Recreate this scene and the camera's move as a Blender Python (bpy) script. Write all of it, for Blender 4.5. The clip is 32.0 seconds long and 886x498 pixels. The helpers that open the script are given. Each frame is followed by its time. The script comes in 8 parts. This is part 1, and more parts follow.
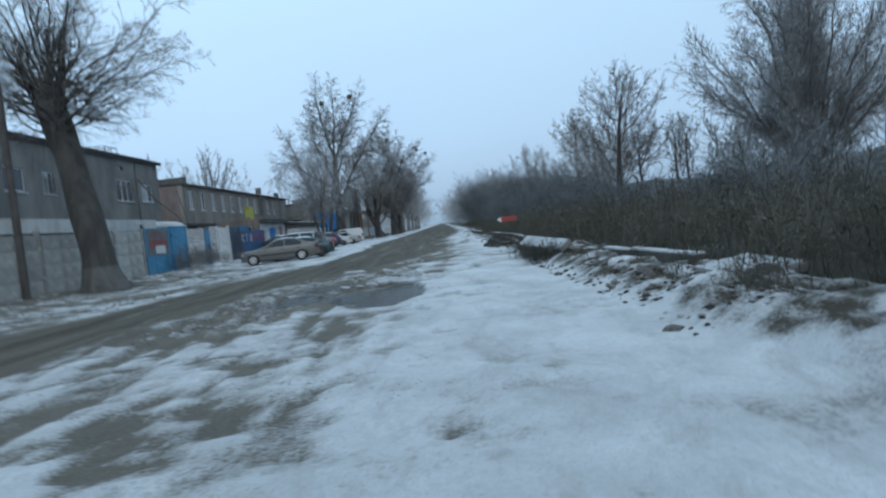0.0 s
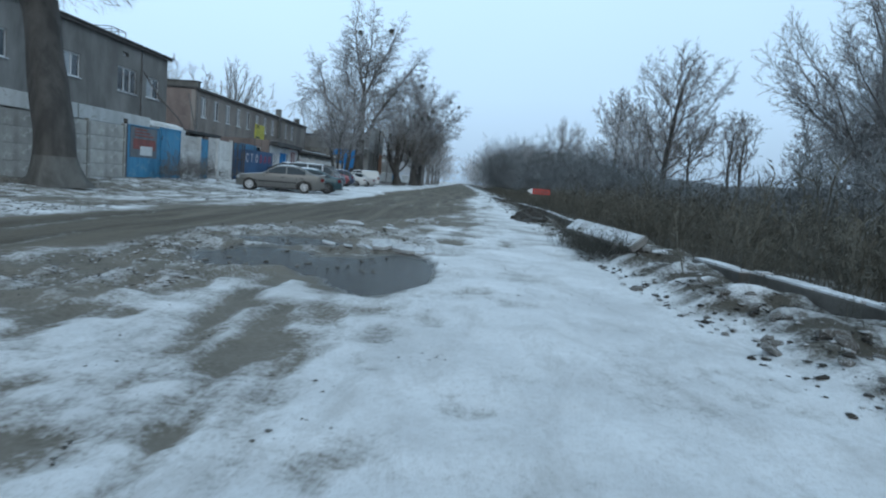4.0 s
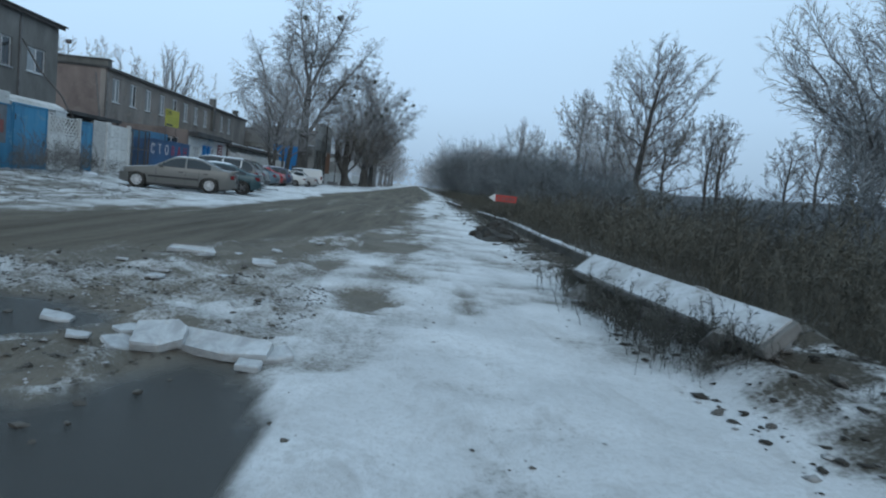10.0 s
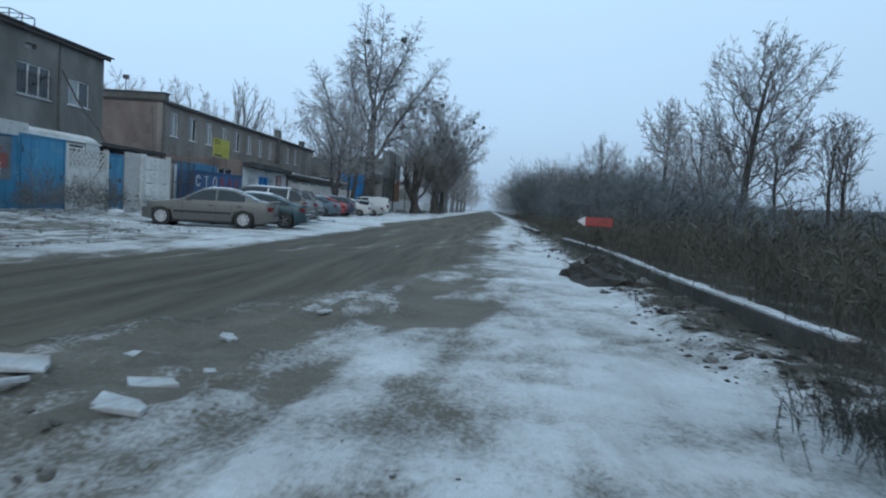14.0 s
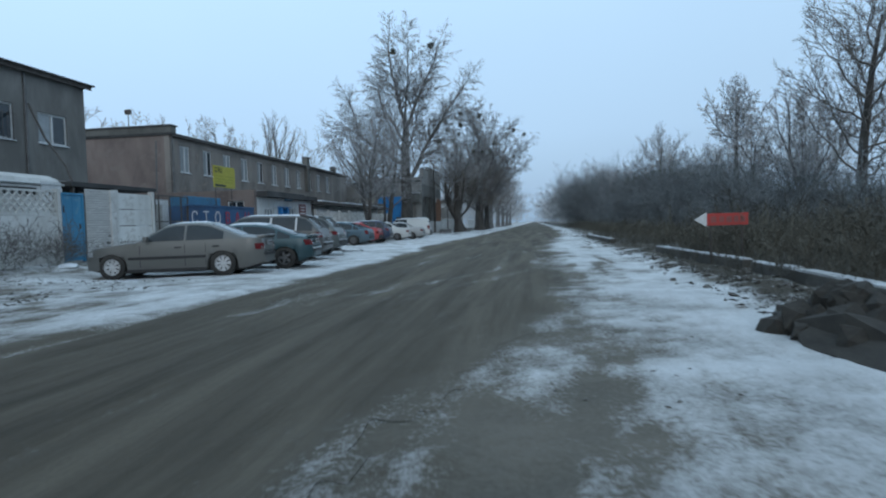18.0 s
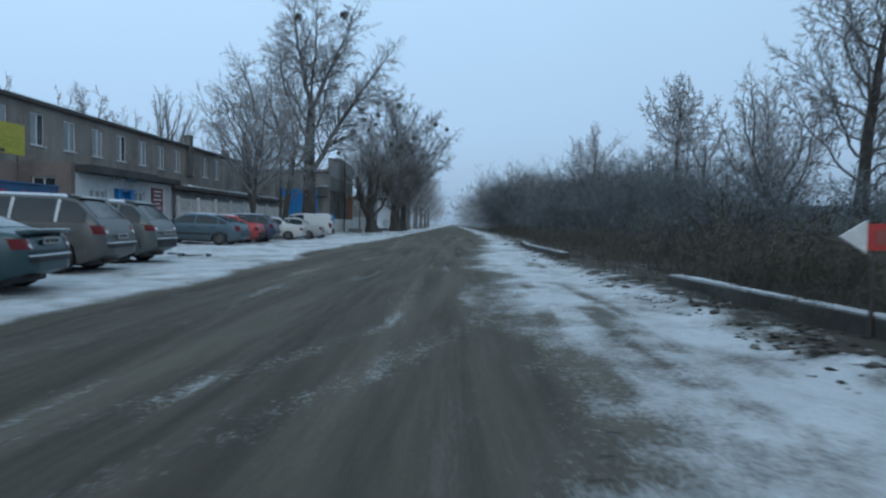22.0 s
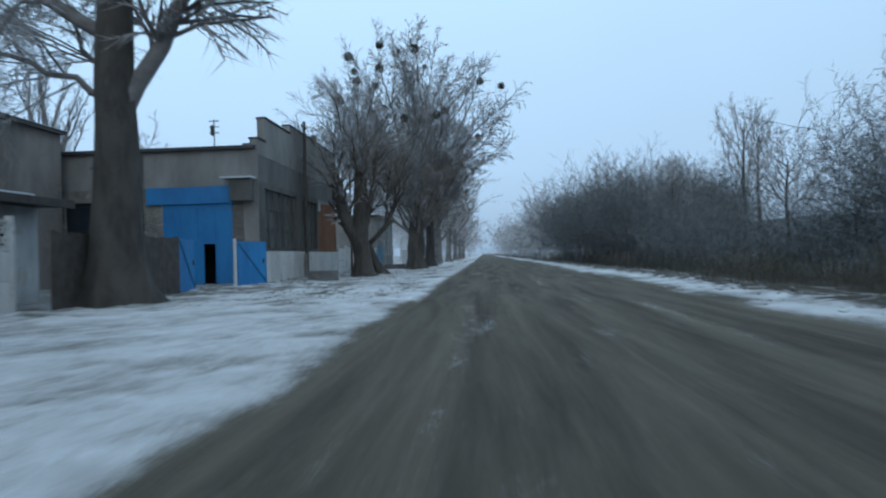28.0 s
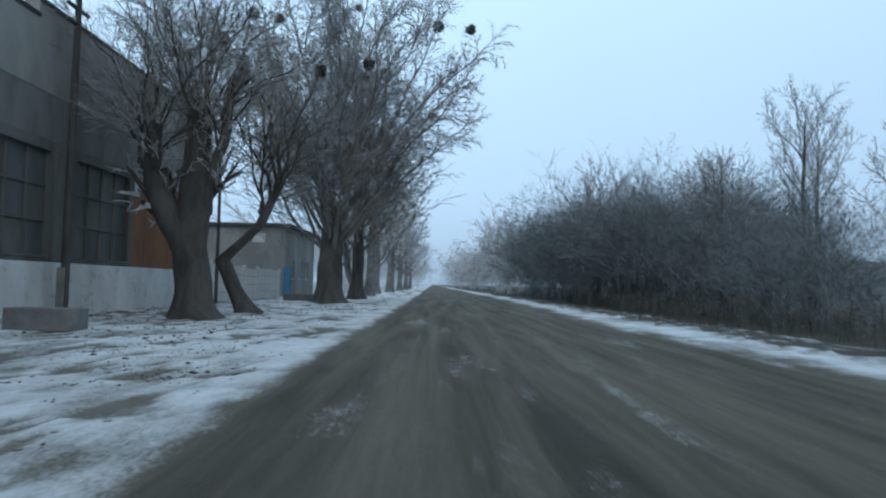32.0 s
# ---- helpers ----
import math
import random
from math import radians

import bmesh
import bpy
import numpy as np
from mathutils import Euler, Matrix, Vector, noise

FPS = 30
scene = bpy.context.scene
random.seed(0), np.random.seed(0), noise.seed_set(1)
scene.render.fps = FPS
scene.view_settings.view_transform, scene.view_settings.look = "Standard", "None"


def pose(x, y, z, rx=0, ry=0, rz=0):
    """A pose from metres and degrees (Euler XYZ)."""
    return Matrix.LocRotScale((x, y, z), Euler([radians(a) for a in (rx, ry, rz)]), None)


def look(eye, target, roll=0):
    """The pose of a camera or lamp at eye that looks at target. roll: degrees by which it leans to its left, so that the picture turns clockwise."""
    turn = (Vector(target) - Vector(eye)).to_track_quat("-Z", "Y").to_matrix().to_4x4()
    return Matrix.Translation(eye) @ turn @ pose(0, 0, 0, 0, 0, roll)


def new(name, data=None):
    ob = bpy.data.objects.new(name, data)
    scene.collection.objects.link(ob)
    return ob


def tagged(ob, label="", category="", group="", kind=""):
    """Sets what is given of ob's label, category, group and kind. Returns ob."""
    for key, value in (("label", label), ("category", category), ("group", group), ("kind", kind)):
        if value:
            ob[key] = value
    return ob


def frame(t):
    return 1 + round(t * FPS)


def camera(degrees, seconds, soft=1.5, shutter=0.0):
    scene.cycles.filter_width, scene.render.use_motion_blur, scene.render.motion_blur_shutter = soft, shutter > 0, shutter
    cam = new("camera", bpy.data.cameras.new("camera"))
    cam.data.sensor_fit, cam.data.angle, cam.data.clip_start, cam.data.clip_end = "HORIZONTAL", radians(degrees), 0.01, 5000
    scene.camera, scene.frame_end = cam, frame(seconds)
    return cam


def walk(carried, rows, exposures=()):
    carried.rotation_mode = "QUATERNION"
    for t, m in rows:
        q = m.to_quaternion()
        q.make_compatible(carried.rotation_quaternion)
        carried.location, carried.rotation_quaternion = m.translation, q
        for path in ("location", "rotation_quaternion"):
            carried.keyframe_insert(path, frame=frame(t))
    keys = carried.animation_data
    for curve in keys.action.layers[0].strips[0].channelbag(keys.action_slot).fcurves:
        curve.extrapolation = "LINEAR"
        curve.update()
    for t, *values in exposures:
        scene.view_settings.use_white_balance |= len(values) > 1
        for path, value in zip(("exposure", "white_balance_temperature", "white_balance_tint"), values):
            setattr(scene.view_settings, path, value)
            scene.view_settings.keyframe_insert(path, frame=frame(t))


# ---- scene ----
cam = camera(68.7, 32.0, soft=2.1, shutter=0.5)
PATH = [
    (0, (0.368, -2.357, 1.225), (0.361, -0.359, 1.145), -6.4),
    (0.5, (0.291, -1.685, 1.243), (0.362, 0.312, 1.152), 0.2),
    (1, (0.318, -1.317, 1.237), (0.427, 0.678, 1.156), -1.0),
    (1.5, (0.314, -0.979, 1.229), (0.425, 1.014, 1.1), -1.6),
    (2, (0.322, -0.709, 1.249), (0.394, 1.283, 1.087), -1.3),
    (2.5, (0.269, -0.395, 1.321), (0.104, 1.585, 1.094), 2.6),
    (3, (0.212, 0.371, 1.256), (-0.008, 2.344, 1.02), 2.4),
    (3.5, (0.175, 1.108, 1.197), (0.082, 3.089, 0.945), 4.1),
    (4, (0.129, 1.735, 1.171), (0.089, 3.724, 0.965), 4.5),
    (4.5, (0.129, 2.166, 1.195), (0.159, 4.157, 1.001), 6.2),
    (6.5, (0.162, 5.375, 1.257), (0.312, 7.364, 1.118), 4.2),
    (7, (0.22, 5.823, 1.271), (0.313, 7.815, 1.115), 5.6),
    (7.5, (0.295, 6.306, 1.254), (0.501, 8.289, 1.099), 3.5),
    (8, (0.329, 6.674, 1.244), (0.442, 8.664, 1.079), 3.7),
    (8.5, (0.394, 6.981, 1.244), (0.482, 8.971, 1.069), 4.3),
    (9, (0.426, 7.292, 1.218), (0.559, 9.281, 1.051), 4.4),
    (9.5, (0.459, 7.598, 1.213), (0.609, 9.584, 1.026), 5.8),
    (10, (0.465, 7.964, 1.203), (0.566, 9.953, 1.018), 6.0),
    (10.5, (0.567, 8.368, 1.22), (0.621, 10.354, 0.989), 3.0),
    (11, (0.65, 8.764, 1.207), (0.69, 10.747, 0.947), 1.2),
    (11.5, (0.696, 9.34, 1.198), (0.7, 11.331, 1.004), 0.3),
    (12, (0.684, 9.901, 1.218), (0.671, 11.895, 1.063), 2.4),
    (12.5, (0.7, 10.563, 1.159), (0.735, 12.562, 1.091), 2.4),
    (13, (0.607, 10.987, 1.208), (0.626, 12.987, 1.165), 4.4),
    (13.5, (0.511, 11.839, 1.225), (0.402, 13.831, 1.08), 5.3),
    (14, (0.563, 12.727, 1.201), (0.428, 14.719, 1.073), 3.7),
    (14.5, (0.516, 13.363, 1.15), (0.427, 15.357, 1.039), 4.2),
    (15, (0.372, 13.906, 1.158), (0.205, 15.896, 1.046), 4.4),
    (15.5, (0.306, 14.674, 1.213), (0.021, 16.649, 1.068), 0.8),
    (17.5, (0.138, 17.994, 1.127), (-0.171, 19.967, 1.023), -3.1),
    (18, (-0.066, 19.054, 1.128), (-0.349, 21.033, 1.052), -1.8),
    (18.5, (-0.193, 19.799, 1.135), (-0.569, 21.763, 1.086), -3.8),
    (19, (-0.2, 20.695, 1.182), (-0.648, 22.644, 1.194), -2.4),
    (19.5, (-0.241, 21.488, 1.182), (-0.652, 23.445, 1.217), -1.2),
    (20, (-0.336, 22.486, 1.178), (-0.673, 24.457, 1.187), -1.0),
    (20.5, (-0.328, 23.392, 1.166), (-0.484, 25.384, 1.094), 1.0),
    (21, (-0.356, 24.61, 1.18), (-0.405, 26.609, 1.14), -2.3),
    (21.5, (-0.346, 25.728, 1.156), (-0.365, 27.728, 1.168), -1.3),
    (22, (-0.338, 27.626, 1.115), (-0.367, 29.625, 1.039), 0.8),
    (22.5, (-0.285, 29.267, 1.068), (-0.464, 31.255, 0.938), -3.1),
    (23, (-0.142, 31.537, 1.093), (-0.41, 33.519, 1.117), -1.9),
    (23.5, (-0.713, 33.87, 1.11), (-0.935, 35.857, 1.097), -2.1),
    (24, (-1.162, 37.069, 1.196), (-1.585, 39.023, 1.169), -4.8),
    (24.5, (-1.745, 40.735, 1.172), (-2.241, 42.67, 1.072), -2.6),
    (25, (-2.479, 44.874, 1.224), (-2.936, 46.82, 1.159), -2.4),
    (25.5, (-3.269, 49.313, 1.208), (-3.668, 51.273, 1.171), -2.1),
    (26, (-3.365, 54.081, 1.233), (-3.635, 56.062, 1.208), -2.4),
    (26.5, (-3.047, 57.728, 1.161), (-3.249, 59.718, 1.137), -3.3),
    (28.5, (-3.376, 72.47, 1.156), (-3.483, 74.467, 1.196), -1.4),
    (29, (-3.594, 75.894, 1.105), (-3.676, 77.892, 1.159), -2.3),
    (29.5, (-3.507, 78.182, 1.15), (-3.66, 80.176, 1.191), -1.9),
    (30, (-3.655, 81.199, 1.07), (-3.777, 83.195, 1.092), -2.2),
    (30.5, (-3.571, 83.305, 1.079), (-3.564, 85.305, 1.094), -2.1),
    (31, (-3.326, 84.945, 1.125), (-3.252, 86.943, 1.145), -0.7),
    (31.5, (-3.178, 86.303, 1.14), (-3.104, 88.301, 1.198), -0.5),
    (32, (-3.15, 87.56, 1.158), (-3.12, 89.557, 1.268), 1.1),
]
walk(cam, [(t, look(eye, target, roll)) for t, eye, target, roll in PATH], exposures=[(0.0, 0.00, 6430, 10), (3.0, 0.00, 6430, 10), (4.0, 0.20, 6500, 10), (5.5, 0.10, 6450, 10), (7.0, 0.00, 6430, 10), (9.0, 0.00, 6500, 10), (13.0, 0.00, 6430, 10), (15.0, -0.03, 6380, 10), (19.0, -0.08, 6400, 10), (20.0, -0.20, 6280, 10), (22.0, -0.20, 6260, 10), (23.0, 0.00, 6450, 10), (24.0, -0.05, 6350, 10), (25.0, 0.03, 6380, 10), (26.0, 0.00, 6450, 10), (29.0, -0.03, 6260, 10), (30.0, 0.00, 6280, 10), (31.0, 0.15, 6430, 10), (32.0, 0.10, 6450, 10)])

# ---- world, sun and exposure ----
SKY_TURN = radians(200)
world = bpy.data.worlds.new("winter_sky")
scene.world = world
world.use_nodes = True
wn, wl = world.node_tree.nodes, world.node_tree.links
wn.clear()
w_out = wn.new("ShaderNodeOutputWorld")
w_bg = wn.new("ShaderNodeBackground")
w_sky = wn.new("ShaderNodeTexSky")
w_sky.sky_type = "NISHITA"
w_sky.sun_disc = False
w_sky.sun_elevation, w_sky.sun_rotation = radians(28), SKY_TURN
w_sky.air_density, w_sky.dust_density, w_sky.ozone_density = 1.2, 4.0, 2.0
w_gain = wn.new("ShaderNodeMix")
w_gain.data_type, w_gain.blend_type = "RGBA", "MULTIPLY"
w_gain.inputs[0].default_value = 1.0
wl.new(w_sky.outputs[0], w_gain.inputs[6])
w_gain.inputs[7].default_value = (0.10, 0.10, 0.10, 1)
# an even cloud sheet, brighter overhead than at the horizon
w_tc = wn.new("ShaderNodeTexCoord")
w_sep = wn.new("ShaderNodeSeparateXYZ")
w_ramp = wn.new("ShaderNodeValToRGB")
w_noise = wn.new("ShaderNodeTexNoise")
w_noise.inputs["Scale"].default_value, w_noise.inputs["Detail"].default_value = 1.6, 4.0
w_add = wn.new("ShaderNodeMath")
w_add.operation = "MULTIPLY_ADD"
w_add.inputs[1].default_value = 0.16
wl.new(w_tc.outputs["Generated"], w_sep.inputs[0])
wl.new(w_tc.outputs["Generated"], w_noise.inputs["Vector"])
wl.new(w_noise.outputs["Fac"], w_add.inputs[0])
wl.new(w_sep.outputs["Z"], w_add.inputs[2])
wl.new(w_add.outputs[0], w_ramp.inputs[0])
els = w_ramp.color_ramp.elements
els[0].position, els[0].color = 0.06, (0.348, 0.51, 0.70, 1)
els[1].position, els[1].color = 0.55, (0.68, 0.99, 1.28, 1)
e = els.new(0.22)
e.color = (0.525, 0.765, 1.04, 1)
w_mix = wn.new("ShaderNodeMix")
w_mix.data_type = "RGBA"
w_mix.inputs[0].default_value = 0.85
wl.new(w_gain.outputs[2], w_mix.inputs[6])
wl.new(w_ramp.outputs[0], w_mix.inputs[7])
wl.new(w_mix.outputs[2], w_bg.inputs[0])
# sky gain falls towards +x, standing in for dimming by the windscreen
w_lean = wn.new("ShaderNodeMath")
w_lean.operation = "MULTIPLY_ADD"
w_lean.inputs[1].default_value, w_lean.inputs[2].default_value = -0.16, 1.0
wl.new(w_sep.outputs["X"], w_lean.inputs[0])
wl.new(w_lean.outputs[0], w_bg.inputs[1])
wl.new(w_bg.outputs[0], w_out.inputs[0])

sun = new("sun", bpy.data.lights.new("sun", "SUN"))
sun.data.energy, sun.data.angle, sun.data.color = 0.5, radians(30), (1.0, 0.97, 0.92)
sun.matrix_world = pose(0, 0, 30, 62, 0, 20)

# ---- materials ----


class Nodes:
    """A small builder round one Principled material."""

    def __init__(self, name):
        self.m = bpy.data.materials.new(name)
        self.m.use_nodes = True
        self.t = self.m.node_tree
        self.b = self.t.nodes["Principled BSDF"]

    def node(self, kind, **inputs):
        n = self.t.nodes.new("ShaderNode" + kind)
        for key, value in inputs.items():
            n.inputs[key.replace("_", " ")].default_value = value
        return n

    def link(self, a, b):
        self.t.links.new(a, b)

    def coords(self, scale=(1, 1, 1)):
        tc, mp = self.node("TexCoord"), self.node("Mapping")
        mp.inputs["Scale"].default_value = scale
        self.link(tc.outputs["Object"], mp.inputs["Vector"])
        return mp.outputs[0]

    def noise(self, scale, detail=4, rough=0.6, vec=None, warp=0.0):
        n = self.node("TexNoise", Scale=scale, Detail=detail, Roughness=rough, Distortion=warp)
        if vec is not None:
            self.link(vec, n.inputs["Vector"])
        return n.outputs["Fac"]

    def ramp(self, fac, *stops):
        r = self.node("ValToRGB")
        el = r.color_ramp.elements
        while len(el) < len(stops):
            el.new(0.5)
        for one, (pos, col) in zip(el, stops):
            one.position = pos
            one.color = (*col, 1) if isinstance(col, tuple) else (col, col, col, 1)
        self.link(fac, r.inputs[0])
        return r.outputs[0]

    def mix(self, fac, a, b, kind="MIX"):
        n = self.node("Mix")
        n.data_type, n.blend_type = "RGBA", kind
        for slot, v in ((0, fac), (6, a), (7, b)):
            if isinstance(v, (int, float)):
                n.inputs[slot].default_value = v if slot == 0 else (v, v, v, 1)
            elif isinstance(v, tuple):
                n.inputs[slot].default_value = (*v, 1)
            else:
                self.link(v, n.inputs[slot])
        return n.outputs[2]

    def bump(self, height, strength=0.3, distance=0.02):
        n = self.node("Bump", Strength=strength, Distance=distance)
        self.link(height, n.inputs["Height"])
        self.link(n.outputs[0], self.b.inputs["Normal"])

    def attr(self, name):
        n = self.node("Attribute")
        n.attribute_name = name
        return n.outputs["Fac"]

    def done(self, color=None, rough=None, metal=None, spec=None):
        for key, v in (("Base Color", color), ("Roughness", rough), ("Metallic", metal), ("Specular IOR Level", spec)):
            if v is None:
                continue
            if isinstance(v, (int, float)):
                self.b.inputs[key].default_value = v
            elif isinstance(v, tuple):
                self.b.inputs[key].default_value = (*v, 1)
            else:
                self.link(v, self.b.inputs[key])
        return self.m


def worn(name, base, dark, scale=3.0, fine=40.0, rough=0.85, bump=0.25, streak=False, patch=None, dist=0.02, vary=0.0):
    """Two-scale stained surface: broad stains, fine grain, optional run-off streaks and flaked patches."""
    k = Nodes(name)
    broad = k.noise(scale, 5, 0.65, k.coords((1, 1, 0.35) if streak else (1, 1, 1)), 0.3)
    grain = k.noise(fine, 4, 0.7, k.coords())
    col = k.mix(k.ramp(broad, (0.38, 0.0), (0.62, 1.0)), dark, base)
    col = k.mix(k.ramp(grain, (0.3, 0.0), (0.8, 0.45)), col, tuple(c * 0.62 for c in base))
    if patch:
        spots = k.ramp(k.noise(scale * 2.3, 6, 0.7, k.coords((1, 1, 1.4)), 0.6), (0.56, 0.0), (0.62, 1.0))
        col = k.mix(spots, col, patch)
    if vary:
        info = k.node("ObjectInfo")
        hsv = k.node("HueSaturation")
        mr = k.node("MapRange")
        mr.inputs["To Min"].default_value, mr.inputs["To Max"].default_value = 1 - vary, 1 + vary
        k.link(info.outputs["Random"], mr.inputs["Value"])
        k.link(mr.outputs[0], hsv.inputs["Value"])
        k.link(col, hsv.inputs["Color"])
        col = hsv.outputs[0]
    if bump:
        both = k.mix(0.4, k.noise(fine, 5, 0.7, k.coords()), broad)
        k.bump(both, bump, dist)
    return k.done(col, rough)


def paint_car(name, color, dirt=(0.13, 0.122, 0.11), amount=0.55, metal=0.25):
    """Car paint under a film of dried road salt and mud, heaviest low on the flanks as spray leaves it."""
    k = Nodes(name)
    tc = k.node("TexCoord")
    sep = k.node("SeparateXYZ")
    k.link(tc.outputs["Object"], sep.inputs[0])
    low = k.node("MapRange")
    low.inputs["From Min"].default_value, low.inputs["From Max"].default_value = 0.95, 0.25
    k.link(sep.outputs["Z"], low.inputs["Value"])
    spray = k.noise(7.0, 6, 0.7, k.coords(), 0.4)
    f = k.node("Math")
    f.operation = "MULTIPLY"
    k.link(low.outputs[0], f.inputs[0])
    k.link(k.ramp(spray, (0.2, 0.25), (0.7, 1.0)), f.inputs[1])
    g = k.node("Math")
    g.operation = "MULTIPLY_ADD"
    g.use_clamp = True
    g.inputs[1].default_value, g.inputs[2].default_value = amount, 0.05
    k.link(f.outputs[0], g.inputs[0])
    col = k.mix(g.outputs[0], color, dirt)
    k.b.inputs["Coat Weight"].default_value = 0.35
    k.b.inputs["Coat Roughness"].default_value = 0.25
    rough = k.mix(g.outputs[0], 0.38, 0.85)
    return k.done(col, rough, metal)


def plain(name, color, rough=0.5, metal=0.0, grain=0.0):
    k = Nodes(name)
    if grain:
        n = k.noise(grain, 4, 0.7, k.coords())
        return k.done(k.mix(k.ramp(n, (0.3, 0.0), (0.75, 1.0)), tuple(c * 0.7 for c in color), color), rough, metal)
    return k.done(color, rough, metal)


def ground_material():
    """Snow, trodden mud, wet clay and bare soil, mixed by what lies at each spot."""
    k = Nodes("winter_ground_cover")
    big, fine = k.noise(0.9, 6, 0.65, k.coords(), 0.4), k.noise(26, 6, 0.75, k.coords())
    grit = k.noise(90, 3, 0.8, k.coords())
    mud = k.mix(k.ramp(big, (0.3, 0.0), (0.7, 1.0)), (0.079, 0.071, 0.055), (0.170, 0.152, 0.122))
    mud = k.mix(k.ramp(fine, (0.35, 0.0), (0.75, 0.7)), mud, (0.204, 0.192, 0.174))
    soil = k.mix(k.ramp(fine, (0.3, 0.0), (0.7, 1.0)), (0.022, 0.019, 0.014), (0.060, 0.050, 0.034))
    lane = k.noise(1.0, 6, 0.65, k.coords((1.7, 0.10, 1)), 0.4)
    tar = k.mix(k.ramp(lane, (0.32, 0.0), (0.66, 1.0)), (0.048, 0.041, 0.030), (0.150, 0.130, 0.100))
    tar = k.mix(k.ramp(fine, (0.4, 0.0), (0.8, 0.5)), tar, (0.048, 0.043, 0.036))
    tar = k.mix(k.ramp(k.noise(1.0, 6, 0.75, k.coords((1.4, 0.22, 1)), 0.5), (0.60, 0.0), (0.72, 0.35)), tar, (0.252, 0.246, 0.234))
    trail = k.noise(1.0, 6, 0.75, k.coords((2.2, 0.8, 1)), 0.8)
    snow = k.mix(k.ramp(big, (0.25, 0.0), (0.75, 1.0)), (0.472, 0.484, 0.490), (0.755, 0.773, 0.785))
    snow = k.mix(k.ramp(trail, (0.50, 0.0), (0.68, 0.55)), snow, (0.342, 0.336, 0.325))
    snow = k.mix(k.ramp(fine, (0.45, 0.0), (0.75, 0.6)), snow, (0.389, 0.384, 0.372))
    snow = k.mix(k.ramp(grit, (0.58, 0.0), (0.70, 0.7)), snow, (0.150, 0.138, 0.120))
    bare = k.mix(k.attr("soil"), mud, soil)
    bare = k.mix(k.attr("road"), bare, tar)
    s = k.node("Math")
    s.operation = "ADD"
    k.link(k.attr("snow"), s.inputs[0])
    off = k.node("MapRange")
    off.inputs["To Min"].default_value, off.inputs["To Max"].default_value = -1.15, 1.15
    k.link(k.mix(0.5, k.mix(0.4, k.noise(1.0, 7, 0.8, k.coords((5.5, 2.0, 1)), 0.3), k.noise(11, 6, 0.8, k.coords(), 0.4)), fine), off.inputs["Value"])
    k.link(off.outputs[0], s.inputs[1])
    cover = k.ramp(s.outputs[0], (0.26, 0.0), (0.74, 1.0))
    col = k.mix(cover, bare, snow)
    wet = k.attr("wet")
    col = k.mix(wet, col, (0.05, 0.052, 0.05))
    rough = k.mix(wet, k.mix(cover, 0.85, 0.9), 0.14)
    k.bump(k.mix(0.35, k.mix(0.5, fine, grit), k.noise(7.0, 6, 0.75, k.coords(), 0.5)), 0.8, 0.06)
    return k.done(col, rough, spec=k.mix(wet, 0.22, 0.35))


GROUND = ground_material()
BRICK_GREY = worn("grey_brick_wall", (0.225, 0.218, 0.205), (0.118, 0.113, 0.105), 0.55, 22, 0.9, 0.35, True, dist=0.03)
BRICK_RED = worn("red_brown_brick_wall", (0.200, 0.158, 0.142), (0.108, 0.083, 0.075), 0.5, 20, 0.9, 0.35, True, (0.17, 0.140, 0.126), dist=0.03)
# brick lightened: the veil of haze is put into its base colour
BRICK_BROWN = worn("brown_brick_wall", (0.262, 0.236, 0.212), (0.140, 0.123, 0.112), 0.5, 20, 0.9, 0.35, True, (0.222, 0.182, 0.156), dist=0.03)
DOOR_PALE = worn("pale_door_paint", (0.46, 0.47, 0.48), (0.33, 0.335, 0.34), 1.0, 30, 0.6, 0.08, True)
# plaster cooled slightly, a blue haze tint put into its base colour
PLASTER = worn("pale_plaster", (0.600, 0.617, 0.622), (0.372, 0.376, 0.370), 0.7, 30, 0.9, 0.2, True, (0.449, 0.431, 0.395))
HALL_PLASTER = worn("hall_plaster", (0.288, 0.281, 0.266), (0.180, 0.173, 0.161), 0.6, 26, 0.9, 0.3, True)
HALL_DARK = worn("hall_boards", (0.128, 0.126, 0.116), (0.066, 0.065, 0.058), 0.9, 18, 0.8, 0.3, True)
WHITEWASH = worn("whitewash", (0.592, 0.592, 0.580), (0.425, 0.419, 0.399), 0.9, 30, 0.9, 0.25, True, (0.361, 0.342, 0.309))
FENCE_GREY = worn("weathered_concrete", (0.400, 0.392, 0.370), (0.205, 0.200, 0.184), 1.1, 34, 0.95, 0.3, True, (0.42, 0.413, 0.39), vary=0.14)
FENCE_WHITE = worn("whitewashed_concrete", (0.676, 0.676, 0.660), (0.483, 0.475, 0.451), 1.0, 34, 0.95, 0.3, True, (0.419, 0.401, 0.378), vary=0.06)
HALL_BRICK = worn("sooty_grey_brick", (0.235, 0.222, 0.198), (0.120, 0.113, 0.100), 1.1, 26, 0.95, 0.4, False, (0.285, 0.272, 0.246), vary=0.2)
HALL_MID = worn("darker_hall_plaster", (0.168, 0.165, 0.156), (0.092, 0.090, 0.083), 0.7, 20, 0.9, 0.3, True)
WHITE_BRICK = worn("whitewashed_brick", (0.616, 0.616, 0.603), (0.420, 0.406, 0.385), 2.0, 34, 0.95, 0.3, False, (0.350, 0.329, 0.307), vary=0.10)
BLUE_GATE = worn("blue_gate_paint", (0.016, 0.220, 0.50), (0.012, 0.14, 0.37), 0.8, 40, 0.55, 0.08, True)
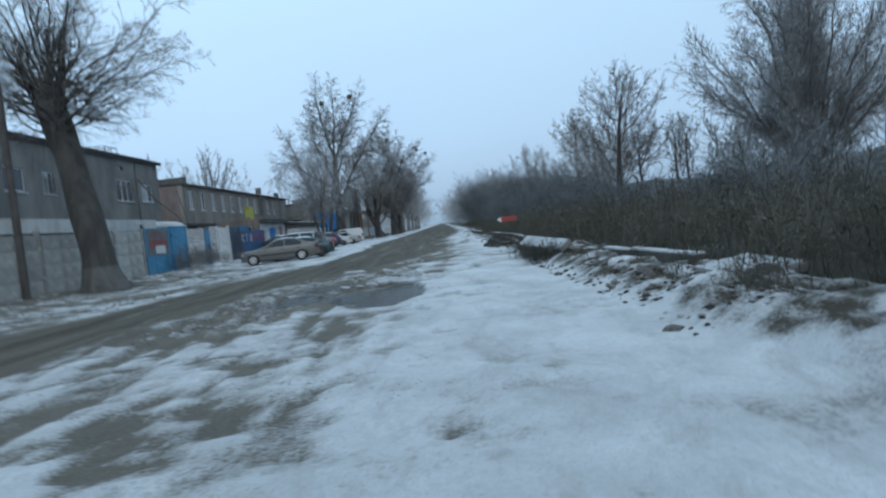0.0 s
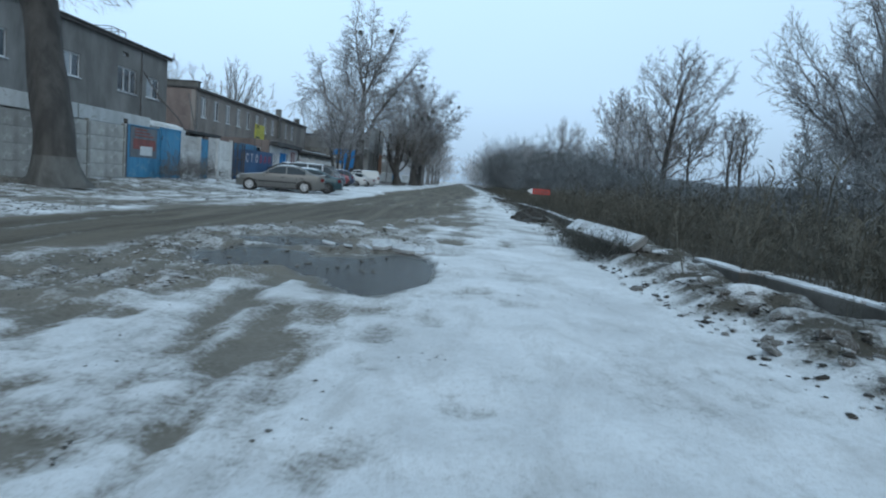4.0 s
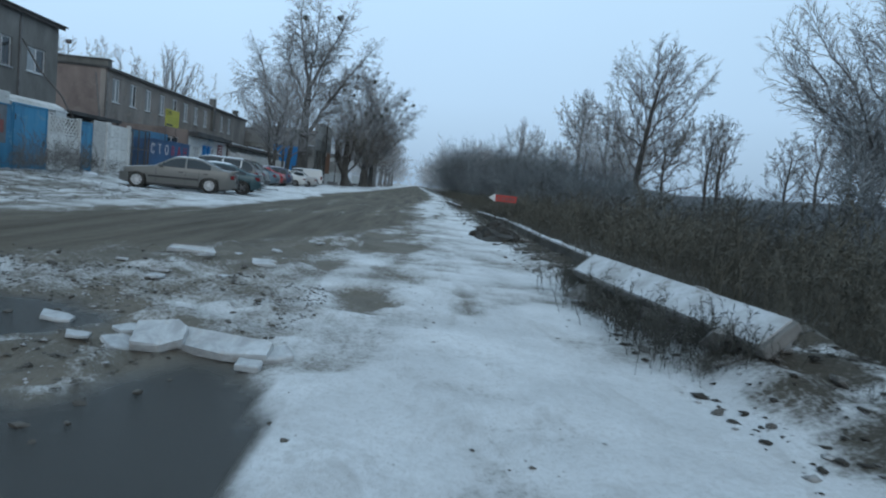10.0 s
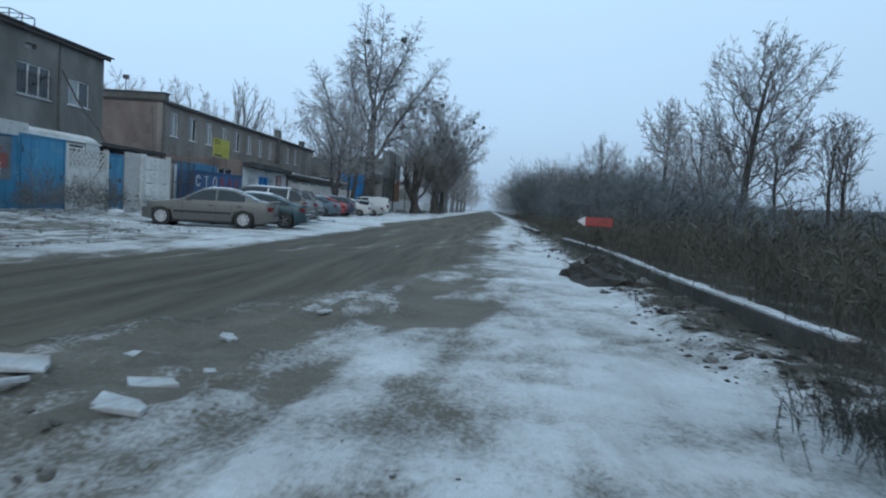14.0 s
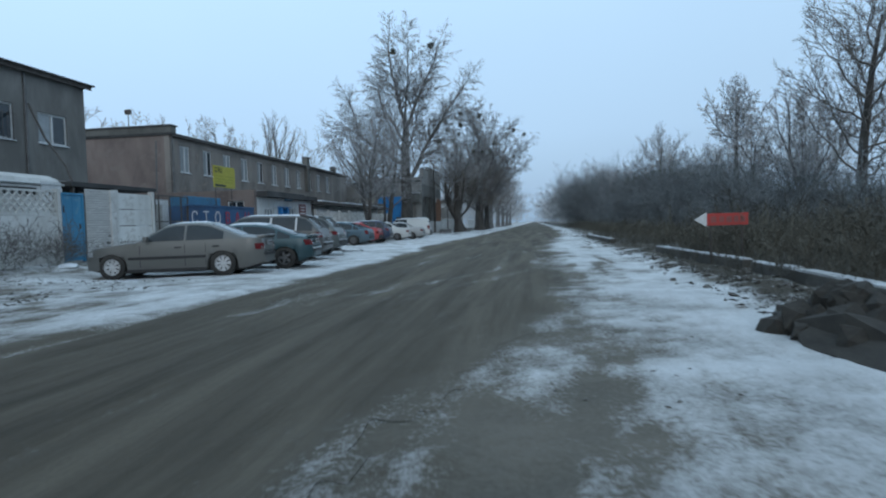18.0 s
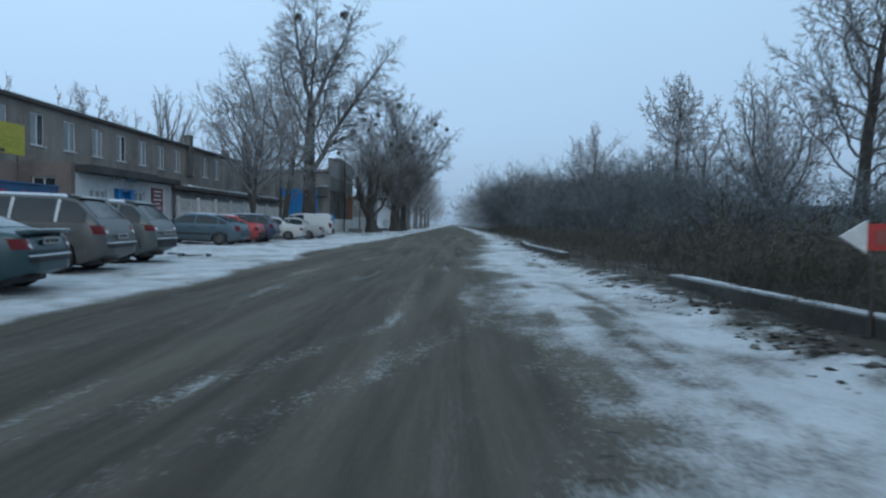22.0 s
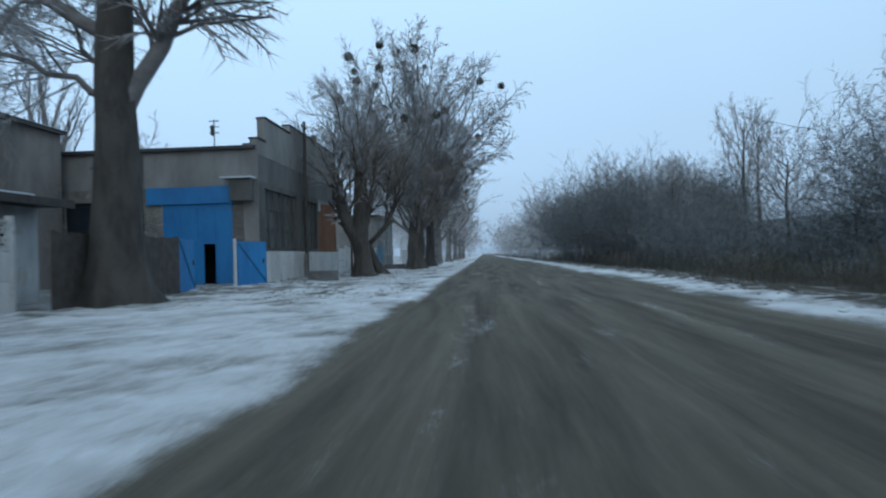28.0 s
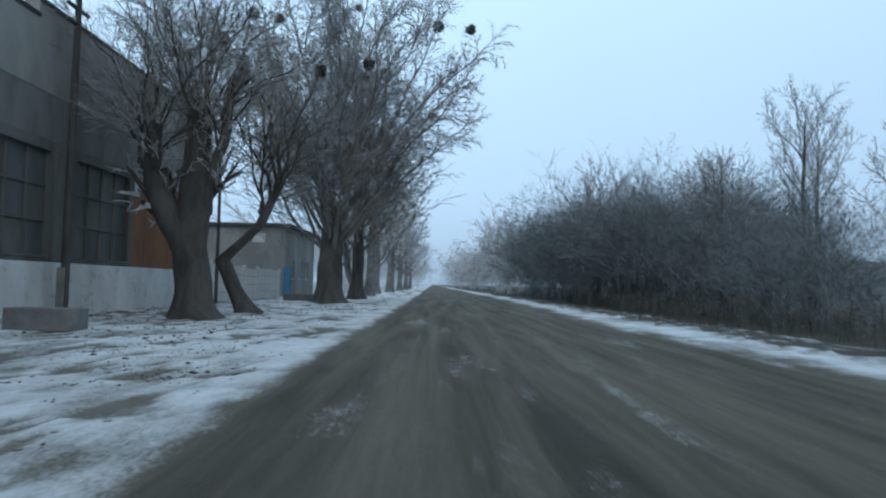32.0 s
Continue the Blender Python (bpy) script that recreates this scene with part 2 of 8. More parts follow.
BLUE_DULL = worn("old_blue_paint", (0.035, 0.17, 0.30), (0.03, 0.11, 0.19), 1.2, 40, 0.6, 0.1, True, (0.05, 0.09, 0.12))
FENCE_BLUE = worn("faded_blue_gate_paint", (0.045, 0.235, 0.40), (0.032, 0.15, 0.26), 0.9, 36, 0.6, 0.12, True, (0.10, 0.24, 0.34))
BANNER_BLUE = worn("banner_blue", (0.02, 0.085, 0.19), (0.014, 0.05, 0.12), 0.8, 40, 0.55, 0.05)
ROOF_DARK = worn("tar_roof", (0.065, 0.065, 0.065), (0.033, 0.033, 0.034), 1.0, 30, 0.9, 0.3)
ROOF_SNOWY = worn("tar_roof_under_snow", (0.40, 0.41, 0.42), (0.12, 0.12, 0.12), 0.8, 20, 0.95, 0.3, False, (0.16, 0.16, 0.16))
SLATE = worn("asbestos_slate", (0.16, 0.16, 0.16), (0.09, 0.09, 0.09), 1.3, 30, 0.9, 0.2)
FRAME_WHITE = plain("white_window_frame", (0.62, 0.63, 0.63), 0.4, 0, 8)
GLASS = plain("dark_window_glass", (0.03, 0.04, 0.05), 0.06, 0, 2)
DIRTY_PANE = worn("grimy_pane", (0.105, 0.112, 0.110), (0.055, 0.06, 0.06), 1.2, 20, 0.35, 0.0, True)
NET_PANE = plain("net_curtained_glass", (0.30, 0.325, 0.34), 0.08, 0, 3)
STEEL_DARK = worn("rusty_dark_steel", (0.072, 0.066, 0.060), (0.042, 0.030, 0.024), 3, 40, 0.7, 0.2)
PIPE_GREY = worn("grey_pipe", (0.16, 0.165, 0.17), (0.09, 0.09, 0.09), 2, 40, 0.6, 0.1)
SNOW = worn("settled_snow", (0.66, 0.69, 0.72), (0.55, 0.57, 0.60), 3, 30, 0.85, 0.3)
ICE = worn("dirty_ice_slab", (0.44, 0.465, 0.48), (0.25, 0.26, 0.265), 5.0, 30, 0.5, 0.6, False, (0.33, 0.33, 0.32))
BARK = worn("grey_bark", (0.078, 0.072, 0.065), (0.034, 0.031, 0.028), 2.0, 16, 0.95, 0.9, True, dist=0.06)
BARK_PALE = worn("limewashed_bark", (0.12, 0.117, 0.108), (0.06, 0.057, 0.051), 2.2, 16, 0.95, 0.8, True, dist=0.05)
# mid-grey twigs, lightened by haze put into their base colour
MIST_TWIG = worn("hazed_grey_twig", (0.34, 0.343, 0.348), (0.205, 0.207, 0.21), 0.5, 6, 0.95, 0.0)
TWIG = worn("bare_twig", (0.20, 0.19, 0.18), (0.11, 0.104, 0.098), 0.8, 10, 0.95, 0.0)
# pale for hoarfrost, and paler still for distance haze put into the colour
FROST_HAZE = worn("frosted_hazed_twig", (0.50, 0.505, 0.515), (0.32, 0.322, 0.33), 0.5, 6, 0.95, 0.0)
THICKET = worn("thicket_twig", (0.185, 0.200, 0.205), (0.095, 0.103, 0.107), 0.35, 8, 0.95, 0.0)
# branch tone lightened for frost and for haze over the farther trees
BRANCH = worn("frosted_hazed_branch", (0.19, 0.186, 0.182), (0.095, 0.092, 0.09), 1.2, 14, 0.95, 0.4)
SHOOTS = worn("young_shoot", (0.24, 0.205, 0.165), (0.14, 0.118, 0.095), 0.8, 10, 0.95, 0.0)
MISTLE = worn("mistletoe", (0.075, 0.08, 0.055), (0.04, 0.045, 0.03), 2, 20, 0.8, 0.0)
WEED = worn("dry_weed", (0.112, 0.106, 0.084), (0.054, 0.052, 0.042), 0.6, 14, 0.95, 0.0)
WEED_DARK = worn("dark_dry_weed", (0.088, 0.086, 0.073), (0.042, 0.042, 0.036), 0.6, 14, 0.95, 0.0)
# dark bank grass tinted blue-grey, distance haze put into the colour
EMBANK = worn("frozen_hazed_grass_bank", (0.10, 0.108, 0.115), (0.055, 0.06, 0.066), 0.12, 2.5, 0.95, 0.5, dist=0.2)
RUBBLE = worn("snowy_rubble", (0.12, 0.112, 0.10), (0.055, 0.05, 0.044), 3, 18, 0.95, 0.5, False, (0.40, 0.41, 0.42), vary=0.25)
CONCRETE = worn("old_concrete", (0.20, 0.195, 0.185), (0.11, 0.107, 0.10), 1.4, 24, 0.95, 0.4)
ORANGE = worn("rusty_orange_panel", (0.22, 0.095, 0.045), (0.14, 0.06, 0.03), 0.9, 24, 0.8, 0.2)
RED_SIGN = worn("red_sign", (0.40, 0.035, 0.03), (0.30, 0.03, 0.025), 2, 30, 0.6, 0.0)
SIGN_WHITE = plain("sign_white", (0.62, 0.63, 0.63), 0.6, 0, 10)
SIGN_YELLOW = plain("sign_yellow", (0.44, 0.39, 0.04), 0.55, 0, 6)
SIGN_DARK = plain("sign_dark", (0.035, 0.045, 0.04), 0.7)
SIGN_OLIVE = plain("sign_print", (0.30, 0.29, 0.04), 0.7)
LETTER_WHITE = plain("letter_white", (0.46, 0.45, 0.47), 0.6)
LETTER_RED = plain("letter_red", (0.30, 0.04, 0.07), 0.6)
POSTER_RED = worn("poster_red", (0.26, 0.08, 0.07), (0.15, 0.06, 0.055), 2, 20, 0.8, 0.0)
POSTER_GREY = worn("poster_grey", (0.15, 0.17, 0.19), (0.10, 0.11, 0.12), 2, 20, 0.8, 0.0)
MAROON = plain("maroon_board", (0.16, 0.035, 0.035), 0.6, 0, 9)
TYRE = worn("tyre_rubber", (0.022, 0.021, 0.02), (0.05, 0.046, 0.04), 5, 40, 0.9, 0.2)
RIM = plain("alloy_rim", (0.62, 0.62, 0.62), 0.4, 0.35, 12)
RIM_DULL = plain("steel_rim", (0.16, 0.16, 0.16), 0.5, 0.5, 12)
BLACK = plain("black_plastic", (0.018, 0.018, 0.019), 0.6, 0, 20)
CAR_GLASS = plain("tinted_car_glass", (0.026, 0.033, 0.037), 0.10, 0, 3)
CAR_GLASS.node_tree.nodes["Principled BSDF"].inputs["Specular IOR Level"].default_value = 0.42
LAMP_RED = plain("red_tail_lamp", (0.12, 0.010, 0.012), 0.25)
LAMP_CLEAR = plain("clear_lamp", (0.45, 0.46, 0.46), 0.15, 0.3)
CHROME = plain("chrome_trim", (0.5, 0.5, 0.5), 0.2, 0.9)
PLATE = plain("number_plate", (0.30, 0.30, 0.30), 0.5)
WARM_LAMP = Nodes("warm_lamp")
WARM_LAMP.b.inputs["Emission Color"].default_value = (1.0, 0.62, 0.25, 1)
WARM_LAMP.b.inputs["Emission Strength"].default_value = 3.0
WARM_LAMP = WARM_LAMP.done((0.8, 0.6, 0.3), 0.5)

# ---- mesh helpers ----


def thing(name, label, category, group="", at=(0, 0, 0), turn=0.0):
    ob = tagged(new(name), label, category, group)
    ob.empty_display_size = 0.2
    ob.matrix_world = pose(*at, 0, 0, turn)
    return ob


def part(name, bm, material, parent, label="", kind="", smooth=False):
    me = bpy.data.meshes.new(name)
    bm.to_mesh(me)
    bm.free()
    me.materials.append(material)
    if smooth:
        me.shade_smooth()
    ob = new(name, me)
    if parent is not None:
        ob.parent = parent
    return tagged(ob, label, "", "", kind)


def share(name, ob, parent, m):
    """Another object on the same mesh."""
    o = new(name, ob.data)
    o.parent = parent
    o.matrix_basis = m
    return o


def raw_mesh(name, verts, faces, material, parent=None, label="", kind="", smooth=False):
    """A mesh from arrays; faces all of one size."""
    verts, faces = np.asarray(verts, np.float32), np.asarray(faces, np.int32)
    me = bpy.data.meshes.new(name)
    n, k = faces.shape
    me.vertices.add(len(verts))
    me.vertices.foreach_set("co", verts.ravel())
    me.loops.add(n * k)
    me.loops.foreach_set("vertex_index", faces.ravel())
    me.polygons.add(n)
    me.polygons.foreach_set("loop_start", np.arange(0, n * k, k, dtype=np.int32))
    me.update(calc_edges=True)
    me.materials.append(material)
    if smooth:
        me.shade_smooth()
    ob = new(name, me)
    if parent is not None:
        ob.parent = parent
    return tagged(ob, label, "", "", kind)


def box(bm, x0, y0, z0, x1, y1, z1, bevel=0.0):
    r = bmesh.ops.create_cube(bm, size=1.0)
    for v in r["verts"]:
        v.co = Vector(((x0 + x1) / 2 + v.co.x * (x1 - x0), (y0 + y1) / 2 + v.co.y * (y1 - y0), (z0 + z1) / 2 + v.co.z * (z1 - z0)))
    if bevel:
        edges = list({e for v in r["verts"] for e in v.link_edges})
        bmesh.ops.bevel(bm, geom=edges, offset=bevel, segments=2, affect="EDGES", profile=0.6)
    return bm


def boxed(x0, y0, z0, x1, y1, z1, bevel=0.0):
    return box(bmesh.new(), x0, y0, z0, x1, y1, z1, bevel)


def tube(bm, p0, p1, r0, r1=None, seg=8):
    p0, p1 = Vector(p0), Vector(p1)
    r = bmesh.ops.create_cone(bm, cap_ends=True, segments=seg, radius1=r0, radius2=r0 if r1 is None else r1, depth=(p1 - p0).length)
    m = Matrix.Translation((p0 + p1) / 2) @ (p1 - p0).to_track_quat("Z", "Y").to_matrix().to_4x4()
    bmesh.ops.transform(bm, matrix=m, verts=r["verts"])
    return bm


def tubed(p0, p1, r0, r1=None, seg=8):
    return tube(bmesh.new(), p0, p1, r0, r1, seg)


def prism(outline, axis, lo, hi, bm=None):
    """An outline in two axes, drawn out along the third from lo to hi."""
    bm = bm or bmesh.new()
    put = {"x": lambda a, b, c: (c, a, b), "y": lambda a, b, c: (a, c, b), "z": lambda a, b, c: (a, b, c)}[axis]
    near = [bm.verts.new(put(a, b, lo)) for a, b in outline]
    far = [bm.verts.new(put(a, b, hi)) for a, b in outline]
    bm.faces.new(near)
    bm.faces.new(far[::-1])
    n = len(outline)
    for i in range(n):
        bm.faces.new((near[i], far[i], far[(i + 1) % n], near[(i + 1) % n]))
    bmesh.ops.recalc_face_normals(bm, faces=bm.faces[:])
    return bm


def words(text, size, material, parent, m, name="lettering", label=""):
    """Raised letters in the built-in font, as a mesh."""
    cu = bpy.data.curves.new(name, "FONT")
    cu.body, cu.size, cu.extrude = text, size, 0.012
    tmp = bpy.data.objects.new(name, cu)
    scene.collection.objects.link(tmp)
    me = bpy.data.meshes.new_from_object(tmp.evaluated_get(bpy.context.evaluated_depsgraph_get()))
    bpy.data.objects.remove(tmp)
    me.materials.clear()
    me.materials.append(material)
    ob = new(name, me)
    ob.parent = parent
    ob.matrix_basis = m
    return tagged(ob, label)


def fbm(x, y, scale, seed, octaves=5, gain=0.5):
    """Value noise on a plane, about 0 to 1, from hashed lattice points."""
    x, y = np.asarray(x, float) / scale, np.asarray(y, float) / scale
    total, amp, norm = 0.0, 1.0, 0.0
    for o in range(octaves):
        xi, yi = np.floor(x).astype(np.int64), np.floor(y).astype(np.int64)
        fx, fy = x - xi, y - yi
        fx, fy = fx * fx * (3 - 2 * fx), fy * fy * (3 - 2 * fy)

        def h(a, b):
            n = (a * 374761393 + b * 668265263 + (seed + o) * 982451653) & 0x7FFFFFFF
            n = ((n ^ (n >> 13)) * 1274126177) & 0x7FFFFFFF
            return ((n ^ (n >> 16)) & 0xFFFF) / 65535.0

        v = (h(xi, yi) * (1 - fx) + h(xi + 1, yi) * fx) * (1 - fy) + (h(xi, yi + 1) * (1 - fx) + h(xi + 1, yi + 1) * fx) * fy
        total, norm = total + amp * v, norm + amp
        x, y, amp = x * 2.03 + 17.1, y * 2.03 + 9.7, amp * gain
    return total / norm


def step(a, b, x):
    t = np.clip((x - a) / (b - a), 0, 1)
    return t * t * (3 - 2 * t)

# ---- ground and road ----
ROAD_Y = (-60, 8, 14, 22, 28, 44, 52, 62, 75, 90, 120, 200, 3000)
ROAD_L = (-8.6, -8.2, -7.4, -6.4, -5.3, -5.1, -5.8, -5.6, -5.2, -5.1, -4.8, -4.8, -4.8)
ROAD_R = (-5.2, -4.8, -4.2, -1.0, 0.3, 0.5, 0.9, 1.5, 2.0, 2.5, 2.8, 2.8, 2.8)


def road_side(y, table):
    return np.interp(y, ROAD_Y, table)


def ellipse(x, y, cx, cy, rx, ry):
    return np.sqrt(((x - cx) / rx) ** 2 + ((y - cy) / ry) ** 2)


def lay(x, y):
    """Height and cover of the ground: z, snow, wet, soil, road."""
    wob = (fbm(x, y, 3.0, 3) - 0.5) * 1.4 + (fbm(x, y, 0.5, 8, 4) - 0.5) * 0.5
    left, right = road_side(y, ROAD_L), road_side(y, ROAD_R)
    on = step(left - 0.25, left + 0.35, x + wob * 0.5) * step(right + 0.7, right - 0.7, x + wob * 1.0)
    n1, n2, n3 = fbm(x, y, 1.1, 11), fbm(x, y, 0.28, 21, 4), fbm(x * 3.4, y * 0.32, 1.2, 31)
    verge = step(-10.0, -14.2, x) * step(64, 56, y)
    z = 0.01 * step(-5.5, -8.0, x) * step(64, 56, y) + 0.20 * verge * step(62, 48, y) + 0.05 * verge
    z = z - 0.35 * step(5.0, 16.0, x) - 0.02 * on
    # snow
    snow = 0.74 + (n1 - 0.5) * 0.9 + (n2 - 0.5) * 0.5
    near_fence = step(-10.5, -13.4, x) * step(-16, -14, x)
    snow = snow - near_fence * (0.05 + 0.5 * step(0.45, 0.7, n2))
    specks = step(0.53, 0.62, n2) * step(-6.5, -8.5, x) * step(-13, -11, x) * step(34, 28, y)
    snow = snow - 0.6 * specks
    snow = snow * (1 - on) + on * (0.06 + 0.26 * step(0.55, 0.8, n3))
    # pale slush dragged along by wheels
    drag = np.interp(y, (26, 29, 31, 35, 45, 75), (-5.0, -3.4, -2.5, -1.0, -1.0, -0.6))
    slush = np.exp(-((x - drag) / 0.2) ** 2) + np.exp(-((x - drag - 0.95) / 0.24) ** 2) + 0.8 * np.exp(-((x - drag + 2.3) / 0.3) ** 2)
    snow = snow + on * np.clip(slush, 0, 1) * (0.2 + 0.2 * (n3 - 0.5)) * step(25, 30, y) * step(50, 40, y)
    # churned mud between the lane and the beaten snow
    churn = step(-7.4, -5.6, x + wob) * step(0.15, -1.1, x + wob * 0.9) * step(7.6, 9.4, y + wob + 2.3 * step(-1.6, -2.8, x)) * step(27, 21, y + wob)
    churn = churn * (1 - on)
    snow = snow * (1 - churn) + churn * (0.40 + (n2 - 0.5) * 0.7 + (n1 - 0.5) * 0.6)
    # lane of packed snow used by cars, with tread lines
    lane = step(-1.0, 0.2, x + wob * 0.6) * step(3.1, 2.5, x + wob * 0.3) * step(48, 40, y)
    tread = step(0.55, 0.72, n3) * step(12, 15, y) * step(30, 24, y) * step(1.6, 0.9, x)
    snow = snow - lane * tread * 0.55 + lane * step(14, 9, y) * 0.15
    # slush smeared along by turning wheels, where the lane joins the road
    smear = step(14.5, 17.5, y + wob) * step(33, 27, y) * step(1.5, 0.3, x + wob * 0.8) * (1 - on)
    drawn = 0.5 * fbm(x * 4.2 - y * 0.30, y * 0.42, 0.8, 131) + 0.5 * fbm(x * 1.3 - y * 0.1, y * 0.5, 0.9, 133)
    snow = snow - smear * (0.16 + 0.34 * step(0.44, 0.60, drawn) - 0.12 * step(0.46, 0.36, drawn))
    streak = step(0.56, 0.70, fbm(x * 0.9 + y * 0.55, y * 1.6 - x * 0.7, 0.7, 97)) * step(12, 9, y) * step(-0.6, -2.0, x)
    snow = snow - 0.34 * streak * (1 - on)
    # wheel ruts through the slush between the lane and the road
    rut = step(0.44, 0.58, 0.6 * fbm(x * 4.6 + y * 0.5, y * 0.7, 0.9, 117) + 0.4 * fbm(x * 1.2, y * 0.5, 0.9, 118)) * step(0.2, -1.6, x + wob * 0.5) * step(-11.0, -9.0, x) * step(15, 11, y)
    pock = step(0.60, 0.70, fbm(x * 1.4, y * 0.8, 0.5, 119, 4)) * step(1.6, 0.2, x) * step(-10.5, -8.5, x) * step(12, 9, y)
    snow = snow - (1 - on) * (0.46 * rut + 0.30 * pock)
    # shoulder on the other side
    shoulder = step(right, right + 0.6, x) * step(27, 34, y)
    snow = snow - shoulder * (0.02 + 0.40 * step(0.56, 0.72, n3) * step(52, 44, y))
    xb = x - np.interp(y, (55, 92), (0.0, 1.0))
    bank = step(2.5, 3.0, xb + wob * 0.25) * step(4.9, 4.3, xb)
    snow = snow * (1 - bank) + bank * (0.38 - 0.32 * step(2.75, 3.35, xb + wob * 0.3) * step(16, 19, y) + (n2 - 0.5) * 1.4 + 0.10 * step(60, 75, y))
    field = step(4.3, 5.0, xb + wob * 0.3)
    snow = snow * (1 - field) + field * (0.12 + (n1 - 0.5) * 0.9 * step(9, 6, x))
    yard = step(-14.0, -14.6, x)
    snow = snow * (1 - yard) + yard * (0.52 + (n1 - 0.5) * step(-17, -15, x))
    gate_yard = step(84, 90, y) * step(120, 100, y) * step(-7.5, -11, x)
    snow = snow - gate_yard * (0.07 + 0.5 * (n2 - 0.4))
    tracks = np.exp(-((ellipse(x, y, -5.0, 60.5, 4.9, 5.5) - 1) / 0.035) ** 2) + np.exp(-((ellipse(x, y, -5.4, 60.0, 3.6, 4.1) - 1) / 0.05) ** 2)
    snow = snow - tracks * step(-5.4, -6.2, x) * step(63, 58, y) * 0.42
    scrape = step(0.60, 0.70, fbm(x * 2.4, y * 0.9, 0.8, 91)) * step(left, left - 1.2, x) * step(-13.5, -12, x) * step(84, 92, y)
    snow = snow - 0.75 * scrape
    ruts = step(0.54, 0.66, fbm(x * 1.7, y * 0.6, 0.9, 95)) * step(left + 0.2, left - 0.6, x) * step(80, 90, y) * step(-13, -11, x)
    snow = snow - 0.22 * ruts
    z = z - 0.025 * ruts
    z = z - 0.03 * scrape - 0.02 * smear * step(0.47, 0.62, drawn) - (0.035 * rut + 0.012 * pock) * (1 - on)
    soil = np.maximum(bank * 0.8, np.maximum(field, yard * 0.6))
    # puddles and holes
    wet = np.zeros_like(x)
    for cx, cy, rx, ry in ((-0.75, 10.0, 0.72, 2.0), (-1.45, 10.2, 0.6, 1.05), (-2.55, 10.6, 0.8, 1.25), (-2.7, 12.7, 1.1, 0.8)):
        d = ellipse(x, y, cx, cy, rx, ry) + wob * 0.5
        wet = np.maximum(wet, step(1.06, 0.90, d))
    hole = step(1.25, 0.5, ellipse(x, y, 0.04, 14.7, 0.44, 0.86) + wob * 0.45 + (n2 - 0.5) * 0.5)
    hole2 = step(1.2, 0.7, ellipse(x, y, -0.35, 19.5, 0.55, 0.5) + wob * 0.3) * 0.8 + step(1.2, 0.7, ellipse(x, y, -1.5, 18.0, 0.7, 0.9) + wob * 0.3) * 0.7
    snow = snow * (1 - wet) * (1 - 0.85 * np.clip(hole + hole2, 0, 1))
    # relief
    z = z + (fbm(x, y, 2.5, 41) - 0.5) * 0.07 + (n2 - 0.5) * 0.03 * (1 - on * 0.6)
    z = z + churn * (1 - wet) * (np.abs(fbm(x, y, 0.34, 51, 4) - 0.5) * 0.34 - 0.03 + (fbm(x, y, 0.9, 52) - 0.5) * 0.10)
    z = z + bank * (0.10 + (fbm(x, y, 0.7, 61) - 0.3) * 0.42) * (1 - 0.62 * step(16, 19, y))
    z = z + near_fence * (fbm(x, y, 0.4, 71, 4) - 0.45) * 0.22
    z = z + np.clip(snow, 0, 1) * 0.03 * (1 - on) - lane * tread * 0.025 - tracks * 0.03
    z = z + field * (fbm(x, y, 5.0, 81) - 0.5) * 0.25
    z = z - 0.03 * step(0.55, 0.7, n3) * on
    z = z * (1 - wet) + wet * (-0.045) - hole * 0.075 - hole2 * 0.05
    return z, np.clip(snow, 0, 1), wet, np.clip(soil, 0, 1), on


def ground_z(x, y):
    return float(lay(np.array([float(x)]), np.array([float(y)]))[0][0])


def spread(lo, hi, near, far_lo, far_hi):
    """Even steps from lo to hi, then ever wider ones out to the far ends."""
    mid = list(np.arange(lo, hi, near))
    out_lo, out_hi, s, p, q = [], [], near, lo, mid[-1]
    while p > far_lo:
        s *= 1.28
        p -= s
        out_lo.append(p)
    s = near
    while q < far_hi:
        s *= 1.28
        q += s
        out_hi.append(q)
    return np.array(out_lo[::-1] + mid + out_hi)


def ground_sheet():
    xs = spread(-15.2, 5.6, 0.12, -900, 900)
    ya = spread(0.0, 34.0, 0.10, -60, 34.0)
    yb = np.arange(34.1, 70, 0.18)
    yc = np.arange(70.0, 135, 0.30)
    yd = spread(135.0, 136.0, 0.3, 135.0, 3000)
    ys = np.unique(np.concatenate([ya[ya < 34.05], yb, yc, yd[yd > 135]]).round(4))
    gx, gy = np.meshgrid(xs, ys)
    z, snow, wet, soil, on = lay(gx.ravel(), gy.ravel())
    far = step(200, 700, np.hypot(gx.ravel(), gy.ravel()))
    z = z * (1 - far)
    nx, ny = len(xs), len(ys)
    i = np.arange(nx * ny).reshape(ny, nx)
    quads = np.stack([i[:-1, :-1], i[:-1, 1:], i[1:, 1:], i[1:, :-1]], -1).reshape(-1, 4)
    mids = on[quads].mean(1)
    is_road = (mids > 0.5) & (gy.ravel()[quads[:, 0]] < 600)
    sink = np.zeros(nx * ny)
    inner = np.ones(nx * ny, bool)
    inner[np.unique(quads[~is_road])] = False
    sink[inner] = 0.10
    for name, q, drop in (("ground", quads, sink), ("road", quads[is_road], None)):
        used, q2 = np.unique(q, return_inverse=True)
        q2 = q2.reshape(-1, 4)
        v = np.stack([gx.ravel()[used], gy.ravel()[used], z[used] - (drop[used] if drop is not None else -0.004)], 1)
        ob = raw_mesh(name, v, q2, GROUND, None, "", "structure", True)
        for key, values in (("snow", snow), ("wet", wet), ("soil", soil), ("road", on)):
            a = ob.data.attributes.new(key, "FLOAT", "POINT")
            a.data.foreach_set("value", values[used].astype(np.float32))
    return


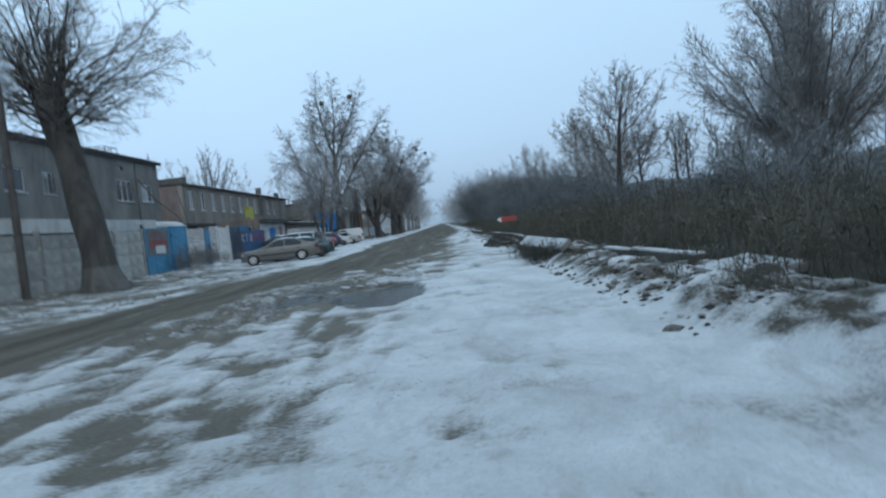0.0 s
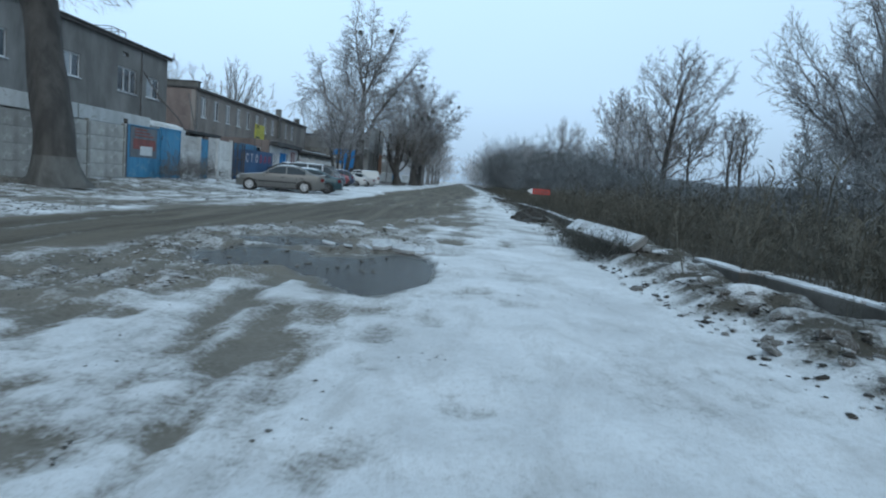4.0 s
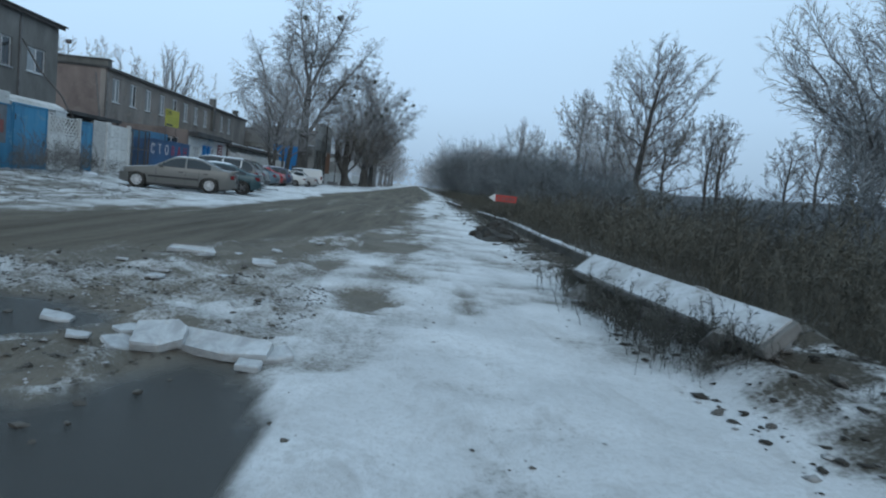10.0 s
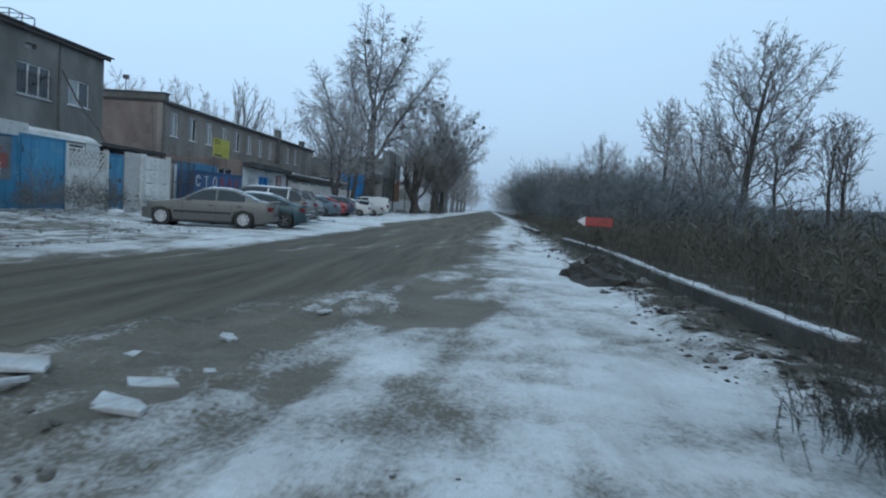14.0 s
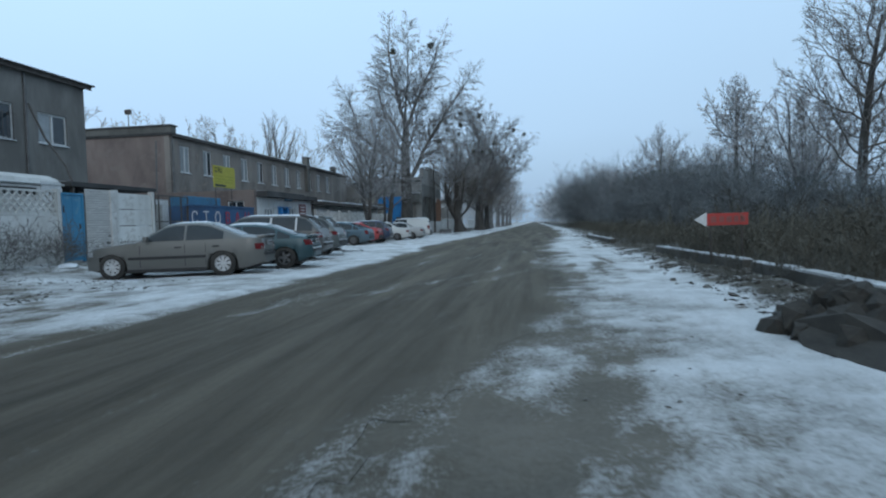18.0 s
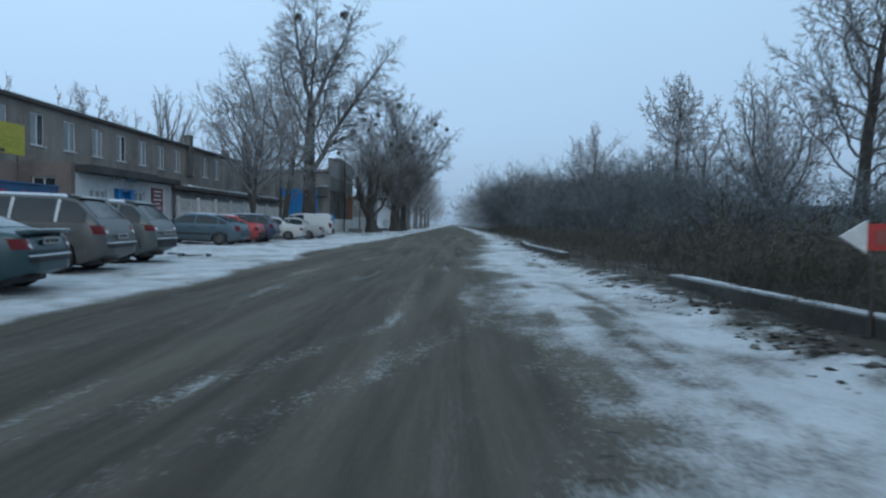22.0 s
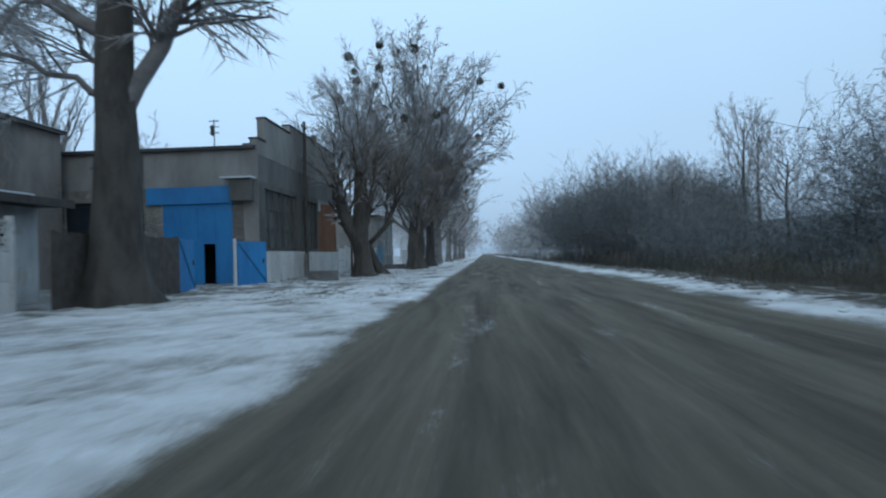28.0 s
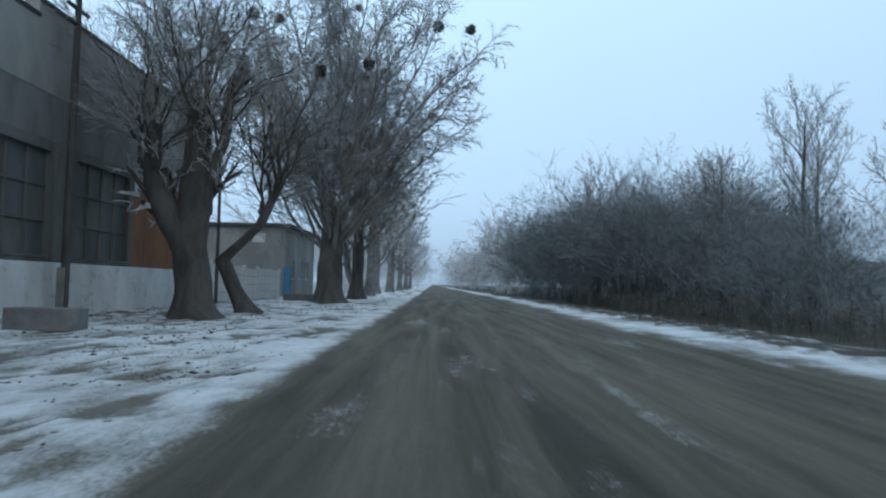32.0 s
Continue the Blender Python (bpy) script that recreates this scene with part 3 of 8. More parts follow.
ground_sheet()
tagged(bpy.data.objects["ground"], "trampled snow, frozen mud and dry soil beside the road", "ground")
tagged(bpy.data.objects["road"], "mud-covered worn asphalt road with slushy tyre streaks", "road")

# ---- buildings ----


def pierced(name, material, parent, axis, at, thick, a0, a1, z0, z1, holes, label=""):
    """A wall in the plane axis = at (its outer face), thick inward, with real openings (a0, a1, z0, z1)."""
    cuts_a = sorted({a0, a1, *[h[0] for h in holes], *[h[1] for h in holes]})
    cuts_z = sorted({z0, z1, *[h[2] for h in holes], *[h[3] for h in holes]})
    bm = bmesh.new()
    for p, q in zip(cuts_a, cuts_a[1:]):
        z_run = None
        for r, s in list(zip(cuts_z, cuts_z[1:])) + [(None, None)]:
            solid = r is not None and not any(h[0] < (p + q) / 2 < h[1] and h[2] < (r + s) / 2 < h[3] for h in holes)
            if solid and z_run is None:
                z_run = r
            if not solid and z_run is not None:
                end = r if r is not None else z1
                lo, hi = sorted((at, at + thick))
                if axis == "x":
                    box(bm, lo, p, z_run, hi, q, end)
                else:
                    box(bm, p, lo, z_run, q, hi, end)
                z_run = None
    bmesh.ops.remove_doubles(bm, verts=bm.verts[:], dist=0.0005)
    return part(name, bm, material, parent, label)


def window(parent, x, y0, y1, z0, z1, leaves=2, bars=False, pale=0.0, sill=True, glass=None):
    """A window in a wall that faces +x: frame, mullions, panes set back, sill."""
    bm = bmesh.new()
    w, d = 0.07, 0.06
    fx = x - 0.12
    box(bm, fx, y0, z0, fx + d, y0 + w, z1)
    box(bm, fx, y1 - w, z0, fx + d, y1, z1)
    box(bm, fx, y0 + w, z0, fx + d, y1 - w, z0 + w)
    box(bm, fx, y0 + w, z1 - w, fx + d, y1 - w, z1)
    for k in range(1, leaves):
        m = y0 + (y1 - y0) * k / leaves
        box(bm, fx + 0.004, m - 0.05, z0 + w, fx + d + 0.012, m + 0.05, z1 - w)
    fr = part("window", bm, FRAME_WHITE, parent, "white framed window")
    for k in range(leaves):
        a, b = y0 + (y1 - y0) * k / leaves, y0 + (y1 - y0) * (k + 1) / leaves
        part("pane", boxed(fx + 0.02, a + 0.03, z0 + 0.04, fx + 0.03, b - 0.03, z1 - 0.04), NET_PANE if (k + 0.6) / leaves < pale else glass or GLASS, fr)
    if sill:
        part("sill", boxed(fx, y0 - 0.06, z0 - 0.05, x + 0.07, y1 + 0.06, z0 - 0.002, 0.008), SNOW, fr, "snow-dusted sill")
    if bars:
        bm = bmesh.new()
        for k in range(9):
            yy = y0 + (y1 - y0) * (k + 0.5) / 9
            tube(bm, (x + 0.06, yy, z0 - 0.05), (x + 0.06, yy, z0 + (z1 - z0) * 0.75), 0.012, seg=5)
        for zz in (z0, z0 + (z1 - z0) * 0.7):
            tube(bm, (x + 0.06, y0 - 0.05, zz), (x + 0.06, y1 + 0.05, zz), 0.014, seg=5)
        part("window_grille", bm, STEEL_DARK, fr, "dark steel grille")
    return fr


def corrugated(parent, x0, x1, y0, y1, z0, z1, pitch=0.2, name="roof_sheet", material=None):
    """A wavy sheet whose waves run across, from eave x1, z0 to x0, z1."""
    ys = np.arange(y0, y1 + 0.001, pitch / 6)
    wave = 0.03 * np.cos((ys - y0) / pitch * 2 * math.pi)
    v, n = [], len(ys)
    for x, z in ((x1, z0), (x0, z1)):
        v += [(x, y, z + w) for y, w in zip(ys, wave)]
    for x, z in ((x1, z0 - 0.02), (x0, z1 - 0.02)):
        v += [(x, y, z + w) for y, w in zip(ys, wave)]
    i = np.arange(n - 1)
    f = [np.stack([i, i + 1, i + 1 + n, i + n], 1), np.stack([i + 2 * n + 1, i + 2 * n, i + 3 * n, i + 3 * n + 1], 1), np.stack([i + 1, i, i + 2 * n, i + 2 * n + 1], 1)]
    return raw_mesh(name, v, np.concatenate(f), material or SLATE, parent, "grey corrugated roof sheet")


# two-storey grey building behind the fence
B1X, B1E = -20.6, 46.7
b1 = thing("workshop_building", "two-storey grey brick workshop building with white windows", "building", at=(0, 0, 0))
up1 = [(24.9, 26.5, 5.15, 6.45), (27.15, 27.95, 5.2, 6.45), (29.3, 30.9, 5.15, 6.4), (32.4, 33.4, 5.15, 6.35), (35.0, 36.5, 5.15, 6.35), (40.3, 42.5, 5.05, 6.5), (43.8, 45.5, 5.1, 6.4)]
vent1 = (40.8, 41.5, 7.15, 7.4)
pierced("wall", BRICK_GREY, b1, "x", B1X, -0.35, 4.0, B1E, -0.3, 7.95, up1 + [vent1])
pierced("wall", BRICK_GREY, b1, "y", B1E, -0.35, B1X - 11.5, B1X - 0.35, -0.3, 7.95, [])
pierced("wall", BRICK_GREY, b1, "y", 4.35, -0.35, B1X - 11.5, B1X - 0.35, -0.3, 7.95, [])
pierced("wall", BRICK_GREY, b1, "x", B1X - 11.5, -0.35, 4.0, B1E, -0.3, 7.95, [])
for k, w in enumerate(up1):
    window(b1, B1X, *w, leaves=(3 if k == 5 else 2), bars=(k in (3, 5)), pale=(0.45, 0.9, 0.0, 0.4, 0.5, 0.0, 0.55)[k])
part("vent", boxed(B1X - 0.3, 40.8, 7.15, B1X - 0.2, 41.5, 7.4), FRAME_WHITE, b1, "small pale vent")
part("ceiling_lamp", boxed(B1X - 1.2, 40.55, 5.9, B1X - 0.9, 40.8, 6.3, 0.02), WARM_LAMP, b1, "warm lamp glowing behind the window")
part("ceiling_lamp", boxed(B1X - 0.7, 30.15, 5.42, B1X - 0.5, 30.32, 5.55, 0.02), WARM_LAMP, b1, "warm lamp glowing behind the window")
part("roof_slab", boxed(B1X - 12.0, 3.6, 7.95, B1X + 0.18, B1E + 0.28, 8.04), ROOF_DARK, b1)
corrugated(b1, B1X - 11.9, B1X + 0.34, 3.4, B1E + 0.42, 8.08, 8.75)
part("fascia", boxed(B1X + 0.18, 3.6, 7.86, B1X + 0.22, B1E + 0.28, 8.05), STEEL_DARK, b1)
bm = bmesh.new()
for yy in (40.4, 41.2, 42.0):
    tube(bm, (B1X - 0.5, yy, 8.05), (B1X - 0.5, yy, 8.72), 0.025, seg=6)
    tube(bm, (B1X - 1.6, yy, 8.1), (B1X - 1.6, yy, 8.72), 0.025, seg=6)
    tube(bm, (B1X - 0.5, yy, 8.72), (B1X - 1.6, yy, 8.72), 0.022, seg=6)
for xx in (B1X - 0.5, B1X - 1.6):
    tube(bm, (xx, 40.4, 8.72), (xx, 42.0, 8.72), 0.022, seg=6)
    tube(bm, (xx, 40.4, 8.1), (xx, 41.2, 8.72), 0.018, seg=6)
part("roof_rail", bm, STEEL_DARK, b1, "welded steel frame on the roof edge")
ac = part("air_conditioner", boxed(B1X + 0.02, 27.3, 4.48, B1X + 0.34, 28.1, 5.02, 0.03), FRAME_WHITE, b1, "white air conditioner box")
bm = bmesh.new()
bmesh.ops.create_circle(bm, cap_ends=True, radius=0.2, segments=20)
bmesh.ops.transform(bm, matrix=pose(B1X + 0.345, 27.6, 4.75, 0, 90, 0), verts=bm.verts[:])
part("fan_grille", bm, BLACK, ac)
part("downpipe", tubed((B1X + 0.06, 43.1, 0.0), (B1X + 0.06, 43.1, 7.9), 0.05, seg=8), PIPE_GREY, b1)
bm = bmesh.new()
pts = [(B1X + 0.1, 43.2, 6.6), (-19.0, 42.2, 5.0), (-17.2, 41.0, 3.7), (-16.2, 40.2, 2.6), (-15.9, 39.9, 2.2)]
for a, b in zip(pts, pts[1:]):
    tube(bm, a, b, 0.045, seg=7)
part("cable_duct", bm, STEEL_DARK, b1, "dark drooping cable duct")

# low sheds in front of it
sh = thing("garage_row", "low flat-roofed garage row with flaking white fascia", "shed")
part("wall", boxed(-20.2, 9.0, -0.3, -16.2, 34.8, 2.75), FENCE_GREY, sh)
for y0, y1 in ((9.0, 16.8), (16.9, 22.4), (22.5, 28.6), (28.7, 34.9)):
    part("fascia", boxed(-16.3, y0, 2.62, -15.95, y1, 3.22, 0.03), WHITEWASH, sh, "flaking white fascia")
part("roof", boxed(-20.25, 8.9, 2.75, -16.3, 35.0, 3.14), ROOF_DARK, sh)
kiosk = thing("white_trailer_cabin", "whitewashed cabin with a rounded roof end behind the fence", "shed")
prof = [(-19.6, 0.0), (-16.0, 0.0), (-16.0, 2.75), (-16.15, 3.05), (-16.5, 3.2), (-19.2, 3.2), (-19.6, 3.0)]
part("body", prism(prof, "y", 34.9, 39.2), WHITEWASH, kiosk)
part("roof_edge", boxed(-16.1, 35.0, 2.84, -15.94, 39.25, 2.9, 0.02), FRAME_WHITE, kiosk)
part("shutter", boxed(-16.0, 36.1, 2.48, -15.97, 38.0, 2.72), BLACK, kiosk)
part("panel", boxed(-16.0, 38.2, 2.25, -15.96, 39.1, 2.95), SIGN_WHITE, kiosk)
lean = thing("dark_lean_to", "dark tar-roofed lean-to behind the whitewashed wall", "shed")
part("roof", boxed(-20.4, 39.5, 2.86, -15.9, 44.6, 3.02), ROOF_DARK, lean)
part("wall", boxed(-20.4, 39.7, -0.2, -17.4, 44.4, 2.86), HALL_DARK, lean)
for yy in (39.7, 42.0, 44.4):
    part("post", boxed(-16.06, yy - 0.05, -0.2, -15.96, yy + 0.05, 2.86), STEEL_DARK, lean)

# long two-storey brown building
B2X, B2S, B2N = -23.6, 58.8, 99.0
b2 = thing("brick_building", "long two-storey brown brick building with narrow white windows", "building")
up2 = [(60.0 + 3.07 * k, 61.25 + 3.07 * k, 5.2, 7.0) for k in range(11)]
low2 = [(59.7, 61.0, 2.35, 3.4)]
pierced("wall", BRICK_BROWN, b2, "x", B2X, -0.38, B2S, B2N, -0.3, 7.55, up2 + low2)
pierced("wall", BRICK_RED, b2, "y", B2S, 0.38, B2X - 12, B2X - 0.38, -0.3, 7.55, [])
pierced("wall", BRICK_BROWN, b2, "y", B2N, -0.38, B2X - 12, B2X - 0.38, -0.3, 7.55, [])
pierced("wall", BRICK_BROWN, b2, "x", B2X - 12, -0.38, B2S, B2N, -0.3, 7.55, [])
for k, w in enumerate(up2):
    window(b2, B2X, *w, pale=(0.95, 0.5, 0.95, 0.95, 0.55, 0.95, 0.95, 0.9, 0.6, 0.95, 0.95)[k])
window(b2, B2X, *low2[0], leaves=3, bars=False)
part("roof", boxed(B2X - 12.2, B2S - 0.1, 7.55, B2X + 0.22, B2N + 0.2, 7.68), ROOF_DARK, b2)
part("roof_edge", boxed(B2X + 0.05, B2S, 7.46, B2X + 0.25, B2N, 7.55), STEEL_DARK, b2)
part("parapet", boxed(B2X - 7.4, B2S - 0.14, 7.68, B2X + 0.2, B2S + 0.5, 8.12, 0.02), HALL_DARK, b2, "dark raised parapet at the end wall")
part("parapet_cap", boxed(B2X - 7.5, B2S - 0.22, 8.12, B2X + 0.28, B2S + 0.6, 8.2), ROOF_DARK, b2)
part("snow_edge", boxed(B2X - 0.3, 61.0, 7.68, B2X + 0.2, B2N, 7.715, 0.01), SNOW, b2, "thin snow along the roof edge")
for yy, zz in ((84.3, 8.5), (93.5, 8.25)):
    part("chimney", boxed(B2X - 0.25, yy - 0.35, 5.0 if yy < 90 else 7.5, B2X + 0.32, yy + 0.35, zz, 0.02), HALL_DARK, b2, "square brick flue standing above the roof edge")
    part("chimney_cap", boxed(B2X - 0.3, yy - 0.4, zz, B2X + 0.37, yy + 0.4, zz + 0.06), ROOF_DARK, b2)
bm = tubed((-26.5, 58.9, 8.1), (-26.5, 58.9, 9.3), 0.03, seg=6)
box(bm, -26.7, 58.8, 9.05, -26.3, 59.0, 9.35, 0.02)
part("roof_lamp", bm, STEEL_DARK, b2, "small lamp mast on the parapet")
part("stay_pole", tubed((-23.45, 57.0, 6.9), (-20.6, 52.2, 2.6), 0.05, seg=7), STEEL_DARK, b2, "thin leaning stay pole")
part("pipe", tubed((B2X + 0.1, 58.95, 0.0), (B2X + 0.1, 58.95, 7.5), 0.05, seg=7), PIPE_GREY, b2)

# single-storey annex with the blue door
AX = -15.1
an = thing("annex", "pale plastered one-storey annex with a blue door", "building")
holes = [(53.8, 55.1, 1.35, 2.38), (55.75, 57.15, 0.0, 2.38), (57.42, 58.5, 1.3, 2.45)]
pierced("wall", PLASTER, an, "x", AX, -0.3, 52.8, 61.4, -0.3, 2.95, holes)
pierced("end_wall", BRICK_RED, an, "y", 52.5, 0.3, -23.2, AX, -0.3, 3.34, [(-16.65, -15.7, 2.0, 2.75)], "brown brick end wall")
bm = bmesh.new()
for a, b, z0, z1 in ((-16.65, -16.59, 2.0, 2.75), (-15.76, -15.7, 2.0, 2.75), (-16.59, -15.76, 2.0, 2.06), (-16.59, -15.76, 2.69, 2.75), (-16.2, -16.15, 2.06, 2.69)):
    box(bm, a, 52.58, z0, b, 52.64, z1)
fr = part("window", bm, FRAME_WHITE, an, "small white framed window")
part("pane", boxed(-16.6, 52.61, 2.05, -15.75, 52.62, 2.7), GLASS, fr)
part("sill", boxed(-16.7, 52.42, 1.95, -15.65, 52.58, 1.998, 0.008), SNOW, fr, "snow-dusted sill")
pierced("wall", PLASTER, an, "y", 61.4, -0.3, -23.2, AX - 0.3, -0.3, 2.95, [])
part("roof", boxed(-23.3, 52.82, 2.95, AX + 0.62, 58.6, 3.28, 0.03), ROOF_DARK, an, "dark overhanging flat roof")
part("roof", boxed(-23.3, 58.6, 2.98, AX + 0.40, 61.7, 3.24, 0.03), ROOF_DARK, an, "dark overhanging flat roof")
window(an, AX, *holes[0], leaves=3, pale=0.95)
window(an, AX, *holes[2], leaves=2, pale=0.9)
fr = part("door", boxed(AX - 0.20, 55.98, 0.02, AX - 0.14, 56.94, 2.1, 0.01), DOOR_PALE, an, "pale grey metal door")
part("door_handle", boxed(AX - 0.14, 56.84, 1.0, AX - 0.09, 56.88, 1.14, 0.008), STEEL_DARK, fr)
part("transom", boxed(AX - 0.20, 55.98, 2.1, AX - 0.13, 56.94, 2.38), BLUE_GATE, an)
for y0, y1, out in ((55.72, 55.98, 0.22), (56.94, 57.22, 0.12)):
    jb = part("porch_panel", boxed(AX - 0.16, y0, 0.0, AX + out, y1, 2.42, 0.012), BLUE_GATE, an, "blue sheet-metal porch panel")
    for zz in (0.5, 1.3, 2.1):
        part("rib", boxed(AX + out, y0 + 0.03, zz, AX + out + 0.015, y1 - 0.03, zz + 0.05, 0.005), BLUE_GATE, jb)
part("porch_lintel", boxed(AX - 0.1, 55.64, 2.42, AX + 0.24, 57.26, 2.47, 0.008), BLUE_GATE, an)
part("plinth", boxed(AX, 52.8, -0.3, AX + 0.03, 55.64, 0.32, 0.01), CONCRETE, an, "dark concrete plinth")
part("plinth", boxed(AX, 57.26, -0.3, AX + 0.03, 61.4, 0.32, 0.01), CONCRETE, an, "dark concrete plinth")
for zz, ya, yb in ((2.78, 59.2, 60.3),):
    part("snow_ridge", boxed(AX + 0.004, ya, 2.722, AX + 0.06, yb, 2.75, 0.006), SNOW, an)
bd = part("notice_board", boxed(AX + 0.004, 59.15, 1.05, AX + 0.05, 60.35, 2.72, 0.01), MAROON, an, "maroon notice board with pale lines")
for k, (a, b) in enumerate(((59.35, 60.15), (59.4, 60.1), (59.3, 60.2), (59.5, 60.0), (59.35, 60.15), (59.45, 60.05))):
    part("print_bar", boxed(AX + 0.05, a, 2.5 - 0.2 * k, AX + 0.056, b, 2.57 - 0.2 * k), SIGN_WHITE, bd)
for a, b in ((59.3, 59.6), (59.75, 60.05)):
    part("print_bar", boxed(AX + 0.05, a, 1.14, AX + 0.056, b, 1.34), SIGN_WHITE, bd)
ar = part("arrow_sign", boxed(AX + 0.2, 55.2, 2.78, AX + 0.24, 55.95, 3.0, 0.005), SIGN_WHITE, an, "white arrow sign above the door")
part("arrow", prism([(55.28, 2.89), (55.45, 2.81), (55.45, 2.865), (55.85, 2.865), (55.85, 2.915), (55.45, 2.915), (55.45, 2.97)], "x", AX + 0.24, AX + 0.246), SIGN_DARK, ar)
sg = part("door_sign", boxed(AX + 0.2, 56.3, 2.84, AX + 0.24, 57.35, 3.08, 0.005), BLUE_DULL, an, "blue sign with a pale line")
part("print_bar", boxed(AX + 0.24, 56.4, 2.93, AX + 0.245, 57.2, 2.99), SIGN_WHITE, sg)
for yy in (58.65, 58.75, 60.6):
    part("notice", boxed(AX + 0.002, yy, 1.5, AX + 0.012, yy + 0.16, 1.85), SIGN_WHITE, an)
part("downpipe", tubed((AX + 0.1, 61.55, 0.0), (AX + 0.1, 61.55, 3.0), 0.05), STEEL_DARK, an)

# long low shed behind the lattice fence
ls = thing("low_workshop", "long low grey workshop with snow on its roof edge", "shed")
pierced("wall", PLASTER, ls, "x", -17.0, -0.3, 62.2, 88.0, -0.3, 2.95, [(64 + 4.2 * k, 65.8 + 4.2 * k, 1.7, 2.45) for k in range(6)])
for k in range(6):
    window(ls, -17.0, 64 + 4.2 * k, 65.8 + 4.2 * k, 1.7, 2.45, leaves=3, sill=False)
part("wall", boxed(-23.2, 62.2, -0.3, -17.3, 62.5, 2.95), PLASTER, ls)
part("wall", boxed(-23.2, 87.7, -0.3, -17.3, 88.0, 2.95), PLASTER, ls)
part("roof", boxed(-23.3, 62.0, 2.95, -15.95, 88.1, 3.12), ROOF_DARK, ls)
part("roof_edge", boxed(-15.95, 62.0, 2.9, -15.85, 88.1, 3.14), STEEL_DARK, ls)
rng = random.Random(5)
yy = 62.9
while yy < 86:
    ln = rng.uniform(0.5, 2.2)
    if rng.random() < 0.75:
        part("snow_ridge", boxed(-16.3 - rng.uniform(0, 0.4), yy, 3.122, -15.87, yy + ln, 3.20 + rng.uniform(0.0, 0.07), 0.03), SNOW, ls, "snow lying along the roof edge")
    yy += ln

# hall with the blue gate
HX, HY, HN = -14.1, 99.8, 116.5
hall = thing("hall", "tall grey plastered hall with a blue gate and stepped parapet", "building")
gate_hole = (-18.95, -15.42, -0.1, 4.82)
pierced("end_wall", HALL_PLASTER, hall, "y", HY, 0.4, -26.5, HX - 0.4, 4.82, 6.6, [])
pierced("end_wall", HALL_BRICK, hall, "y", HY, 0.4, -26.5, HX - 0.4, -0.3, 4.82, [gate_hole, (-24.0, -21.5, 2.6, 4.2)])
part("upper_glazing", boxed(-24.0, HY + 0.15, 2.6, -21.5, HY + 0.2, 4.2), GLASS, hall)
part("corner_pier", boxed(HX - 0.75, HY - 0.06, -0.3, HX + 0.0, HY - 0.002, 6.9, 0.01), HALL_PLASTER, hall)
part("eave", boxed(-26.7, HY - 0.22, 6.6, HX - 0.1, HY + 0.5, 6.78, 0.02), ROOF_DARK, hall, "dark metal eave")
for y0, y1, top in ((HY, 100.9, 7.1), (100.9, 105.15, 8.32), (105.15, 110.8, 8.78), (110.8, HN, 8.78)):
    pierced("side_wall", HALL_MID, hall, "x", HX, -0.4, y0, y1, 5.05, 6.35, [], "darker blotchy plaster band")
    pierced("side_wall", HALL_PLASTER, hall, "x", HX + 0.012, -0.412, y0, y1, 6.35, top, [])
    part("coping", boxed(HX - 0.46, y0 - 0.03, top, HX + 0.07, y1 + 0.03, top + 0.09, 0.01), ROOF_DARK, hall)
bays = ((100.7, 106.1), (107.5, 110.9))
pierced("side_wall", HALL_DARK, hall, "x", HX, -0.4, HY, 111.2, 1.6, 5.05, [(y0, y1, 1.75, 4.75) for y0, y1 in bays])
for y0, y1 in bays:
    n = round((y1 - y0) / 0.9)
    for k in range(n):
        a, b = y0 + (y1 - y0) * k / n, y0 + (y1 - y0) * (k + 1) / n
        for j, (z0, z1) in enumerate(((1.75, 2.75), (2.75, 3.75), (3.75, 4.75))):
            part("pane", boxed(HX - 0.2, a, z0, HX - 0.17, b, z1), DIRTY_PANE if (k * 3 + j) % 4 else HALL_DARK, hall, "grimy glazing")
        part("glazing_bar", boxed(HX - 0.17, a - 0.03, 1.75, HX - 0.10, a + 0.03, 4.75, 0.005), HALL_DARK, hall)
    for z in (2.75, 3.75):
        part("glazing_bar", boxed(HX - 0.168, y0, z - 0.03, HX - 0.105, y1, z + 0.03, 0.005), HALL_DARK, hall)
    part("window_sill", boxed(HX - 0.17, y0, 1.72, HX + 0.05, y1, 1.76, 0.008), SLATE, hall)
for y0 in (99.95, 106.25, 106.85):
    part("board", boxed(HX, y0, 1.62, HX + 0.03, y0 + 0.5, 4.9, 0.006), HALL_DARK, hall)
part("side_wall", boxed(HX - 0.4, 111.2, 4.9, HX, HN, 5.05), HALL_PLASTER, hall)
for k in range(5):
    part("orange_panel", boxed(HX - 0.4, 111.2 + 1.06 * k, 1.6, HX - 0.02 + 0.008 * (k % 2), 112.25 + 1.06 * k, 4.9, 0.01), ORANGE, hall, "rusty orange wall panel")
part("frame_patch", boxed(HX - 0.02, 111.3, 4.3, HX + 0.03, 111.75, 4.85, 0.01), FRAME_WHITE, hall)
brick = boxed(0, 0, 0, 0.245, 0.02, 0.066, 0.006)
first = None
for row in range(31):
    for col in range(3):
        m = pose(-15.42 + 0.26 * col - (0.0 if row % 2 else 0.12), HY - 0.014 - 0.004 * ((row * 7 + col * 5) % 3), 1.62 + 0.078 * row)
        if first is None:
            first = part("brick", brick, HALL_BRICK, hall)
            first.matrix_basis = m
        else:
            share("brick", first, hall, m)
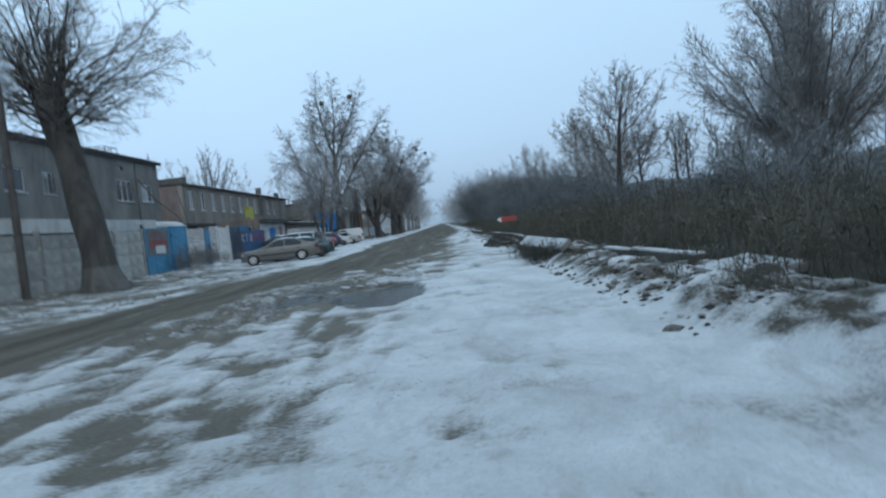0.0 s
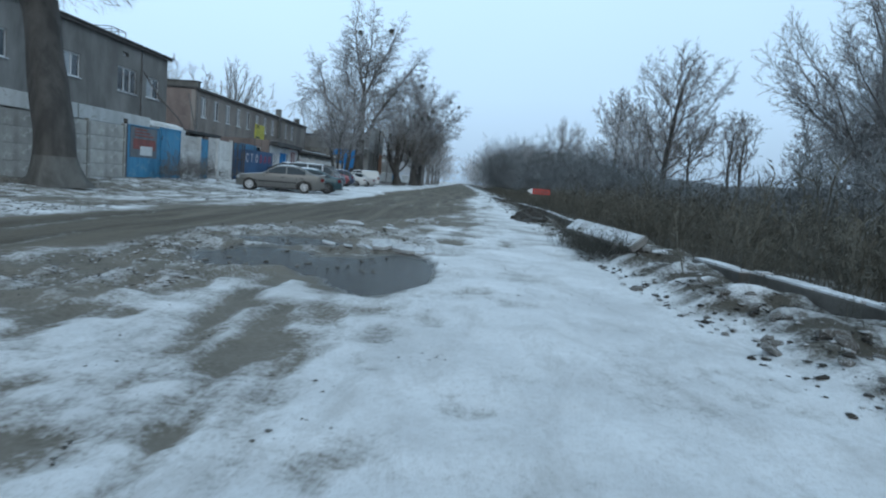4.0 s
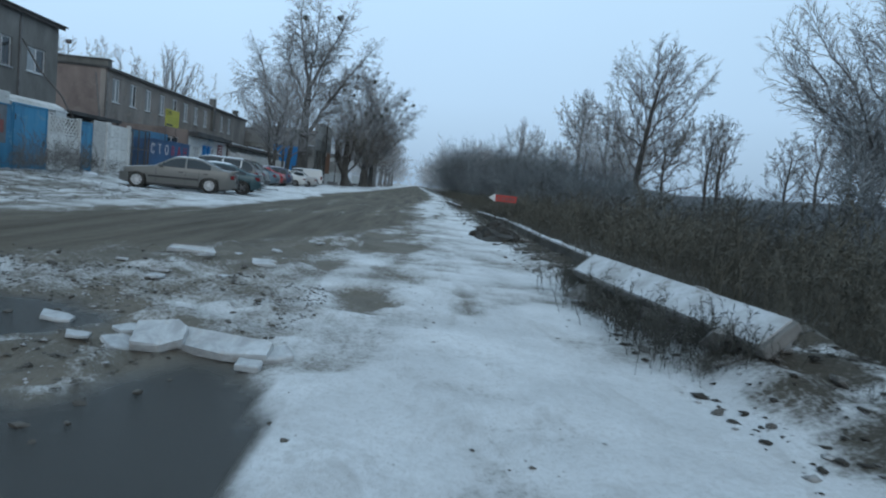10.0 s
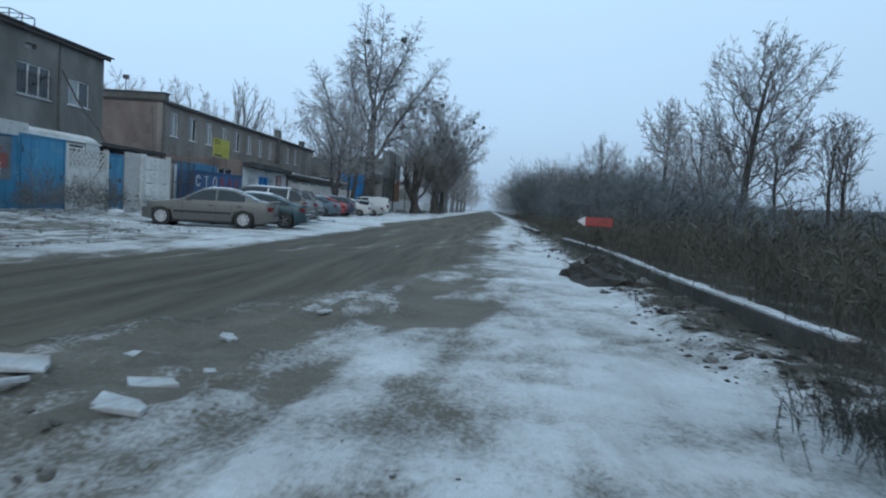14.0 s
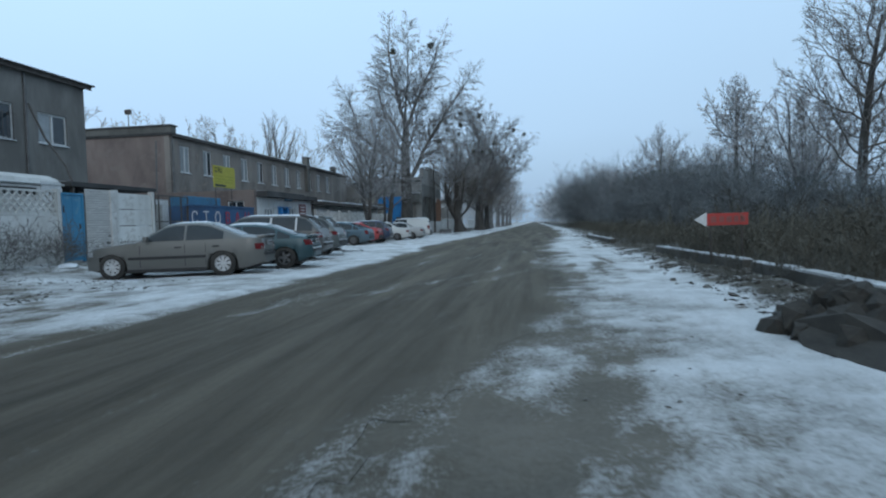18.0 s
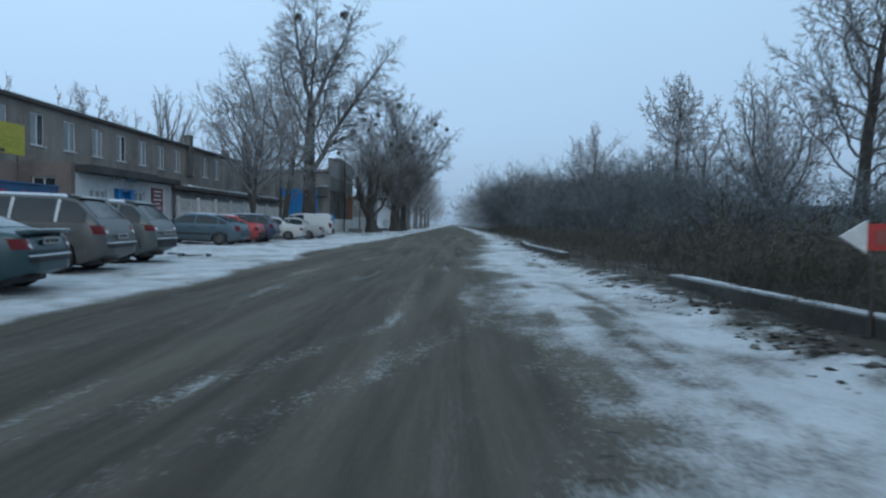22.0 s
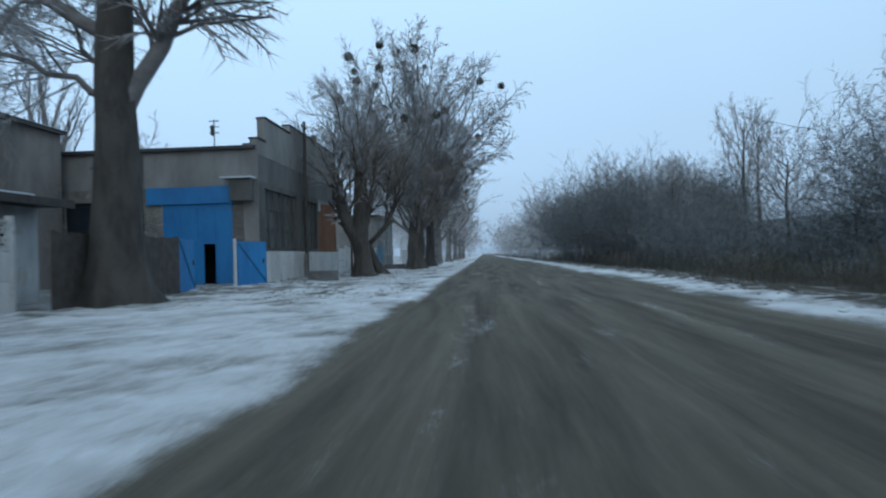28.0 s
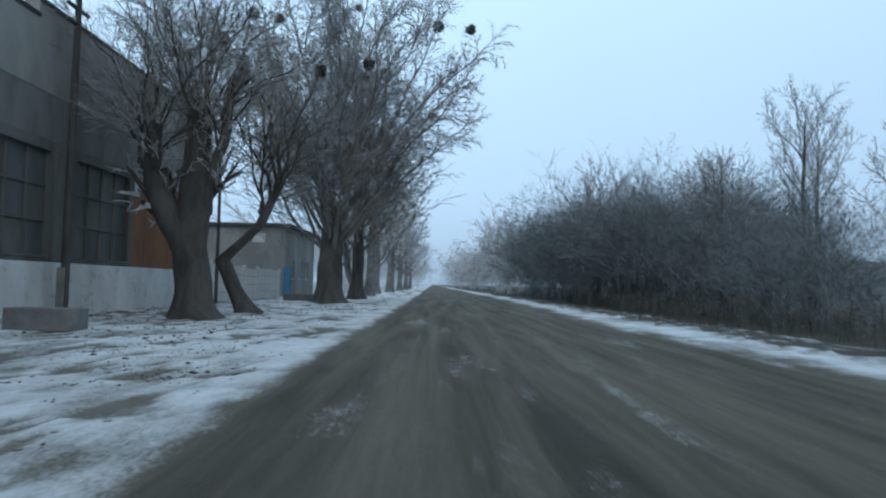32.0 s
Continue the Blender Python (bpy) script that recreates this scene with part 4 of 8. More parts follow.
part("plinth", boxed(HX - 0.4, HY + 0.0, -0.3, HX + 0.12, 106.95, 1.58, 0.02), WHITEWASH, hall, "whitewashed plinth")
part("plinth", boxed(HX - 0.4, 107.0, -0.3, HX + 0.10, HN, 1.58, 0.02), WHITEWASH, hall, "whitewashed plinth")
part("back_wall", boxed(-26.5, HN - 0.4, -0.3, HX - 0.4, HN, 8.4), HALL_PLASTER, hall)
part("back_wall", boxed(-26.9, HY, -0.3, -26.5, HN, 7.0), HALL_PLASTER, hall)
part("roof", prism([(-26.7, 6.45), (HX - 0.4, 6.45), (HX - 0.4, 6.68), (-26.7, 6.68)], "y", HY + 0.4, HN - 0.2), ROOF_DARK, hall)
part("gate_lintel", boxed(-19.75, HY - 0.12, 3.98, -15.4, HY - 0.02, 4.82, 0.01), BLUE_GATE, hall, "blue sheet panel above the gate")
for k in range(4):
    x0 = -18.95 + 0.8825 * k
    if k == 2:
        part("gate_panel", boxed(x0, HY - 0.02, 2.0, x0 + 0.875, HY + 0.06, 3.97, 0.008), BLUE_GATE, hall)
        part("gate_panel", boxed(x0, HY - 0.02, 0.0, x0 + 0.28, HY + 0.06, 2.0, 0.008), BLUE_GATE, hall)
        part("gate_panel", boxed(x0 + 0.86, HY - 0.02, 0.0, x0 + 0.875, HY + 0.06, 2.0), BLUE_GATE, hall)
    else:
        part("gate_panel", boxed(x0, HY - 0.02, 0.0, x0 + 0.875, HY + 0.06, 3.97, 0.008), BLUE_GATE, hall)
part("gate_seam", boxed(-18.95, HY - 0.035, 1.96, -17.2, HY - 0.02, 2.0), BLUE_DULL, hall)
# black sheet added behind the gate for the interior's shade
part("gate_recess", boxed(-18.95, HY + 2.6, 0.0, -15.42, HY + 2.7, 4.0), BLACK, hall, "black sheet for the shade inside the hall")
part("wicket", boxed(0, -0.03, 0.1, 0.5, 0.02, 1.95, 0.008), BLUE_GATE, hall, "blue wicket door ajar")
bpy.data.objects["wicket"].matrix_basis = pose(-16.2, HY - 0.02, 0, 0, 0, 12)
part("awning", boxed(-15.75, HY - 0.75, 5.12, -14.2, HY - 0.06, 5.2, 0.01), SNOW, hall, "small snow-covered awning")
# solid dark box stands in for the shade of the recess here
part("awning_box", boxed(-15.35, HY - 0.55, 4.05, -14.3, HY - 0.06, 5.12, 0.02), HALL_DARK, hall, "dark box in place of the shaded recess below the awning")
part("downpipe", tubed((-20.0, HY - 0.08, 0.0), (-20.0, HY - 0.08, 6.5), 0.07), PIPE_GREY, hall)
bm = bmesh.new()
tube(bm, (-20.0, HY - 0.1, 5.45), (-21.2, HY - 1.3, 5.7), 0.03)
tube(bm, (-21.1, HY - 1.2, 5.7), (-21.6, HY - 1.7, 5.68), 0.09, 0.06)
part("lamp_arm", bm, PIPE_GREY, hall, "grey lamp on a bent arm")
bm = bmesh.new()
tube(bm, (-16.6, HY + 0.8, 6.7), (-16.6, HY + 0.8, 8.3), 0.03)
for zz in (7.6, 7.9, 8.2):
    box(bm, -16.85, HY + 0.77, zz, -16.35, HY + 0.83, zz + 0.04)
box(bm, -16.75, HY + 0.72, 7.5, -16.6, HY + 0.88, 8.0)
part("antenna", bm, STEEL_DARK, hall, "thin antenna mast")

# grey house further on
gh = thing("grey_house", "small grey house with a bluish gable beyond the hall", "house")
pierced("wall", HALL_PLASTER, gh, "y", 138.0, 0.3, -24.0, -14.6, -0.3, 5.4, [(-17.2, -16.2, 4.2, 4.9)])
part("window", boxed(-17.2, 138.08, 4.2, -16.2, 138.14, 4.9), FRAME_WHITE, gh)
pierced("wall", HALL_PLASTER, gh, "x", -14.6, -0.3, 138.3, 150.0, -0.3, 5.4, [(140 + 3 * k, 141.2 + 3 * k, 1.4, 3.0) for k in range(3)])
for k in range(3):
    window(gh, -14.6, 140 + 3 * k, 141.2 + 3 * k, 1.4, 3.0)
part("roof", boxed(-24.4, 137.6, 5.4, -14.2, 150.4, 5.65), ROOF_DARK, gh)
part("wall", boxed(-24.0, 149.7, -0.3, -14.6, 150.0, 5.4), HALL_PLASTER, gh)

# ---- fences and yard gates ----
FX = -14.0


def fence_run(name, label, y0, y1, bay, material, slabs=4, height=2.3, x=FX, lattice=False, seed=0, group="concrete fences"):
    """Concrete posts with stacked slabs between them; the topmost slab may be an open lattice."""
    f = thing(name, label, "fence", group)
    rr = random.Random(seed)
    n = max(1, round((y1 - y0) / bay))
    bay = (y1 - y0) / n
    hs = height / slabs
    for k in range(n + 1):
        y = y0 + bay * k
        g = ground_z(x, y)
        p = part("post", boxed(x - 0.1, -0.075, -0.4, x + 0.07, 0.075, height + 0.12, 0.015), material, f)
        p.matrix_basis = pose(0, y, g, rr.uniform(-0.6, 0.6), 0, 0)
    for k in range(n):
        ya, yb = y0 + bay * k + 0.08, y0 + bay * (k + 1) - 0.08
        g = ground_z(x, (ya + yb) / 2)
        for s in range(slabs):
            if lattice and s == slabs - 1:
                part("lattice", lattice_mesh(yb - ya, hs), material, f, "open diamond lattice").matrix_basis = pose(x, ya, g + hs * s + 0.02)
            else:
                q = part("slab", boxed(x - 0.045, 0, 0.012, x + 0.03, yb - ya, hs - 0.012, 0.012), material, f)
                q.matrix_basis = pose(rr.uniform(-0.012, 0.012), ya, g + hs * s, rr.uniform(-0.25, 0.25), 0, 0)
    return f


def lattice_mesh(width, height, cell=0.26):
    """A frame filled with crossing diagonal ribs."""
    bm = bmesh.new()
    t = 0.05
    box(bm, -0.04, 0, 0, 0.03, width, t)
    box(bm, -0.04, 0, height - t, 0.03, width, height)
    box(bm, -0.04, 0, t, 0.03, t, height - t)
    box(bm, -0.04, width - t, t, 0.03, width, height - t)
    inner = height - 2 * t
    a = -inner
    while a < width:
        for s in (1, -1):
            # rib from (a, 0) to (a + inner, inner), clipped to the frame
            lo, hi = max(0, t - a), min(inner, width - t - a)
            if hi - lo > 0.05:
                p, q = a + lo, a + hi
                z0, z1 = (t + lo, t + hi) if s > 0 else (height - t - lo, height - t - hi)
                d = 0.024
                for side in (0,):
                    v = [bm.verts.new(c) for c in ((0.02, p - d, z0), (0.02, p + d, z0), (0.02, q + d, z1), (0.02, q - d, z1), (-0.03, p - d, z0), (-0.03, p + d, z0), (-0.03, q + d, z1), (-0.03, q - d, z1))]
                    for idx in ((0, 1, 2, 3), (7, 6, 5, 4), (1, 5, 6, 2), (4, 0, 3, 7), (0, 4, 5, 1), (3, 2, 6, 7)):
                        bm.faces.new([v[i] for i in idx])
        a += cell
    bmesh.ops.recalc_face_normals(bm, faces=bm.faces[:])
    return bm


fence_run("concrete_fence", "weathered grey concrete slab fence with posts", 5.0, 28.6, 2.62, FENCE_GREY, 4, 2.15, seed=1)
fence_run("lattice_fence", "whitewashed fence bay with a diamond lattice top", 34.1, 36.45, 2.35, FENCE_WHITE, 3, 2.15, lattice=True, seed=2)
fence_run("whitewashed_fence", "whitewashed concrete slab fence", 39.1, 41.2, 2.1, FENCE_WHITE, 4, 2.25, seed=3)
fence_run("lattice_fence", "long whitewashed fence with a diamond lattice top", 62.1, 84.2, 2.76, FENCE_WHITE, 3, 2.3, x=-15.0, lattice=True, seed=4)
# snow lying on the flat roofs
for owner, x0, y0, x1, y1, z in ((b1, B1X - 11.8, 3.9, B1X - 0.3, B1E - 0.2, 8.04), (b2, B2X - 11.9, B2S + 0.6, B2X - 0.5, B2N - 0.2, 7.68), (sh, -20.1, 9.1, -16.7, 34.8, 3.14), (lean, -20.2, 39.7, -16.3, 44.4, 3.02), (ls, -23.0, 62.3, -16.8, 87.8, 3.12), (an, -23.0, 53.0, AX + 0.2, 58.4, 3.28), (an, -23.0, 58.8, AX + 0.1, 61.5, 3.24), (hall, -26.4, HY + 0.7, HX - 0.6, HN - 0.5, 6.68), (gh, -24.1, 138.0, -14.6, 150.0, 5.65)):
    part("roof_snow", boxed(x0, y0, z, x1, y1, z + 0.035, 0.012), ROOF_SNOWY, owner, "thin patchy snow on the roof")
fence_run("whitewashed_fence", "low whitewashed fence beyond the hall", 116.8, 134.0, 2.9, FENCE_WHITE, 4, 1.9, x=-14.1, seed=6)
fence_run("whitewashed_fence", "low whitewashed fence along the far trees", 151.0, 200.0, 3.0, FENCE_WHITE, 4, 1.9, x=-13.5, seed=7)

# gate with a weathered poster and the blue doors beside it
g1 = thing("yard_gate", "old blue steel gate with a weathered poster", "gate", at=(FX, 28.75, ground_z(FX, 30)))
part("gate_post", boxed(-0.06, -0.06, -0.3, 0.06, 0.06, 2.5), STEEL_DARK, g1)
part("gate_frame", prism([(0.06, 0.08), (3.1, 0.08), (3.1, 2.32), (0.06, 2.32), (0.06, 2.25), (3.03, 2.25), (3.03, 0.15), (0.13, 0.15), (0.13, 2.25), (0.06, 2.25)], "x", -0.03, 0.03), FENCE_BLUE, g1)
for k in range(6):
    part("gate_sheet", boxed(-0.02, 0.13 + 0.485 * k, 0.15, 0.012, 0.605 + 0.485 * k, 2.25, 0.004), FENCE_BLUE, g1)
po = part("poster", boxed(0.014, 0.35, 0.95, 0.03, 2.75, 2.28), POSTER_GREY, g1, "weathered grey and red poster")
part("poster_band", boxed(0.03, 0.6, 1.3, 0.036, 2.6, 1.75), POSTER_RED, po)
part("poster_patch", boxed(0.036, 1.2, 1.05, 0.042, 2.3, 1.45), SIGN_WHITE, po)
for k in range(3):
    part("print_bar", boxed(0.03, 0.7, 1.85 + 0.13 * k, 0.036, 2.4 - 0.3 * k, 1.92 + 0.13 * k), POSTER_RED, po)


def blue_door(y0, y1, h, label):
    d = thing("blue_door", label, "door", "blue yard doors", at=(FX, y0, ground_z(FX, (y0 + y1) / 2)))
    w = y1 - y0
    part("frame", prism([(0, 0), (0.06, 0), (0.06, h - 0.06), (w - 0.06, h - 0.06), (w - 0.06, 0), (w, 0), (w, h), (0, h)], "x", -0.05, 0.05), FENCE_BLUE, d)
    n = max(2, round(w / 0.4))
    for k in range(n):
        a = 0.06 + (w - 0.12) * k / n
        part("sheet", boxed(-0.02, a + 0.004, 0.04, 0.02, a + (w - 0.12) / n - 0.004, h - 0.07, 0.006), FENCE_BLUE, d)
    part("hinge", tubed((0.06, 0.05, 0.4), (0.06, 0.05, 0.6), 0.02, seg=6), STEEL_DARK, d)
    part("hinge", tubed((0.06, 0.05, h - 0.6), (0.06, 0.05, h - 0.4), 0.02, seg=6), STEEL_DARK, d)
    part("handle", boxed(0.02, w - 0.2, 1.0, 0.06, w - 0.17, 1.15, 0.005), STEEL_DARK, d)
    return d


blue_door(31.9, 34.0, 2.38, "wide blue sheet-steel door in the fence")
blue_door(36.55, 37.5, 2.1, "narrow blue sheet-steel door in the fence")

# whitewashed brick pier wall, brick by brick
bw = tagged(new("wall_whitewashed_brick"), "whitewashed brick wall with open joints", "wall", "", "structure")
part("mortar_core", boxed(FX - 0.16, 37.6, -0.1, FX + 0.02, 39.0, 2.48), CONCRETE, bw)
brick = None
gz = ground_z(FX, 38.3)
rr = random.Random(9)
for row in range(30):
    for c in range(6):
        y = 37.6 + c * 0.26 - (0.13 if row % 2 else 0)
        ya, yb = max(y, 37.6), min(y + 0.25, 39.0)
        if yb - ya < 0.06 or rr.random() < 0.02:
            continue
        m = pose(FX + 0.02 + rr.uniform(-0.004, 0.006), ya, gz + 0.0 + row * 0.077) @ Matrix.Diagonal((1, (yb - ya) / 0.25, 1, 1))
        if brick is None:
            brick = part("brick", boxed(0, 0, 0, 0.022, 0.25, 0.066, 0.005), WHITE_BRICK, bw)
            brick.matrix_basis = m
        else:
            share("brick", brick, bw, m)
part("brick_pier", boxed(FX - 0.2, 38.75, -0.1, FX + 0.10, 39.05, 2.6, 0.02), WHITE_BRICK, bw)

# steel frame fence and the blue banner
sf = thing("frame_fence", "dark steel frame fence with wire mesh before a door", "fence", at=(FX, 41.3, ground_z(FX, 42.3)))
for yy in (0.0, 0.35, 1.1, 1.9, 2.4):
    part("post", tubed((0, yy, -0.1), (0, yy + (0.12 if yy == 0 else 0), 2.3), 0.03, seg=6), STEEL_DARK, sf)
for zz in (0.3, 1.3, 2.28):
    part("rail", tubed((0, 0, zz), (0, 2.4, zz), 0.022, seg=6), STEEL_DARK, sf)
bm = bmesh.new()
for k in range(24):
    tube(bm, (0.0, k * 0.1, 0.3), (0.0, k * 0.1, 2.28), 0.005, seg=4)
part("mesh_wire", bm, STEEL_DARK, sf)
part("backing_panel", boxed(-0.9, 0.2, 0.0, -0.84, 2.4, 2.2), PLASTER, sf, "pale panel behind the wire")
part("backing_door", boxed(-0.84, 1.0, 0.0, -0.8, 1.9, 2.0, 0.01), FENCE_GREY, sf)

bn = thing("blue_banner_wall", "blue sheet-metal wall with raised white and red letters", "billboard", at=(FX, 43.7, 0.0))
for k in range(6):
    part("sheet", boxed(-0.04, 1.035 * k, 0.0, 0.01 + 0.004 * (k % 2), 1.035 * k + 1.03, 2.2, 0.006), BANNER_BLUE, bn)
part("top_rail", boxed(-0.08, -0.05, 2.2, 0.05, 6.25, 2.27, 0.01), BANNER_BLUE, bn)
part("box_top", boxed(-1.6, 0.1, 2.12, -0.1, 6.2, 2.22), BANNER_BLUE, bn)
part("side_sheet", boxed(-1.6, 0.0, 0, -0.08, 0.05, 2.18), BANNER_BLUE, bn)
part("roof_box", boxed(-1.3, 0.8, 2.22, -0.4, 3.6, 2.65, 0.02), BLUE_DULL, bn)
for k, (ch, mat) in enumerate((("С", LETTER_WHITE), ("Т", LETTER_WHITE), ("О", LETTER_WHITE), ("В", LETTER_RED), ("А", LETTER_RED), ("Н", LETTER_RED))):
    words(ch, 0.76, mat, bn, pose(0.035, 0.18 + 0.98 * k, 1.46, 90, 0, 90), "letter")

ys = thing("yellow_sign", "yellow service sign with dark lettering on posts", "sign", at=(-14.3, 46.55, 0))
part("board", boxed(-0.03, 0, 3.14, 0.02, 2.05, 4.12, 0.01), SIGN_YELLOW, ys)
words("СТО", 0.34, SIGN_DARK, ys, pose(0.025, 0.06, 3.80, 90, 0, 90), "lettering", "dark letters")
for r, runs in enumerate((((0.08, 0.95), (1.1, 1.85)), ((0.08, 1.15), (1.3, 1.95)), ((0.08, 0.8), (1.0, 1.8)))):
    for a, b in runs:
        part("print_bar", boxed(0.02, a, 3.62 - 0.13 * r, 0.026, b, 3.69 - 0.13 * r), SIGN_OLIVE, ys)
part("print_bar", boxed(0.02, 0.08, 3.18, 0.026, 1.1, 3.28), SIGN_DARK, ys)
for yy in (0.25, 1.8):
    part("post", tubed((-0.06, yy, 0.1), (-0.06, yy, 4.05), 0.022, seg=7), STEEL_DARK, ys)

# dark boarded fence and the open yard gate at the hall
df = thing("board_fence", "dark board fence beside the yard gate", "fence", at=(-14.05, 0, 0))
rr = random.Random(12)
for k in range(36):
    y = 84.5 + 0.187 * k
    part("board", boxed(-0.02, y, 0.03, 0.012 + rr.uniform(0, 0.01), y + 0.178, 2.0 + rr.uniform(-0.03, 0.03)), STEEL_DARK, df)
for zz in (0.5, 1.6):
    part("rail", boxed(-0.08, 84.5, zz, -0.02, 91.2, zz + 0.08), STEEL_DARK, df)
for yy in (84.5, 87.8, 91.15):
    part("post", boxed(-0.1, yy - 0.05, -0.2, -0.02, yy + 0.05, 2.05), STEEL_DARK, df)


def gate_leaf(hinge, free, h, label):
    (x0, y0), (x1, y1) = hinge, free
    w = math.hypot(x1 - x0, y1 - y0)
    g = thing("gate_leaf", label, "gate", "hall yard gate", at=(x0, y0, 0.06), turn=math.degrees(math.atan2(y1 - y0, x1 - x0)))
    part("frame", prism([(0, 0), (w, 0), (w, h), (0, h), (0, h - 0.05), (w - 0.05, h - 0.05), (w - 0.05, 0.05), (0.05, 0.05), (0.05, h - 0.05), (0, h - 0.05)], "y", -0.025, 0.025), BLUE_GATE, g)
    n = max(2, round(w / 0.6))
    for k in range(n):
        a, b = 0.05 + (w - 0.1) * k / n, 0.05 + (w - 0.1) * (k + 1) / n
        part("sheet", boxed(a + 0.003, -0.012, 0.05, b - 0.003, 0.012, h - 0.05, 0.004), BLUE_GATE, g)
    for s in (-1, 1):
        bm = bmesh.new()
        tube(bm, (0.06, 0.035 * s, h - 0.1), (w - 0.06, 0.035 * s, 0.1), 0.025, seg=6)
        part("brace", bm, BLUE_DULL, g)
    part("handle", boxed(w - 0.3, -0.07, 0.95, w - 0.27, -0.012, 1.15, 0.005), STEEL_DARK, g)
    return g


gate_leaf((-13.75, 95.95), (-13.3, 98.3), 1.92, "blue steel gate leaf standing open with a diagonal brace")
gate_leaf((-14.1, 91.3), (-14.55, 93.5), 1.95, "blue steel gate leaf standing open with a diagonal brace")
pt = thing("gate_post", "pale round gate post beside the open leaf", "post", at=(-13.8, 95.8, 0))
part("shaft", tubed((0, 0, -0.2), (0, 0, 2.1), 0.07, seg=10), FRAME_WHITE, pt)
part("cap", tubed((0, 0, 2.1), (0, 0, 2.14), 0.09, seg=10), STEEL_DARK, pt)
blue_door(135.0, 137.2, 2.2, "distant blue gate beside the grey house")

# ---- parked cars ----


def lathe(profile, seg, axis="y"):
    """Turn a profile of (radius, along) round the y axis."""
    bm = bmesh.new()
    rings = []
    for r, a in profile:
        rings.append([bm.verts.new((r * math.cos(2 * math.pi * k / seg), a, r * math.sin(2 * math.pi * k / seg))) for k in range(seg)])
    for p, q in zip(rings, rings[1:]):
        for k in range(seg):
            bm.faces.new((p[k], p[(k + 1) % seg], q[(k + 1) % seg], q[k]))
    bmesh.ops.recalc_face_normals(bm, faces=bm.faces[:])
    return bm


def rim_mesh(r, spokes, kind):
    """A dished wheel face, its outer side towards +y, with openings between the spokes."""
    bm = lathe([(r, -0.08), (r, 0.02), (r * 0.93, 0.035), (r * 0.86, 0.02), (r * 0.84, -0.05)], 28)
    hub = r * 0.36
    for k in range(spokes):
        a = 2 * math.pi * k / spokes
        half = (0.30 if kind == "disc" else 0.17) * 2 * math.pi / spokes * 1.1
        ring = []
        for rad, dep, sc in ((hub, 0.02, 1.2), (r * 0.87, 0.012, 1.0)):
            w = half * rad * sc if kind == "disc" else 0.028 + 0.012 * (rad < r * 0.5)
            c, s = math.cos(a), math.sin(a)
            for side in (-1, 1):
                for d in (dep, dep - 0.025):
                    ring.append(bm.verts.new((rad * c - side * w * s, d, rad * s + side * w * c)))
        b = ring
        for idx in ((0, 2, 6, 4), (1, 5, 7, 3), (0, 4, 5, 1), (2, 3, 7, 6)):
            bm.faces.new([b[i] for i in idx])
    r2 = bmesh.ops.create_cone(bm, cap_ends=True, segments=16, radius1=hub * 1.05, radius2=hub * 0.9, depth=0.04)
    bmesh.ops.transform(bm, matrix=pose(0, 0.012, 0, -90, 0, 0), verts=r2["verts"])
    bmesh.ops.recalc_face_normals(bm, faces=bm.faces[:])
    return bm


WHEELS = {}


def wheel(parent, x, y, r, width, rim_mat, spokes, kind, left):
    key = (r, width, rim_mat.name, spokes, kind)
    tr = r * 0.64
    if key not in WHEELS:
        h = width / 2
        ty = lathe([(tr, -h), (tr * 1.06, -h), (r * 0.93, -h * 1.02), (r * 0.985, -h * 0.8), (r, -h * 0.4), (r, h * 0.4), (r * 0.985, h * 0.8), (r * 0.93, h * 1.02), (tr * 1.06, h), (tr, h), (tr, -h)], 30)
        a = part("tyre", ty, TYRE, parent, smooth=True)
        b = part("rim", rim_mesh(tr, spokes, kind), rim_mat, a)
        d = part("brake_disc", tubed((0, -0.05, 0), (0, -0.035, 0), tr * 0.8, seg=16), BLACK, a)
        b.location.y = width / 2 - 0.045
        WHEELS[key] = (a, b, d)
    else:
        src = WHEELS[key]
        a = share("tyre", src[0], parent, Matrix())
        b = share("rim", src[1], a, Matrix.Translation((0, width / 2 - 0.045, 0)))
        d = share("brake_disc", src[2], a, Matrix())
    a.matrix_basis = pose(x, y, r, 0, 0, 0 if left else 180)
    return a


